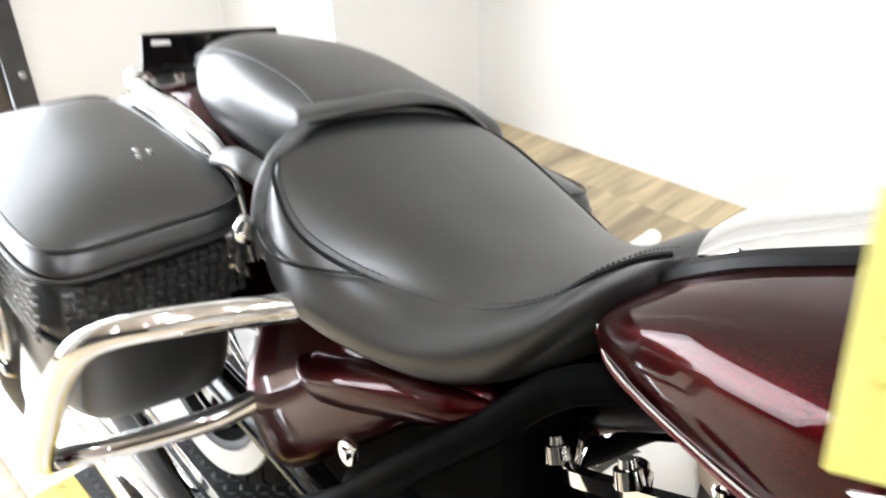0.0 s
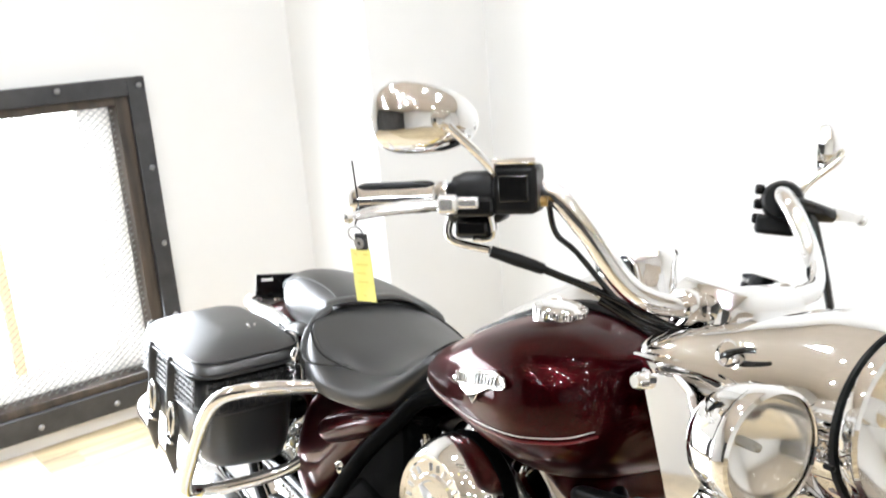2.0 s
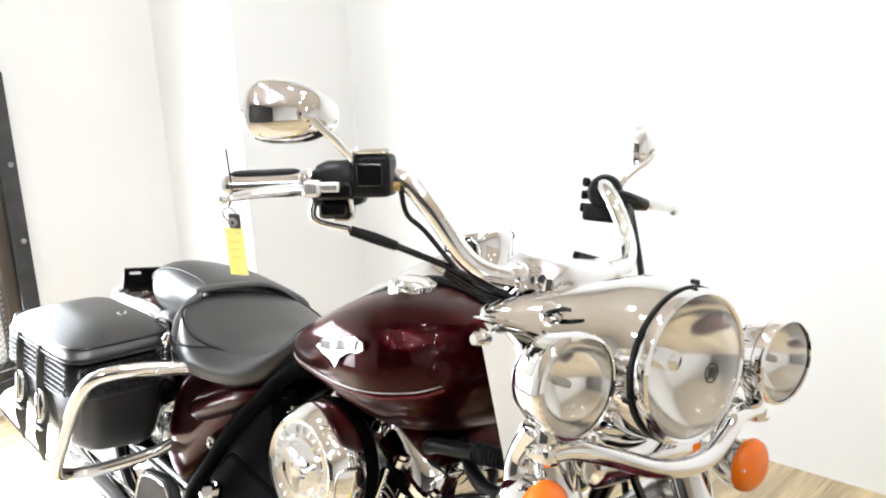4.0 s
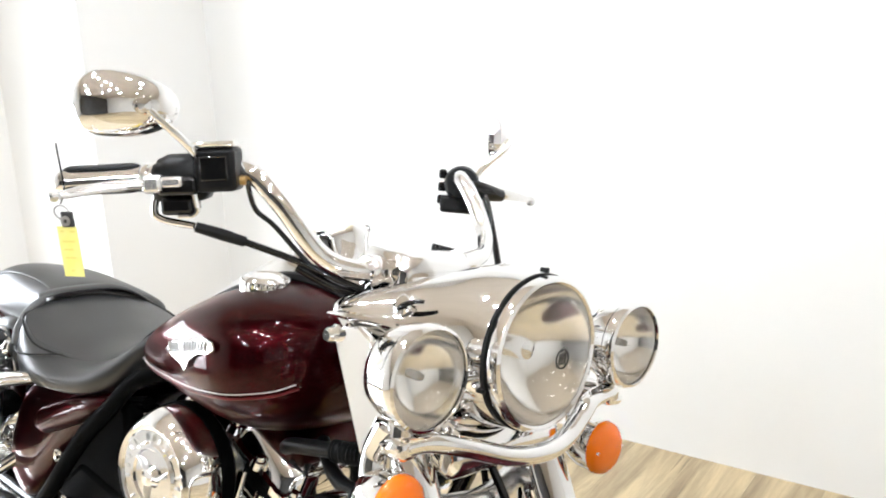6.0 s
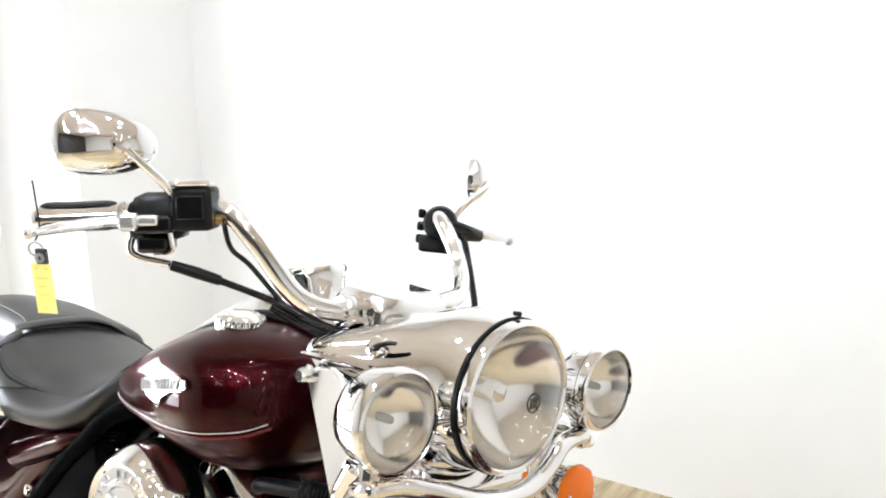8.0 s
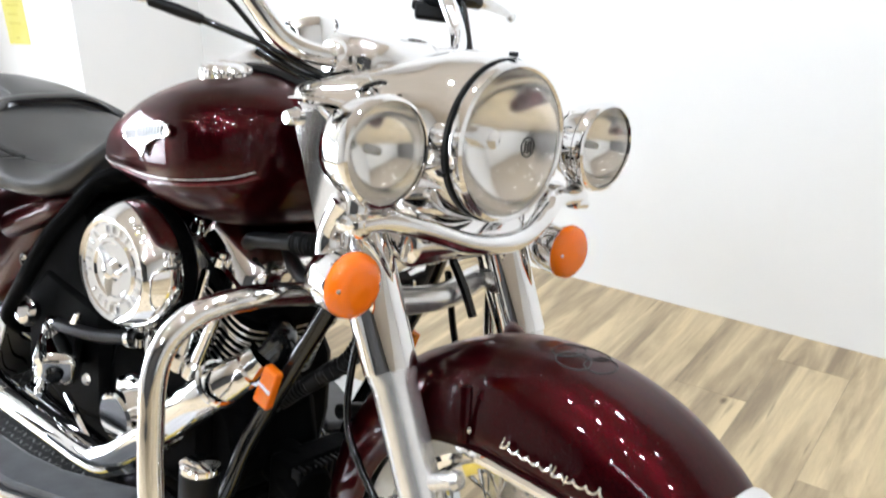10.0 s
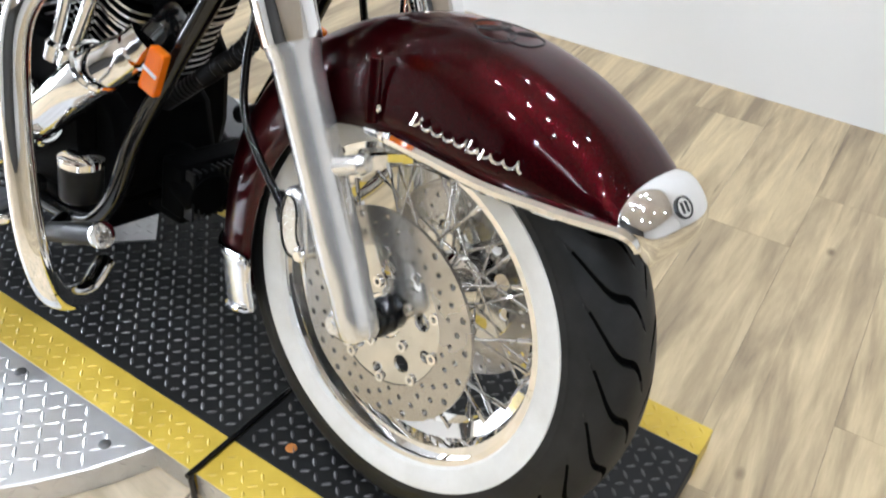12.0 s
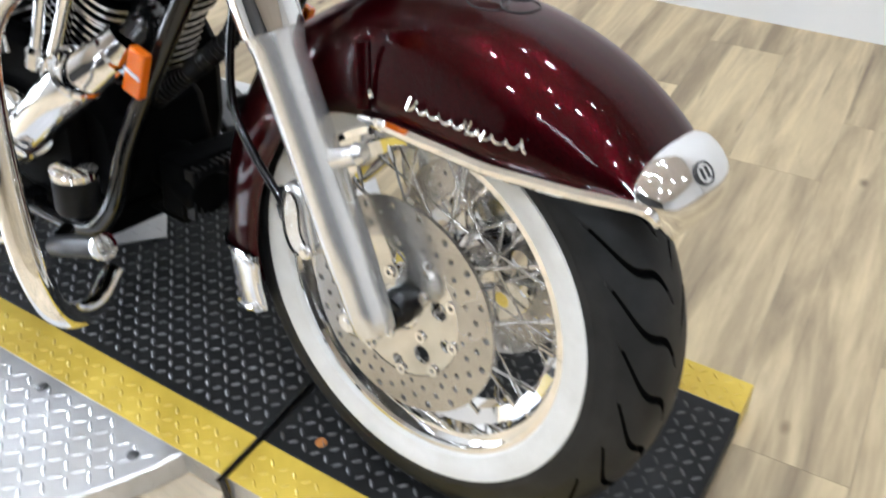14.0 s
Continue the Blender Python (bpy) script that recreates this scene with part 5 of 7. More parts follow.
for s in (-1, 1):
    low = [(-0.822, 0.713), (-0.785, 0.716), (-0.74, 0.718), (-0.69, 0.726), (-0.64, 0.734), (-0.54, 0.745), (-0.46, 0.757), (-0.42, 0.765), (-0.40, 0.770), (-0.388, 0.778)]
    part("pinstripe", tube([tank_side(x, z, s, 0.0005) for x, z in low], 0.0008, seg=6, n=4), PIN, tank, "silver pinstripe")
    part("pinstripe", tube([tank_side(x, z - 0.0065, s, 0.0001) for x, z in low], 0.0018, seg=6, n=4), PAINT_RED, tank, "red pinstripe")
    # winged emblem: a pointed plate with a raised bar, kept blank
    def plate(outline, depth, name, parent, material):
        bm = bmesh.new()
        a = [bm.verts.new(tank_side(x, z, s, 0.0015)) for x, z in outline]
        b = [bm.verts.new(tank_side(x, z, s, 0.0015 + depth)) for x, z in outline]
        n = len(a)
        bm.faces.new(a)
        bm.faces.new(b)
        for i in range(n):
            bm.faces.new((a[i], a[(i + 1) % n], b[(i + 1) % n], b[i]))
        return part(name, bm, material, parent, "chrome tank emblem", smooth=False, bevel=0.001)
    wing = [(-0.638, 0.779), (-0.608, 0.795), (-0.555, 0.809), (-0.502, 0.821), (-0.476, 0.819), (-0.468, 0.809), (-0.478, 0.803), (-0.510, 0.797), (-0.540, 0.783), (-0.556, 0.765), (-0.573, 0.772), (-0.600, 0.774)]
    badge = plate([(-0.464 + (x + 0.468) * 0.80, z + 0.006) for x, z in wing], 0.004, "tank_emblem", tank, CHROME)
    bars = bmesh.new()
    for k in range(14):
        x = -0.583 + k * 0.0077
        z = 0.792 + k * 0.0020
        tall = 0.0066 if k % 6 else 0.0078
        pts = [tank_side(x, z - tall, s, 0.0062), tank_side(x + 0.001, z + tall, s, 0.0062)]
        add_tube(bars, pts, 0.0014, seg=6, smooth=False)
    add_tube(bars, [tank_side(x, z, s, 0.0058) for x, z in ((-0.585, 0.785), (-0.535, 0.797), (-0.478, 0.812))], 0.0012, seg=6)
    add_tube(bars, [tank_side(x, z, s, 0.0058) for x, z in ((-0.575, 0.803), (-0.53, 0.814), (-0.476, 0.824))], 0.0012, seg=6)
    tagged(part("lettering", bars, FIN_EDGE, badge, "row of plain raised bars"), kind="stuff")
# chrome console down the middle with a rubber border
CON = [(-0.836, 0.748, 0.030), (-0.825, 0.765, 0.055), (-0.79, 0.803, 0.080), (-0.74, 0.834, 0.093), (-0.68, 0.869, 0.096), (-0.62, 0.902, 0.096), (-0.56, 0.935, 0.090), (-0.52, 0.946, 0.081), (-0.475, 0.934, 0.072), (-0.435, 0.897, 0.062), (-0.408, 0.868, 0.040)]


def tank_top(x, y):
    """Height of the tank's upper face."""
    top, bot, half = curve_at(TANK, x)
    widest = bot + (top - bot) * TANK_MID
    return widest + (top - widest) * (1 - min(1.0, abs(y) / half) ** TANK_TOP) ** (1 / TANK_TOP)


bm = bmesh.new()
rings = []
for x, z, w in CON:
    rings.append([Vector((x, sy * w * k, z + dz)) for sy, k, dz in ((-1, 1.0, -0.085), (-1, 1.0, -0.046), (-1, 0.97, -0.034), (-1, 0.86, -0.022), (-1, 0.45, -0.006), (1, 0.0, 0.0), (1, 0.45, -0.006), (1, 0.86, -0.022), (1, 0.97, -0.034), (1, 1.0, -0.046), (1, 1.0, -0.085))])
add_rings(bm, rings)
part("console", bm, CHROME, tank, "chrome tank console", subsurf=2)
edge = [Vector((x, -w - 0.006, tank_top(x, w + 0.006) + 0.001)) for x, z, w in CON]
part("console_border", tube(edge + [Vector((p.x, -p.y, p.z)) for p in reversed(edge)], 0.0085, seg=8, n=5, closed=True), GRIP, tank, "black rubber console border")
part("speedometer", lathe([(0.0, -0.07), (0.052, -0.07), (0.0535, -0.02), (0.0545, 0.030), (0.0560, 0.036), (0.0565, 0.048), (0.0545, 0.053), (0.0500, 0.054), (0.0480, 0.050), (0.0, 0.049)], (-0.512, 0.0, 0.904), (-0.30, 0, 1), 44), CHROME, tank, "round chrome speedometer housing")
part("dial", lathe([(0.0, 0.0505), (0.0475, 0.0505), (0.0475, 0.049)], (-0.512, 0.0, 0.904), (-0.30, 0, 1), 36), BLACK, tank, "black dial")
for s in (-1, 1):
    base = Vector((-0.515, s * 0.130, tank_top(-0.515, 0.130) + 0.001))
    ax = Vector((0.04, s * 0.04, 1))
    cap = part("fuel_cap", lathe([(0.0, 0.0115), (0.017, 0.011), (0.023, 0.0095), (0.025, 0.011), (0.030, 0.009), (0.0335, 0.005), (0.0335, 0.001), (0.035, -0.001), (0.035, -0.012)], base, ax, 44), CHROME, tank, "chrome fuel cap with a scalloped edge")
    u, v, w = axes_for(ax)
    for k in range(24):
        a = 2 * math.pi * k / 24
        part("cap_lobe", lathe([(0.0, 0.0075), (0.0022, 0.0070), (0.0034, 0.0045), (0.0034, -0.004)], base + (u * math.cos(a) + v * math.sin(a)) * 0.0318, ax, 10), CHROME, cap)

# -- seat --
SEAT = [  # x, crown, seam height, seam half width, bulge half width, bulge height, hem height, hem half width
    (-0.800, 0.764, 0.760, 0.060, 0.064, 0.747, 0.726, 0.058), (-0.808, 0.768, 0.762, 0.076, 0.084, 0.745, 0.726, 0.076), (-0.822, 0.765, 0.756, 0.092, 0.105, 0.735, 0.712, 0.095), (-0.845, 0.749, 0.735, 0.110, 0.137, 0.708, 0.680, 0.127), (-0.87, 0.726, 0.706, 0.124, 0.161, 0.672, 0.640, 0.148),
    (-0.91, 0.705, 0.680, 0.135, 0.183, 0.649, 0.619, 0.171), (-0.95, 0.694, 0.666, 0.144, 0.193, 0.636, 0.609, 0.180), (-1.00, 0.690, 0.661, 0.161, 0.205, 0.629, 0.605, 0.194), (-1.05, 0.697, 0.667, 0.184, 0.215, 0.628, 0.603, 0.203), (-1.10, 0.705, 0.676, 0.195, 0.216, 0.630, 0.604, 0.204),
    (-1.15, 0.716, 0.693, 0.188, 0.203, 0.636, 0.609, 0.191), (-1.185, 0.724, 0.707, 0.170, 0.181, 0.651, 0.616, 0.171), (-1.21, 0.729, 0.715, 0.148, 0.152, 0.667, 0.626, 0.142), (-1.235, 0.727, 0.712, 0.123, 0.125, 0.674, 0.634, 0.118)]
PILLION = [
    (-1.213, 0.732, 0.690, 0.112), (-1.226, 0.742, 0.645, 0.127), (-1.254, 0.747, 0.606, 0.134), (-1.320, 0.750, 0.585, 0.137), (-1.386, 0.754, 0.584, 0.137), (-1.452, 0.750, 0.584, 0.136), (-1.519, 0.737, 0.589, 0.127), (-1.574, 0.713, 0.604, 0.105), (-1.598, 0.686, 0.622, 0.079), (-1.607, 0.666, 0.638, 0.053)]
PAD_SHIFT, PAD_ROLL = 0.028, -0.20


def rider_row(row):
    x, crown, zs, ws, wb, zb, zh, wh = row
    half = [(0.0, crown), (ws * 0.35, crown - (crown - zs) * 0.03), (ws * 0.65, crown - (crown - zs) * 0.22), (ws * 0.86, crown - (crown - zs) * 0.58), (ws * 0.96, zs + (crown - zs) * 0.12), (ws, zs),
            (ws + (wb - ws) * 0.45, zs - (zs - zb) * 0.14), (ws + (wb - ws) * 0.85, zs - (zs - zb) * 0.55), (wb, zb), (wb - (wb - wh) * 0.3, zb - (zb - zh) * 0.6), (wh, zh), (wh * 0.6, zh - 0.004)]
    right = [Vector((x, -y, z)) for y, z in half]
    left = [Vector((x, y * 0.74, z - 0.14 * y)) for y, z in reversed(half[1:])]
    return right + [Vector((x, 0, zh - 0.005))] + left


def pad_row(row, n=44, p_top=2.5, p_low=2.6, mid=0.52):
    x, top, bot, half = row
    m = bot + (top - bot) * mid
    out = []
    for k in range(n):
        a = 2 * math.pi * k / n
        c, s = math.cos(a), math.sin(a)
        h, p = ((top - m), p_top) if s > 0 else ((m - bot), p_low)
        y = half * math.copysign(abs(c) ** (2 / p), c) + PAD_SHIFT
        out.append(Vector((x, y, m + h * math.copysign(abs(s) ** (2 / p), s) + PAD_ROLL * y)))
    return out


def pad_side(x, z, s, off=0.001):
    top, bot, half = curve_at(list(reversed(PILLION)), x)
    m = bot + (top - bot) * 0.52
    h, p = ((top - m), 2.5) if z > m else ((m - bot), 2.6)
    y = s * (half * (1 - min(1.0, abs(z - m) / h) ** p) ** (1 / p) + off) + PAD_SHIFT
    return Vector((x, y, z + PAD_ROLL * y))


seat = new("seat")
seat.parent = bike
seat["label"] = "two-up black leather seat with stitched seams"
bm = bmesh.new()
add_rings(bm, [rider_row(r) for r in SEAT])
rider = part("rider_seat", bm, LEATHER, seat, "dished black leather rider's seat", subsurf=2)
bm = bmesh.new()
add_rings(bm, [pad_row(r) for r in PILLION])
pillion = part("pillion_seat", bm, LEATHER, seat, "raised black leather pillion pad", subsurf=2)
for s in (-1, 1):
    k = 1.0 if s < 0 else 0.74
    seam = [Vector((r[0], s * k * (r[3] + 0.0005), r[2] + 0.0005 - (0.14 * r[3] if s > 0 else 0))) for r in SEAT[1:12]] + [Vector((-1.208, s * 0.130 * k, 0.708 - (0.008 if s > 0 else 0)))]
    part("seam", tube(seam, 0.0022, seg=6, n=6), GRIP, rider, "raised stitched seam")
    stitch = bmesh.new()
    line = spline([p + Vector((0, -s * 0.006, 0.0042)) for p in seam], 9)
    for i in range(0, len(line) - 1, 1):
        add_tube(stitch, [line[i], line[i] * 0.45 + line[i + 1] * 0.55], 0.0008, seg=5, smooth=False)
    tagged(part("stitching", stitch, THREAD, rider, "row of dark stitches"), kind="stuff")
    if s < 0:
        part("side_seam", tube([(-1.020, s * 0.176, 0.668), (-1.045, s * 0.197, 0.665), (-1.075, s * 0.212, 0.660), (-1.10, s * 0.2165, 0.657), (-1.125, s * 0.213, 0.656), (-1.155, s * 0.203, 0.656)], 0.0018, seg=6, n=4), GRIP, rider, "dark side seam")
    seam2 = [pad_side(x, z, s) for x, z in ((-1.245, 0.715), (-1.29, 0.722), (-1.36, 0.725), (-1.42, 0.722), (-1.47, 0.714), (-1.52, 0.694), (-1.55, 0.672))]
    part("seam", tube(seam2, 0.0018, seg=6, n=6), LEATHER, pillion, "raised stitched seam")
    if s > 0:
        continue
    # creased gusset where the two cushions meet
    bm = bmesh.new()
    add_tube(bm, [(-1.206, s * 0.126, 0.728), (-1.204, s * 0.142, 0.716), (-1.198, s * 0.160, 0.700), (-1.188, s * 0.178, 0.676), (-1.176, s * 0.188, 0.646), (-1.170, s * 0.188, 0.622)], [0.006, 0.010, 0.012, 0.012, 0.011, 0.007], seg=20, n=8)
    g = part("gusset", bm, LEATHER_ROUGH, rider, "wrinkled leather gusset")
    part("seat_strap_bracket", tube([(-1.182, s * 0.200, 0.632), (-1.176, s * 0.208, 0.645), (-1.172, s * 0.206, 0.660)], [0.006, 0.011, 0.007], seg=10), CHROME, seat, "chrome strap bracket")
    part("side_strap", tube([(-1.235, s * 0.150, 0.664), (-1.262, s * 0.160, 0.672), (-1.300, s * 0.160, 0.668), (-1.338, s * 0.162, 0.652), (-1.352, s * 0.160, 0.632), (-1.345, s * 0.142, 0.620)], 0.013, seg=12, squash=0.25), LEATHER, seat, "leather strap loop")
# overhanging lip of the pillion pad above the rider's seat
bm = bmesh.new()
rows = []
for dx, dz, g in ((0.0045, -0.0065, 0.0), (0.0055, -0.002, 0.001), (0.0, 0.002, 0.000), (-0.018, 0.0040, -0.010), (-0.045, -0.004, -0.022)):
    row = []
    for k in range(25):
        u = -1 + 2 * k / 24
        row.append(Vector((-1.206 + dx - 0.006 * u * u, (u if u < 0 else u * 0.80) * (0.136 + g), 0.7435 + dz - (0.012 * abs(u) ** 3.0 if u < 0 else 0.046 * u ** 2.0))))
    rows.append(row)
add_rings(bm, rows, closed_ring=False)
lip = part("seat_lip", bm, LEATHER, pillion, "thin overhanging leather lip", subsurf=1)
lip.modifiers.new("solid", "SOLIDIFY").thickness = 0.004


# -- saddlebags --
def saddlebag(s):
    bag = new("saddlebag")
    bag.parent = bike
    bag["label"] = "black leather saddlebag with woven panels and chrome buckles"
    yi, yo = 0.160, 0.370

    def rise(x, y, z):
        """The lid and the weave slope up towards the seat and the front."""
        return (0.14 * max(0.0, yo - y) - 0.06 * max(0.0, -1.25 - x)) * min(1.0, max(0.0, (z - 0.36) / 0.18))

    def ring(z, x0, x1, y0, y1, p=5.0, n=56):
        cx, cy = (x0 + x1) / 2, (y0 + y1) / 2
        return [Vector((cx + a, s * (cy + b), z + rise(cx + a, cy + b, z))) for a, b in oval(n, (x1 - x0) / 2, (y1 - y0) / 2, p)]
    bm = bmesh.new()
    add_rings(bm, [ring(0.378, -1.62, -1.34, yi + 0.03, yo - 0.09), ring(0.384, -1.65, -1.30, yi + 0.015, yo - 0.055), ring(0.405, -1.675, -1.262, yi, yo - 0.022), ring(0.45, -1.685, -1.246, yi, yo - 0.008), ring(0.52, -1.69, -1.240, yi, yo - 0.002), ring(0.600, -1.69, -1.238, yi, yo)])
    body = part("bag_body", bm, LEATHER, bag, "smooth black leather bag body", subsurf=1)
    bm = bmesh.new()
    add_rings(bm, [ring(0.589, -1.696, -1.232, yi - 0.004, yo + 0.006, 6.0), ring(0.597, -1.697, -1.231, yi - 0.004, yo + 0.007, 6.0), ring(0.614, -1.692, -1.240, yi - 0.003, yo + 0.004, 5.8), ring(0.620, -1.684, -1.248, yi, yo - 0.002, 5.2), ring(0.628, -1.66, -1.272, yi + 0.006, yo - 0.022, 4.4),
                   ring(0.640, -1.615, -1.312, yi + 0.018, yo - 0.052, 3.8), ring(0.648, -1.56, -1.37, yi + 0.04, yo - 0.088, 3.2)])
    lid = part("bag_lid", bm, LEATHER, bag, "domed black leather lid", subsurf=2)
    for z, g in ((0.619, 0.000), (0.593, 0.0075)):
        part("piping", tube(ring(z, -1.690 - g, -1.241 + g * 1.2, yi - 0.003, yo + g, 6.0, 56), 0.0024, seg=6, n=2, closed=True), LEATHER, lid, "leather piping")
    part("lower_piping", tube(ring(0.516, -1.690, -1.239, yi, yo - 0.001, 5.0, 48), 0.003, seg=6, n=2, closed=True), LEATHER, body, "leather piping")
    for dx, dy in ((0.0, 0.0), (0.012, 0.010), (-0.006, 0.014)):
        part("stud", lathe([(0.0, 0.004), (0.003, 0.003), (0.004, 0.0)], (-1.360 - dx, s * (0.222 + dy), 0.6455 + rise(-1.360 - dx, 0.222 + dy, 0.64)), (0, s * 0.28, 1), 12), CHROME, lid, "small chrome stud")
    # basket weave panels on the front and the outer face
    cells = bmesh.new()
    pitch = 0.0108

    def weave(origin, u, v, out, nu, nv):
        for i in range(nu):
            for j in range(nv):
                o = origin + u * (i + 0.5) * pitch + v * (j + 0.5) * pitch
                along, across = (u, v) if (i + j) % 2 else (v, u)
                a, b = pitch * 0.50, pitch * 0.36
                ring4 = [o - along * a - across * b, o + along * a - across * b, o + along * a + across * b, o - along * a + across * b]
                inner = [o + (p - o) * 0.55 + out * 0.0036 for p in ring4]
                vs = [cells.verts.new(p) for p in ring4] + [cells.verts.new(p) for p in inner]
                cells.faces.new(vs[4:])
                for k in range(4):
                    cells.faces.new((vs[k], vs[(k + 1) % 4], vs[4 + (k + 1) % 4], vs[4 + k]))
    weave(Vector((-1.2375, s * 0.172, 0.520 + 0.14 * 0.196)), Vector((0, s * 1.0, -0.14)), Vector((0.006, 0, 1)).normalized(), Vector((1, 0, 0)), 17, 6)
    weave(Vector((-1.655, s * (yo - 0.0005), 0.521 - 0.06 * 0.40)), Vector((1, 0, 0.06)), Vector((0, 0, 1)), Vector((0, s, 0)), 36, 6)
    tagged(part("woven_panel", cells, LEATHER, body, "basket-woven leather panel"), kind="stuff")
    # straps with buckles on the outer face
    for x in (-1.400, -1.548):
        y, d = s * (yo + 0.001), 0.06 * (-1.25 - x)
        st = part("bag_strap", tube([(x, s * (yo + 0.001), 0.600 - d), (x, s * (yo + 0.004), 0.585 - d), (x, y + s * 0.004, 0.53), (x, y, 0.46), (x, y + s * 0.003, 0.40), (x - 0.008, y - s * 0.004, 0.365), (x - 0.018, y - s * 0.010, 0.335)], [0.014, 0.014, 0.014, 0.015, 0.014, 0.010, 0.002], seg=10, squash=0.2), LEATHER, bag, "pointed leather strap")
        hexa = [(x + a, y + s * 0.006, 0.466 + b) for a, b in ((-0.012, 0.030), (0.012, 0.030), (0.021, 0.012), (0.021, -0.014), (0.010, -0.032), (-0.010, -0.032), (-0.021, -0.014), (-0.021, 0.012))]
        part("buckle", tube(hexa, 0.004, seg=8, n=2, closed=True), CHROME, st, "chrome buckle")
        part("buckle_pin", tube([(x, y + s * 0.007, 0.494), (x, y + s * 0.010, 0.473), (x, y + s * 0.007, 0.438)], 0.003, seg=8), CHROME, st)
        part("strap_keeper", tube([(x - 0.017, y + s * 0.001, 0.418), (x - 0.015, y + s * 0.008, 0.419), (x + 0.015, y + s * 0.008, 0.419), (x + 0.017, y + s * 0.001, 0.418)], 0.0035, seg=8, n=2), CHROME, st, "chrome strap keeper")
    if s > 0:
        bag.location = (0, 0, -0.06)
    # tubular guard in front of the bag
    part("bag_guard", tube([(-1.040, s * 0.125, 0.622), (-1.057, s * 0.158, 0.620), (-1.078, s * 0.207, 0.616), (-1.103, s * 0.302, 0.615), (-1.136, s * 0.358, 0.596), (-1.175, s * 0.376, 0.547), (-1.235, s * 0.378, 0.454), (-1.289, s * 0.375, 0.365), (-1.312, s * 0.346, 0.344), (-1.300, s * 0.295, 0.346), (-1.247, s * 0.194, 0.385), (-1.205, s * 0.130, 0.440)], 0.0132, seg=18), CHROME, bag, "chrome saddlebag guard")
    return bag


saddlebag(-1)
saddlebag(1)

# -- tail: rear fender, rail, number plate bracket --
bm = bmesh.new()
RW = Vector((-1.612, 0, 0.303))
rows = []
for i in range(31):
    th = radians(20 + 165 * i / 30)
    rows.append([RW + Vector((0.330 * math.cos(th) - 0.03 * (abs(u) ** 3) * math.cos(th), u * 0.098, (0.330 - 0.10 * abs(u) ** 4) * math.sin(th))) for u in [-1 + 2 * k / 16 for k in range(17)]])
add_rings(bm, rows, closed_ring=False)
rf = part("rear_fender", bm, PAINT, bike, "burgundy rear fender")
rf.modifiers.new("solid", "SOLIDIFY").thickness = 0.003
wheel("rear_wheel", RW, 0.297, 0.066, (0.214, 0.262), 0.205, "spoked rear wheel with a whitewall tyre")
for s in (-1, 1):
    part("seat_rail", tube([(-1.793, s * 0.066, 0.597), (-1.726, s * 0.088, 0.604), (-1.575, s * 0.109, 0.627), (-1.453, s * 0.127, 0.639), (-1.388, s * 0.133, 0.638), (-1.335, s * 0.142, 0.622), (-1.293, s * 0.150, 0.595), (-1.262, s * 0.155, 0.560)], [0.015, 0.017, 0.017, 0.014, 0.011, 0.010, 0.010, 0.010], seg=12, squash=0.8), CHROME, bike, "chrome seat rail")
    part("rail_end", lathe([(0.0, -0.02), (0.018, -0.018), (0.024, 0.0), (0.018, 0.018), (0.0, 0.02)], (-1.80, s * 0.065, 0.597), (1, 0, 0.1), 20), CHROME, bike)
    part("rail_plate", prism([(-1.78, 0.585), (-1.55, 0.605), (-1.42, 0.60), (-1.42, 0.555), (-1.60, 0.53), (-1.77, 0.54)], s * 0.100 - 0.004, s * 0.100 + 0.004), BLACK, bike, bevel=0.002)
br = part("plate_bracket", box((-1.808, -0.060, 0.596), (-1.800, 0.165, 0.667)), BLACK, bike, "black number plate bracket", False, 0.003)
part("bracket_foot", box((-1.800, -0.060, 0.596), (-1.752, 0.165, 0.603)), FIN_EDGE, br, smooth=False, bevel=0.002)
for s in (-1, 1):
    part("bracket_slot", box((-1.7998, 0.052 + s * 0.084 - 0.015, 0.650), (-1.7985, 0.052 + s * 0.084 + 0.015, 0.657)), MOUNT, br, "slotted hole", False, 0.0005)
    part("bracket_bolt", lathe([(0.0, 0.008), (0.007, 0.007), (0.008, 0.0)], (-1.778, 0.052 + s * 0.065, 0.604), (0, 0, 1), 10), CHROME, br)
part("tail_lamp", lathe([(0.0, 0.05), (0.030, 0.045), (0.045, 0.02), (0.046, -0.03), (0.0, -0.03)], (-1.88, 0, 0.54), (-1, 0, 0.1), 28), mat("red_lens", (0.4, 0.01, 0.01), 0.15), bike, "round red tail lamp")

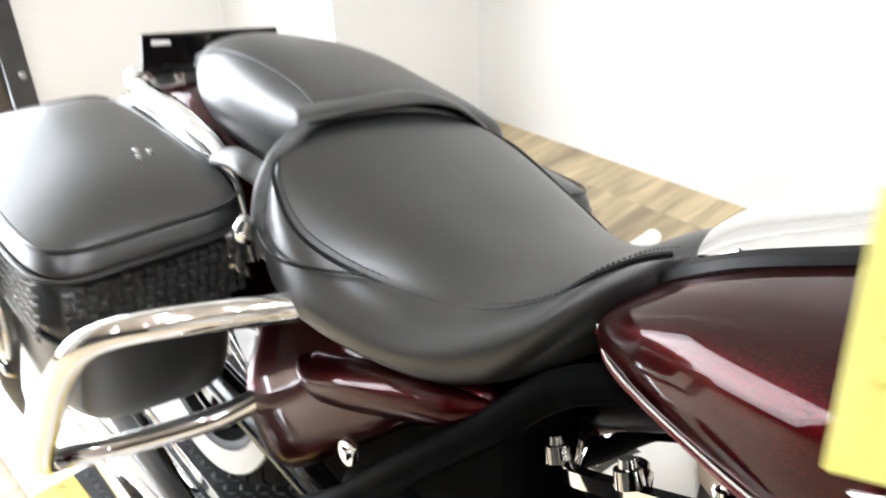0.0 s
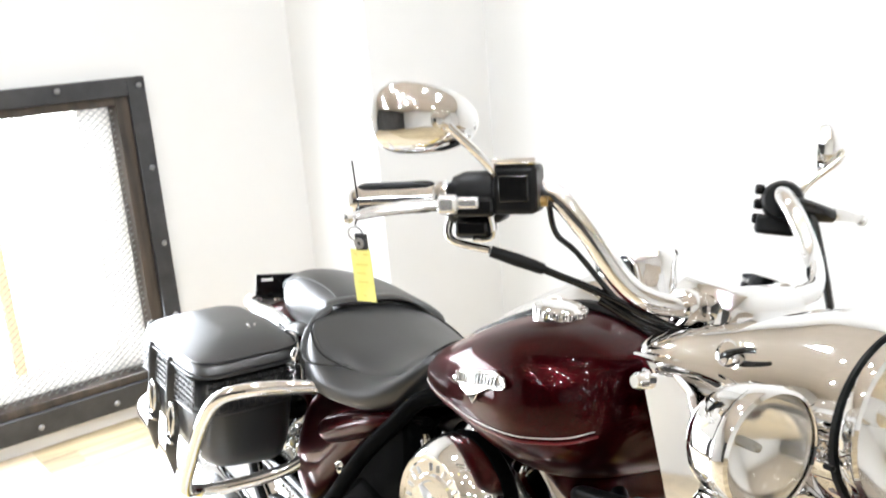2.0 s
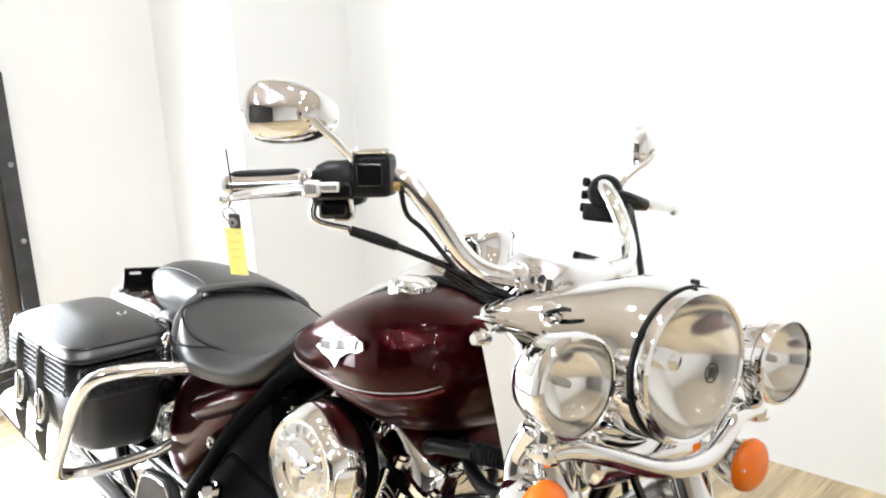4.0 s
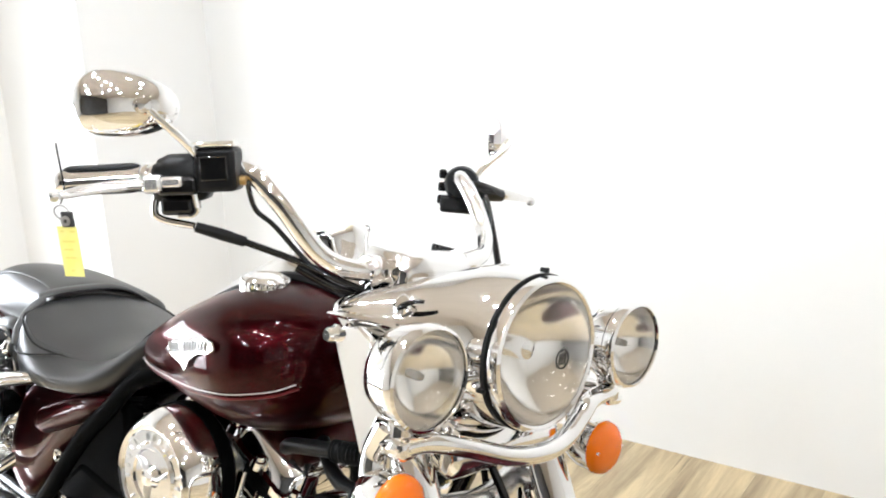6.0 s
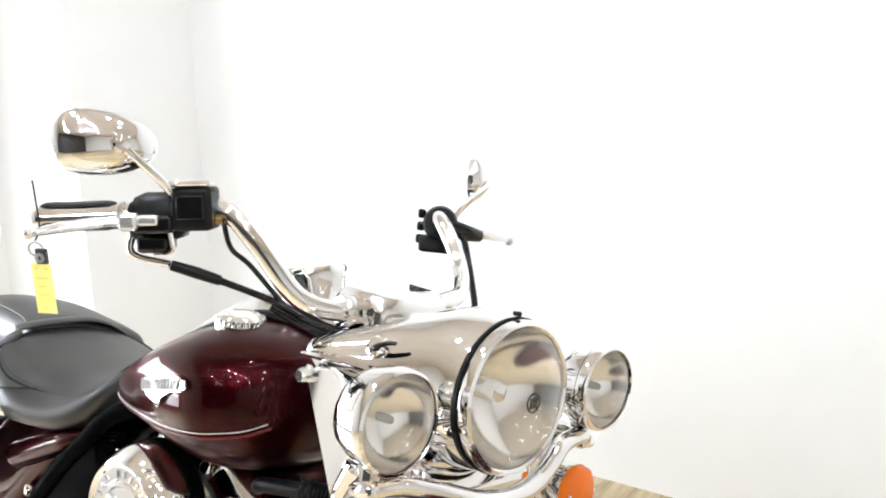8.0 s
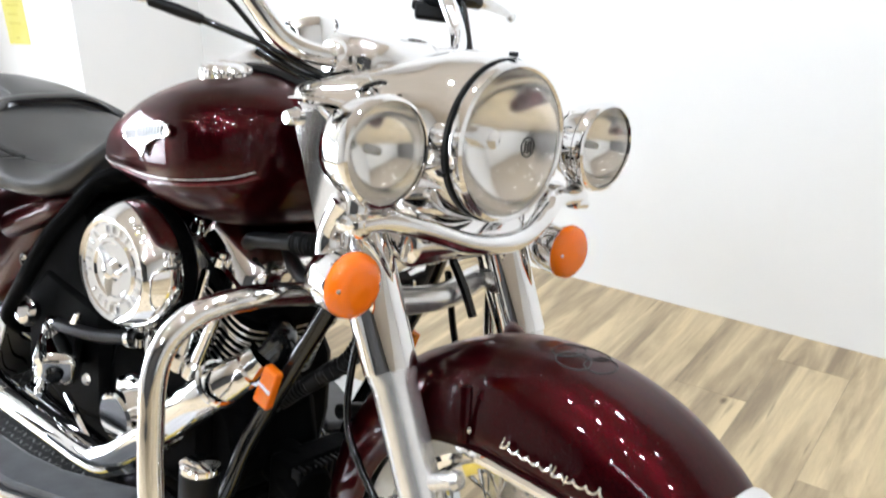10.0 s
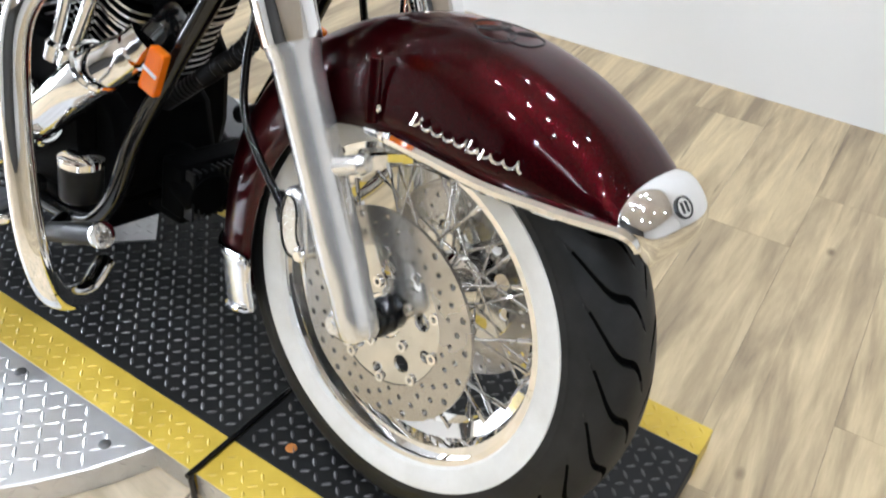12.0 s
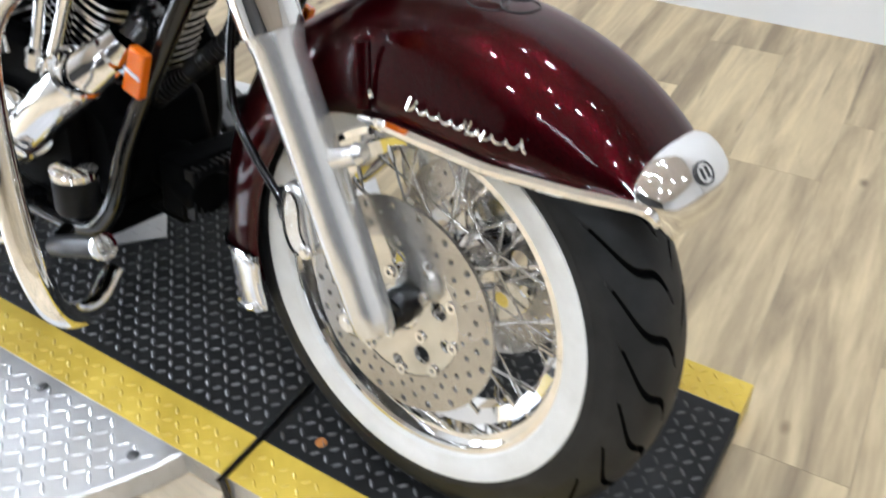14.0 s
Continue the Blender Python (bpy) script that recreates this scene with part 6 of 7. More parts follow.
# -- side covers and frame --
for s in (-1, 1):
    y = s * 0.150
    bm = bmesh.new()
    outline = [(-0.868, 0.630), (-0.885, 0.612), (-0.93, 0.574), (-1.016, 0.495), (-1.09, 0.42), (-1.155, 0.352), (-1.20, 0.332), (-1.245, 0.345), (-1.28, 0.39), (-1.26, 0.46), (-1.215, 0.55), (-1.16, 0.585), (-1.08, 0.61), (-0.95, 0.634)]
    n = len(outline)
    cx, cz = -1.10, 0.50
    rings = []
    for k, (sc, dy) in enumerate(((1.0, -0.02), (1.0, 0.0), (0.93, 0.012), (0.7, 0.022), (0.35, 0.026), (0.05, 0.026))):
        rings.append([Vector((cx + (x - cx) * sc, y + s * dy, cz + (z - cz) * sc)) for x, z in outline])
    add_rings(bm, rings)
    sc = part("side_cover", bm, PAINT, bike, "glossy burgundy side cover", subsurf=2)
    part("cover_ridge", tube([(-0.872, y + s * 0.008, 0.622), (-0.91, y + s * 0.016, 0.604), (-0.96, y + s * 0.014, 0.584), (-1.03, y + s * 0.014, 0.553), (-1.080, y + s * 0.014, 0.531), (-1.112, y + s * 0.012, 0.520), (-1.130, y + s * 0.002, 0.520)], [0.006, 0.017, 0.024, 0.028, 0.028, 0.020, 0.006], seg=16), PAINT, sc)
    part("cover_latch", lathe([(0.0, 0.006), (0.006, 0.006), (0.007, 0.003), (0.012, 0.003), (0.014, 0.0), (0.014, -0.004)], (-1.030, y + s * 0.024, 0.478), (0, s, 0), 20), CHROME, sc, "small round latch")
    ky = 1.0 if s < 0 else 0.72
    part("frame_tube", tube([(-0.45, s * 0.050, 0.72), (-0.62, s * 0.070, 0.695), (-0.74, s * 0.105 * ky, 0.695), (-0.819, s * 0.140 * ky, 0.670), (-0.870, s * 0.166 * ky, 0.608), (-0.925, s * 0.182 * ky, 0.545), (-1.014, s * 0.184 * ky, 0.440), (-1.105, s * 0.170 * ky, 0.350), (-1.15, s * 0.13, 0.30)], 0.0145, seg=12), ENGINE, bike, "black frame tube")
    part("frame_rail", tube([(-0.86, s * 0.10, 0.610), (-1.02, s * 0.13, 0.575), (-1.20, s * 0.15, 0.555)], 0.012, seg=10), BLACK, bike)
    part("down_tube", tube([(-0.235, s * 0.045, 0.80), (-0.285, s * 0.085, 0.66), (-0.36, s * 0.105, 0.51), (-0.44, s * 0.112, 0.36), (-0.49, s * 0.115, 0.24), (-0.56, s * 0.12, 0.185), (-0.75, s * 0.125, 0.18), (-1.1, s * 0.13, 0.19)], 0.0135, seg=12), BLACK, bike, "black frame down tube")
    refl = part("side_reflector", prism([(-0.378, 0.512), (-0.351, 0.506), (-0.370, 0.446), (-0.401, 0.452)], s * 0.128, s * 0.142), AMBER, bike, "amber side reflector", bevel=0.003)
    part("reflector_bar", prism([(-0.362, 0.477), (-0.363, 0.473), (-0.388, 0.481), (-0.387, 0.485)], s * 0.142, s * 0.1440), MOUNT, refl, smooth=False)
    # tubular guard round the engine's front
    guard = part("engine_guard", tube([(-0.323, s * 0.060, 0.616), (-0.331, s * 0.149, 0.630), (-0.341, s * 0.225, 0.631), (-0.350, s * 0.282, 0.615), (-0.357, s * 0.316, 0.570), (-0.353, s * 0.326, 0.490), (-0.339, s * 0.330, 0.385), (-0.328, s * 0.325, 0.305), (-0.340, s * 0.296, 0.235), (-0.385, s * 0.228, 0.185), (-0.455, s * 0.150, 0.165)], 0.0160, seg=18), CHROME, bike, "chrome engine guard")

part("steering_neck", lathe([(0.0, -0.09), (0.040, -0.09), (0.040, 0.08), (0.0, 0.08)], (-0.285, 0, 0.79), (-0.48, 0, 0.87), 24), BLACK, bike, "black steering head")
part("horn_cover", lathe([(0.0, 0.02), (0.03, 0.018), (0.045, 0.0), (0.0, -0.02)], (-0.60, 0.20, 0.60), (0, 1, 0), 24), CHROME, bike)

# -- engine --
engine = new("engine")
engine.parent = bike
engine["label"] = "black air-cooled V-twin engine with chrome covers"
part("crankcase_nose", prism([(-0.57, 0.215), (-0.50, 0.235), (-0.462, 0.29), (-0.485, 0.37), (-0.57, 0.43)], -0.105, 0.060), ENGINE, engine, bevel=0.02)
part("crankcase", prism([(-0.55, 0.220), (-0.535, 0.30), (-0.54, 0.41), (-0.575, 0.455), (-0.72, 0.455), (-0.80, 0.42), (-0.83, 0.33), (-0.80, 0.23), (-0.66, 0.205)], -0.125, 0.14), ENGINE, engine, "black crankcase", bevel=0.018)
part("battery_box", prism([(-0.84, 0.42), (-0.87, 0.60), (-0.93, 0.625), (-1.20, 0.60), (-1.22, 0.38), (-1.05, 0.36)], -0.135, 0.135), ENGINE, engine, "black battery box behind the side covers", bevel=0.012)
part("gearbox", prism([(-0.80, 0.23), (-0.81, 0.45), (-1.02, 0.47), (-1.10, 0.40), (-1.10, 0.25), (-0.95, 0.21)], -0.14, 0.14), ENGINE, engine, "black gearbox", bevel=0.02)
part("oil_pan", prism([(-0.55, 0.15), (-0.52, 0.22), (-1.10, 0.22), (-1.12, 0.16)], -0.10, 0.10), ENGINE, engine, bevel=0.015)
CR = Vector((-0.645, 0, 0.335))
for name, ang in (("front_cylinder", 24), ("rear_cylinder", -24)):
    ax = Vector((math.sin(radians(ang)), 0, math.cos(radians(ang))))
    m = Matrix.Translation(CR) @ Matrix.Rotation(radians(ang), 4, "Y")
    cyl = part(name, lathe([(0.0, 0.08), (0.058, 0.08), (0.058, 0.25), (0.0, 0.25)], CR, ax, 32), ENGINE, engine, "finned black cylinder")
    for k in range(11):
        h = 0.105 + k * 0.0125
        half = 0.086 if k < 8 else 0.092
        bm = bmesh.new()
        add_rings(bm, [[m @ Vector((a, b, z)) for a, b in oval(28, half * g, half * 1.12 * g, 4.5)] for z, g in ((h, 0.985), (h + 0.001, 1.0), (h + 0.0045, 1.0), (h + 0.0055, 0.985))])
        fin = part("cooling_fin", bm, [ENGINE, FIN_EDGE], cyl, "cooling fin with a bright edge", smooth=False)
        for f in fin.data.polygons:
            if len(f.vertices) == 4 and abs((m.to_3x3().inverted() @ f.normal).z) < 0.5:
                f.material_index = 1
    bm = bmesh.new()
    add_rings(bm, [[m @ Vector((a, b, z)) for a, b in oval(28, hx, hy, 4.0)] for z, hx, hy in ((0.245, 0.085, 0.10), (0.25, 0.092, 0.108), (0.285, 0.092, 0.108), (0.292, 0.085, 0.10))])
    part("cylinder_head", bm, ENGINE, cyl, "black cylinder head")
    bm = bmesh.new()
    add_rings(bm, [[m @ Vector((a, b, z)) for a, b in oval(28, hx, hy, 6.0)] for z, hx, hy in ((0.288, 0.080, 0.116), (0.290, 0.088, 0.124), (0.302, 0.088, 0.124), (0.304, 0.080, 0.116), (0.334, 0.074, 0.108), (0.344, 0.064, 0.096), (0.349, 0.042, 0.068))])
    rock = part("rocker_cover", bm, CHROME, cyl, "chrome rocker cover")
    for a, b in ((-0.078, -0.112), (0.078, -0.112), (0.0, -0.120), (-0.078, 0.112), (0.078, 0.112)):
        p = m @ Vector((a, b, 0.303))
        part("cover_bolt", lathe([(0.0, 0.020), (0.006, 0.020), (0.007, 0.014), (0.0105, 0.013), (0.0115, 0.0)], p, ax, 12), CHROME, rock)
    for k, off in enumerate((-0.020, 0.022)):
        foot = Vector((CR.x + (0.055 if ang > 0 else -0.055) + off * 0.8, -0.120, 0.425))
        headp = m @ Vector((off * 1.3 - (0.01 if ang > 0 else -0.01), -0.104, 0.262))
        part("pushrod_tube", tube([foot, foot * 0.5 + headp * 0.5, headp], [0.0125, 0.0105, 0.0125], seg=12), CHROME, engine, "chrome pushrod tube")
        part("tappet_cup", lathe([(0.0, -0.01), (0.018, -0.01), (0.018, 0.012), (0.013, 0.018), (0.0, 0.018)], foot, headp - foot, 14), CHROME, engine)
# timing cover and other right-hand covers
cam_cover = part("cam_cover", prism([(-0.60, 0.29), (-0.605, 0.355), (-0.64, 0.375), (-0.71, 0.375), (-0.755, 0.355), (-0.765, 0.31), (-0.74, 0.27), (-0.64, 0.262)], -0.150, -0.120), CHROME, engine, "polished cam cover", bevel=0.012)
part("timer_cover", lathe([(0.0, 0.024), (0.037, 0.024), (0.042, 0.020), (0.043, 0.0), (0.0, 0.0)], (-0.715, -0.150, 0.300), (0.10, -1, 0), 36), CHROME, cam_cover, "round machined timer cover")
part("oil_filter", lathe([(0.0, 0.0), (0.036, 0.0), (0.038, 0.005), (0.038, 0.085), (0.032, 0.095), (0.0, 0.097)], (-0.475, -0.02, 0.285), (1, -0.1, -0.1), 24), ENGINE, engine, "black oil filter")
sm = Matrix.Translation((-0.885, -0.175, 0.350)) @ Vector((0.80, -0.55, -0.18)).to_track_quat("X", "Z").to_matrix().to_4x4()
starter = part("starter_cover", box((-0.045, -0.034, -0.030), (0.055, 0.034, 0.030), sm), CHROME, engine, "ribbed chrome starter cover", bevel=0.012)
for k in range(5):
    z = -0.024 + k * 0.012
    part("starter_rib", box((-0.040, -0.0375, z - 0.0025), (0.050, -0.030, z + 0.0025), sm), CHROME, starter, bevel=0.0015)
for px, pz in ((-0.038, 0.034), (0.048, 0.034), (0.048, -0.034), (-0.020, -0.034)):
    part("starter_bolt", lathe([(0.0, 0.0), (0.007, 0.0), (0.008, 0.003), (0.008, 0.040), (0.005, 0.044), (0.0, 0.044)], sm @ Vector((px - 0.02, -0.026, pz)), sm.to_3x3() @ Vector((1, 0, 0)), 12), CHROME, starter)
part("end_bolt", lathe([(0.0, 0.0), (0.013, 0.0), (0.015, 0.004), (0.012, 0.009), (0.0, 0.010)], sm @ Vector((0.055, -0.004, -0.004)), sm.to_3x3() @ Vector((1, 0, 0)), 16), BLACK, starter)
part("starter_clip", prism([(-0.865, 0.405), (-0.84, 0.44), (-0.825, 0.445), (-0.835, 0.415), (-0.85, 0.395)], -0.178, -0.168), CHROME, engine, "small chrome bracket", bevel=0.003)
part("clip_bolt", lathe([(0.0, 0.0), (0.009, 0.0), (0.010, 0.004), (0.006, 0.008), (0.0, 0.008)], (-0.80, -0.172, 0.335), (0.3, -0.9, 0.2), 14), CHROME, engine)
part("cable_stop", tube([(-0.86, -0.178, 0.285), (-0.80, -0.185, 0.262), (-0.755, -0.188, 0.240)], 0.006, seg=8), CHROME, engine)
part("oil_hose", tube([(-0.935, -0.16, 0.385), (-0.90, -0.172, 0.398), (-0.83, -0.175, 0.412), (-0.76, -0.172, 0.426), (-0.70, -0.170, 0.445), (-0.655, -0.165, 0.457)], 0.011, seg=10), GRIP, engine, "black oil hose")
for p in ((-0.915, -0.168, 0.394), (-0.672, -0.168, 0.452)):
    part("hose_clip", lathe([(0.0145, -0.005), (0.0145, 0.005), (0.011, 0.005), (0.011, -0.005)], p, (1, 0.2, 0.4), 16, close=True), CHROME, engine)
part("oil_filler", lathe([(0.0, 0.02), (0.012, 0.02), (0.016, 0.015), (0.022, 0.012), (0.024, 0.0), (0.0, 0.0)], (-1.038, -0.160, 0.371), (0.3, -0.8, 0.5), 24), CHROME, engine, "chrome oil filler cap")
part("intake", tube([(-0.58, -0.03, 0.60), (-0.60, -0.09, 0.60), (-0.61, -0.15, 0.60)], 0.035, seg=16), ALU, engine)
# air cleaner
ACX = Vector((-0.628, -0.172, 0.588))
aax = Vector((0.10, -1, 0.02)).normalized()
ac = part("air_cleaner", lathe([(0.0, -0.020), (0.092, -0.020), (0.099, -0.012), (0.099, 0.010), (0.092, 0.015), (0.0, 0.015)], ACX, aax, 48), ENGINE, engine, "round air cleaner with a chrome cover")
part("cleaner_cover", lathe([(0.093, 0.010), (0.098, 0.012), (0.0975, 0.018), (0.0945, 0.030), (0.0895, 0.042), (0.083, 0.053), (0.0775, 0.060), (0.0750, 0.0620), (0.0725, 0.0608), (0.069, 0.060), (0.067, 0.0575), (0.050, 0.057), (0.047, 0.0610), (0.041, 0.0610), (0.038, 0.058), (0.017, 0.058), (0.012, 0.0665), (0.0, 0.0675)], ACX, aax, 64), CHROME, ac, "stepped chrome cover")
u, v, w = axes_for(aax)
em_bars = bmesh.new()
for k in range(24):
    a = 2 * math.pi * k / 24
    if k % 6 == 5:
        continue
    d = u * math.cos(a) + v * math.sin(a)
    add_tube(em_bars, [ACX + aax * 0.0580 + d * 0.0535, ACX + aax * 0.0580 + d * 0.0635], 0.0022, seg=6, smooth=False)
tagged(part("emblem_ring", em_bars, FIN_EDGE, ac, "ring of plain raised bars"), kind="stuff")
for k in range(3):
    a = 2 * math.pi * k / 3 + 0.5
    part("emblem_blade", tube([ACX + aax * 0.061, ACX + aax * 0.0605 + (u * math.cos(a) + v * math.sin(a)) * 0.022, ACX + aax * 0.060 + (u * math.cos(a + 0.2) + v * math.sin(a + 0.2)) * 0.042], [0.004, 0.006, 0.002], seg=8, squash=0.4), FIN_EDGE, ac)
part("cleaner_bolt", lathe([(0.0, 0.0), (0.006, 0.0), (0.007, 0.012), (0.0, 0.014)], ACX + Vector((0.02, -0.02, -0.108)), (0, 0, -1), 10), CHROME, ac)

# breather hose with a ribbed end, and a corrugated hose behind the down tube
part("breather_hose", tube([(-0.470, -0.110, 0.655), (-0.445, -0.120, 0.668), (-0.384, -0.120, 0.682), (-0.335, -0.115, 0.690)], 0.011, seg=12), GRIP, bike, "black rubber breather hose")
def ribbed(name, pts, r, pitch, label):
    line = spline([Vector(p) for p in pts], 24)
    rings, radii, run = [], [], 0.0
    for i, p in enumerate(line):
        run += (p - line[i - 1]).length if i else 0.0
        radii.append(r * (1.0 + 0.16 * math.sin(2 * math.pi * run / pitch)))
    bm = bmesh.new()
    add_tube(bm, line, radii, seg=12, n=1, smooth=False)
    return part(name, bm, GRIP, bike, label)
ribbed("ribbed_sleeve", [(-0.362, -0.118, 0.686), (-0.335, -0.115, 0.690), (-0.300, -0.105, 0.694)], 0.0135, 0.006, "ribbed black rubber sleeve")
ribbed("corrugated_hose", [(-0.4845, -0.03, 0.379), (-0.4032, -0.03, 0.4477), (-0.3332, -0.03, 0.5082), (-0.310, -0.02, 0.56)], 0.0125, 0.009, "corrugated black hose")

# -- exhaust --
part("exhaust_elbow", tube([(-0.480, -0.040, 0.515), (-0.425, -0.075, 0.525), (-0.402, -0.098, 0.520), (-0.404, -0.116, 0.503)], 0.0225, seg=16), BLACK, bike, "black exhaust elbow")
part("front_header", tube([(-0.412, -0.120, 0.506), (-0.440, -0.145, 0.468), (-0.53, -0.170, 0.380), (-0.62, -0.182, 0.300), (-0.69, -0.195, 0.245), (-0.74, -0.200, 0.232), (-0.82, -0.205, 0.232), (-1.0, -0.215, 0.232)], 0.0245, seg=18), CHROME, bike, "chrome front exhaust header")
part("header_shield", tube([(-0.416, -0.138, 0.490), (-0.432, -0.150, 0.474), (-0.47, -0.170, 0.438), (-0.53, -0.176, 0.382), (-0.575, -0.180, 0.340)], [0.026, 0.029, 0.031, 0.031, 0.028], seg=18), CHROME, bike, "chrome heat shield")
for p in ((-0.445, -0.167, 0.465), (-0.56, -0.180, 0.353)):
    part("shield_clamp", lathe([(0.034, -0.005), (0.036, 0.0), (0.034, 0.005), (0.030, 0.005), (0.030, -0.005)], p, (-0.75, -0.1, -0.65), 24, close=True), CHROME, bike)
for s in (-1, 1):
    part("muffler", tube([(-1.00, s * 0.215, 0.232), (-1.10, s * 0.225, 0.235), (-1.25, s * 0.235, 0.238), (-1.75, s * 0.25, 0.25), (-2.02, s * 0.25, 0.255), (-2.08, s * 0.25, 0.257)], [0.026, 0.038, 0.046, 0.048, 0.046, 0.030], seg=24), CHROME, bike, "long chrome muffler")
    part("swingarm", tube([(-1.10, s * 0.105, 0.30), (-1.35, s * 0.115, 0.31), (-1.64, s * 0.12, 0.312)], 0.026, seg=12, squash=0.7), BLACK, bike, "black swingarm")
    part("shock_absorber", tube([(-1.52, s * 0.145, 0.33), (-1.40, s * 0.150, 0.42), (-1.30, s * 0.155, 0.50)], 0.030, seg=16), BLACK, bike, "black shock absorber")
    part("fender_strut", prism([(-1.28, 0.54), (-1.26, 0.57), (-1.75, 0.585), (-1.80, 0.555)], s * 0.118 - 0.006, s * 0.118 + 0.006), CHROME, bike, "chrome fender strut", bevel=0.004)
    def peg(grow, y0, y1):
        ring = [(-1.030 - grow, 0.402), (-1.000 - grow, 0.474), (-0.985, 0.482 + grow), (-0.900, 0.498 + grow), (-0.872 + grow, 0.488), (-0.850 + grow, 0.460), (-0.850 + grow, 0.400), (-0.870, 0.385 - grow), (-1.015, 0.385 - grow)]
        return prism([(x - 0.04, z - 0.03) for x, z in ring], min(s * y0, s * y1), max(s * y0, s * y1))
    fold = part("passenger_footboard", peg(0.0, 0.285, 0.305), GRIP, bike, "folded black rubber passenger footboard", bevel=0.006)
    part("board_trim", tube([(x - 0.04, s * 0.3055, z - 0.03) for x, z in ((-1.018, 0.405), (-0.991, 0.468), (-0.900, 0.486), (-0.866, 0.455), (-0.866, 0.405), (-0.88, 0.397), (-1.005, 0.397))], 0.0022, seg=8, n=3, closed=True), CHROME, fold, "thin chrome border")

# -- rider's footboards, brake pedal, stand --
for s in (-1, 1):
    def board(grow, z0, z1):
        pts = [(-0.595 + grow, 0.185 - grow), (-0.572 + grow, 0.225), (-0.598 + grow, 0.268 + grow), (-0.65, 0.298 + grow), (-0.74, 0.333 + grow), (-0.87, 0.345 + grow), (-0.90 - grow, 0.30), (-0.89 - grow, 0.275 - grow), (-0.80, 0.268 - grow), (-0.72, 0.250 - grow), (-0.65, 0.215 - grow)]
        bm = bmesh.new()
        a = [bm.verts.new((x, s * y, z0 + (x + 0.6) * 0.02)) for x, y in pts]
        b = [bm.verts.new((x, s * y, z1 + (x + 0.6) * 0.02)) for x, y in pts]
        bm.faces.new(a)
        bm.faces.new(b)
        for i in range(len(a)):
            bm.faces.new((a[i], a[(i + 1) % len(a)], b[(i + 1) % len(b)], b[i]))
        return bm
    fb = part("footboard", board(0.012, 0.204, 0.218), CHROME, bike, "footboard with a rubber pad in a chrome tray", bevel=0.004)
    part("board_pad", board(0.0, 0.218, 0.233), PAD, fb, "ribbed grey rubber pad", bevel=0.006)
    part("board_hanger", tube([(-0.65, s * 0.12, 0.205), (-0.67, s * 0.24, 0.212)], 0.014, seg=10), BLACK, fb)
part("brake_pedal", tube([(-0.55, -0.150, 0.195), (-0.52, -0.185, 0.205), (-0.49, -0.203, 0.222)], [0.012, 0.011, 0.010], seg=12), CHROME, bike, "chrome brake pedal arm")
pad = part("pedal_pad", lathe([(0.0, 0.0), (0.011, 0.0), (0.014, 0.004), (0.015, 0.06), (0.015, 0.125), (0.0, 0.125)], (-0.495, -0.203, 0.218), (0.9, -0.03, 0.40), 20), GRIP, bike, "black rubber brake pedal pad")
part("end_ring", lathe([(0.0, 0.0), (0.016, 0.0), (0.018, 0.004), (0.017, 0.010), (0.009, 0.012), (0.0, 0.011)], (-0.382, -0.207, 0.268), (0.9, -0.03, 0.40), 24), CHROME, pad, "chrome end ring")
part("master_cylinder_rear", lathe([(0.0, 0.0), (0.026, 0.0), (0.028, 0.004), (0.028, 0.045), (0.022, 0.050), (0.0, 0.050)], (-0.445, -0.190, 0.290), (0, 0, 1), 24), PLASTIC, bike, "black rear brake reservoir")
part("reservoir_cap", lathe([(0.0, 0.0), (0.029, 0.0), (0.029, 0.008), (0.022, 0.012), (0.0, 0.012)], (-0.445, -0.190, 0.339), (0, 0, 1), 24), CHROME, bike, "chrome reservoir cap")
regulator = part("voltage_regulator", box((-0.450, -0.062, 0.235), (-0.400, 0.078, 0.318)), ENGINE, bike, "black finned regulator", bevel=0.006)
for k in range(13):
    y = -0.056 + k * 0.0106
    part("cooling_fin", box((-0.402, y - 0.0021, 0.240), (-0.384, y + 0.0021, 0.314)), PLASTIC, regulator, smooth=False)
part("regulator_bracket", prism([(-0.50, 0.215), (-0.42, 0.215), (-0.40, 0.240), (-0.47, 0.245)], -0.050, 0.070), ENGINE, regulator, bevel=0.006)
hose_line = Vector((0.085, 0.036, 0.086))
ribs = [(0.0, 0.0)]
for k in range(17):
    h = k * hose_line.length / 17
    ribs += [(0.0095, h), (0.0128, h + 0.0018), (0.0128, h + 0.0042), (0.0095, h + 0.006)]
part("ribbed_hose", lathe(ribs + [(0.0, hose_line.length)], (-0.452, -0.048, 0.400), hose_line, 14), GRIP, bike, "black ribbed hose")
part("stand", tube([(-0.55, 0.13, 0.20), (-0.56, 0.22, 0.13), (-0.57, 0.33, 0.066)], 0.013, seg=12), BLACK, bike, "black side stand")
part("wire_loom", tube([(-0.44, -0.07, 0.665), (-0.38, -0.10, 0.645), (-0.33, -0.11, 0.64), (-0.27, -0.10, 0.66)], 0.011, seg=10), GRIP, bike, "ribbed black wiring loom")
part("corrugated_hose", tube([(-0.22, 0.03, 0.50), (-0.28, 0.04, 0.46), (-0.34, 0.05, 0.41), (-0.42, 0.05, 0.37)], [0.011, 0.013] * 8, seg=10), GRIP, bike, "corrugated black hose")
part("brake_junction", tube([(-0.22, 0.0, 0.73), (-0.185, 0.02, 0.66), (-0.165, 0.025, 0.62)], 0.006, seg=8), BLACK, bike, "black cable")

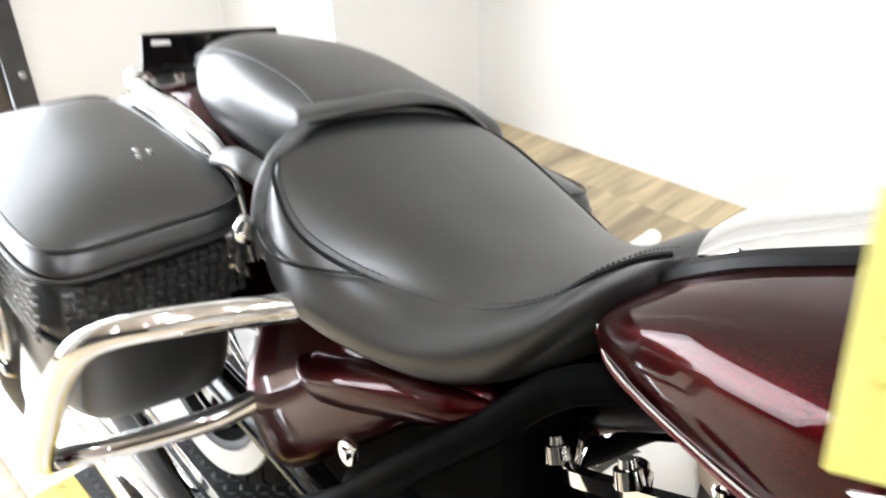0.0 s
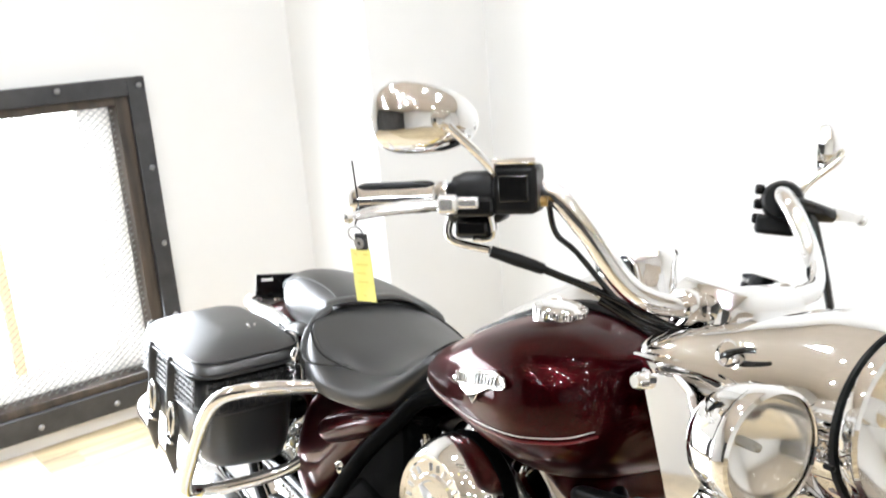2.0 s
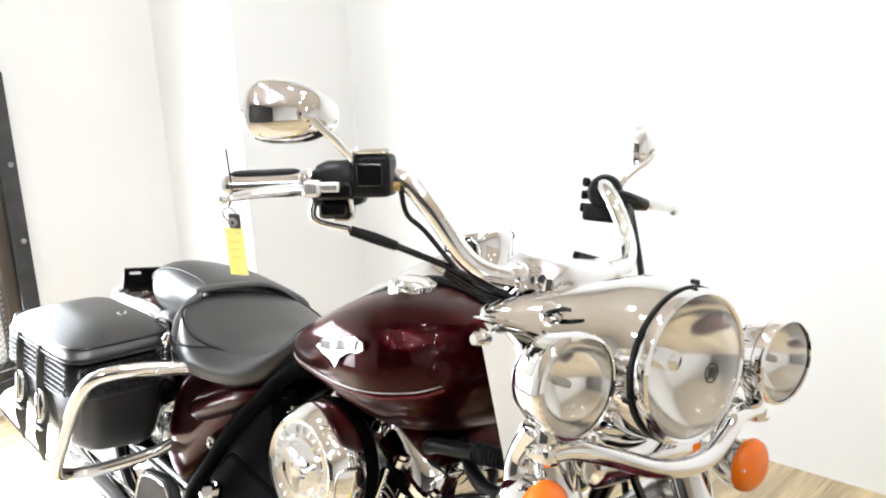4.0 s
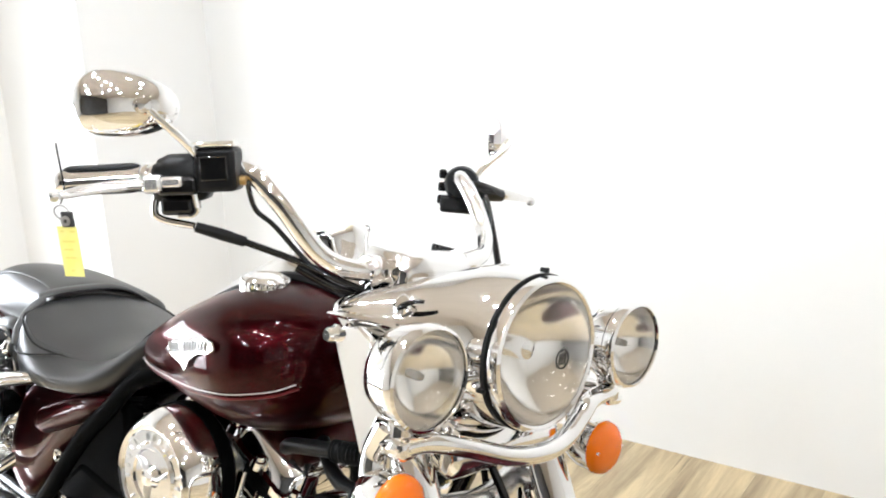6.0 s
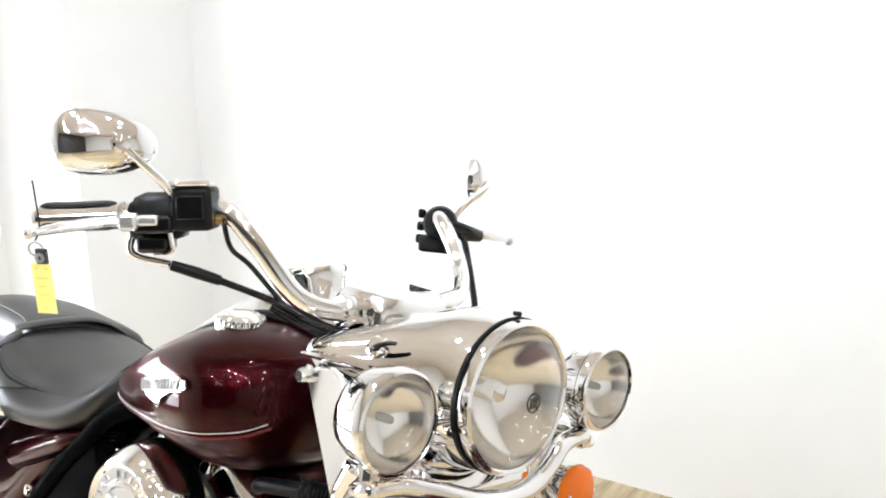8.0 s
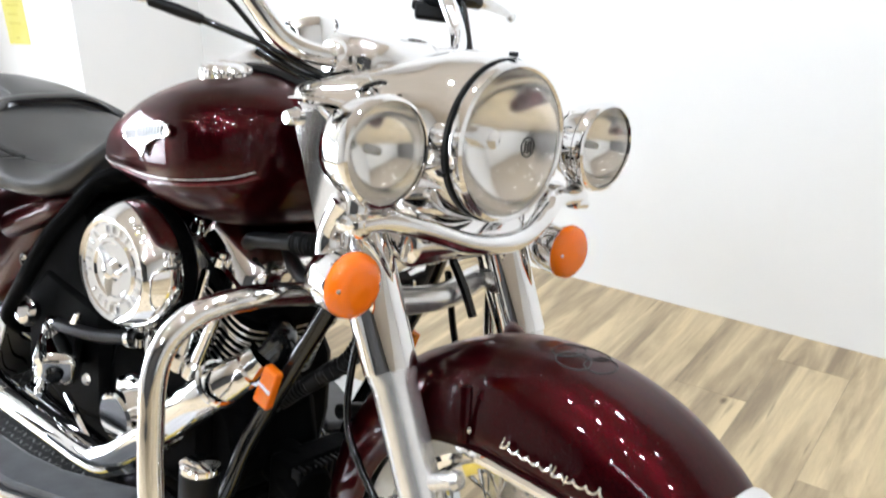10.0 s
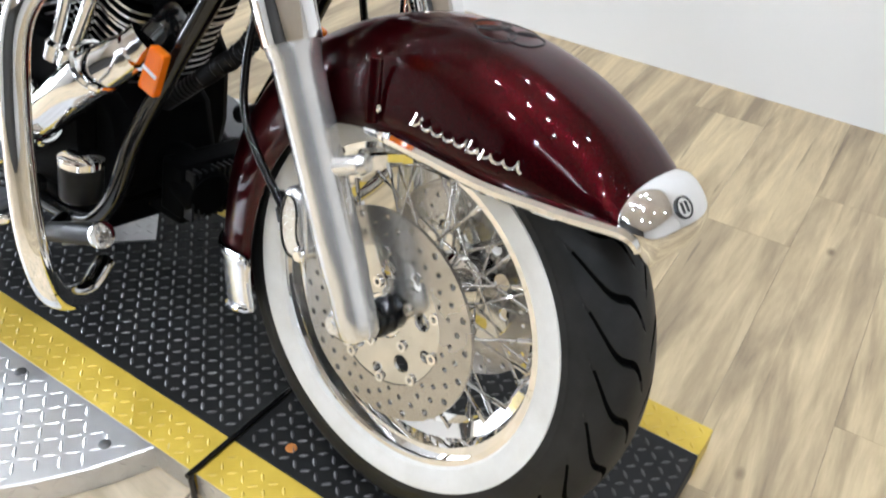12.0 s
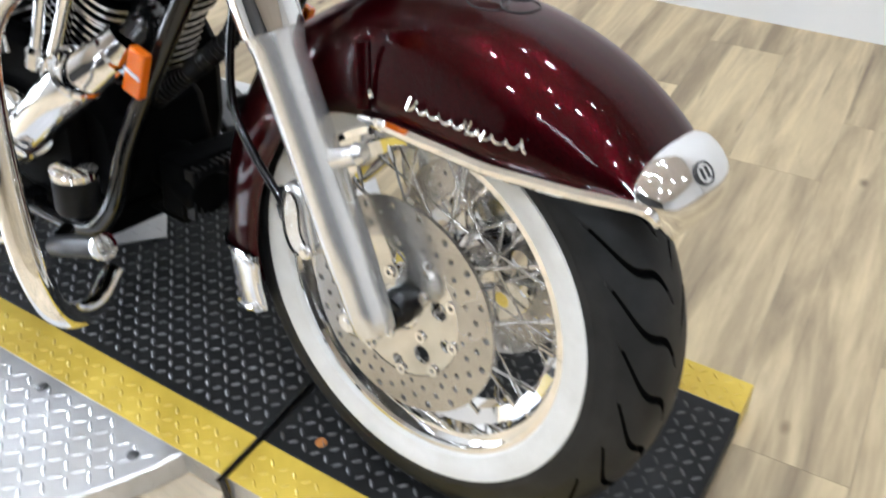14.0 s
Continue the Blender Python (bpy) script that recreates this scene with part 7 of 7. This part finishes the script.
# the frame points a little further left than the fork, which is turned to the right
PIVOT = Vector((-0.30, 0, 0))
FRAME_TURN = Matrix.Translation(PIVOT) @ Matrix.Rotation(radians(3.0), 4, "Z") @ Matrix.Translation(-PIVOT)
for ob in bike.children:
    if ob not in steered:
        ob.matrix_basis = FRAME_TURN @ ob.matrix_basis

# ---- key tag hanging from the brake lever ----
tag = thing("key_tag", "yellow key tag with a key hanging from the brake lever", "tag")
tag.matrix_world = bike.matrix_world.copy()
wrl = (bike.matrix_world.to_3x3().inverted() @ Vector((0, 0, -1))).normalized()
hook = Vector((-0.520, -0.424, 0.992))
part("tie", tube([hook - wrl * 0.075 + Vector((-0.012, 0.010, 0)), hook - wrl * 0.05 + Vector((-0.014, 0.012, 0)), hook + Vector((-0.006, 0.006, 0.02)), hook + Vector((0, 0, 0.004))], 0.0012, seg=6), BLACK, tag, "thin black cable tie")
ring = [hook + wrl * 0.006 + Vector((0.004, 0.006, 0)) * math.cos(a) * 1.1 + wrl * 0.008 * math.sin(a) for a in [2 * math.pi * k / 16 for k in range(16)]]
part("key_ring", tube(ring, 0.0011, seg=6, n=2, closed=True), GALV, tag, "wire key ring")
across = Vector((0.80, 0.50, 0.05))
across = (across - wrl * across.dot(wrl)).normalized()
face = across.cross(wrl)
tilt = (wrl + across * 0.03).normalized()
t0 = hook + wrl * 0.010 + across * 0.002


def card(w0, w1, h0, h1, thick, lift_off=0.0):
    bm = bmesh.new()
    vs = []
    for k in (-thick / 2, thick / 2):
        for a, h in ((w0, h0), (w1, h0), (w1, h1), (w0, h1)):
            vs.append(bm.verts.new(t0 + across * a + tilt * h + face * (k + lift_off)))
    for q in ((0, 1, 2, 3), (7, 6, 5, 4), (0, 4, 5, 1), (1, 5, 6, 2), (2, 6, 7, 3), (3, 7, 4, 0)):
        bm.faces.new([vs[i] for i in q])
    return bm


part("key_head", card(-0.003, 0.013, -0.005, 0.014, 0.004), FRAME_PAINT, tag, "dark grey key head", False, 0.002)
part("key_blade", lathe([(0.0025, -0.0045), (0.0062, -0.0045), (0.0062, 0.002), (0.0025, 0.002)], t0 + tilt * 0.006 + across * 0.0035 + face * 0.001, face, 16, close=True), GALV, tag, "silver key eye")
body = part("card", card(-0.0115, 0.0150, 0.013, 0.0745, 0.0012), YELLOW_TAG, tag, "yellow plastic card", False, 0.0004)
for w0, wd, h in ((-0.007, 0.004, 0.018), (0.006, 0.006, 0.018), (-0.006, 0.016, 0.030), (-0.006, 0.012, 0.040), (-0.006, 0.014, 0.050), (-0.001, 0.004, 0.066)):
    for sgn in (-1, 1):
        part("writing_bar", card(w0, w0 + wd, h, h + 0.0020, 0.0004, sgn * 0.0009), INK, body, smooth=False)
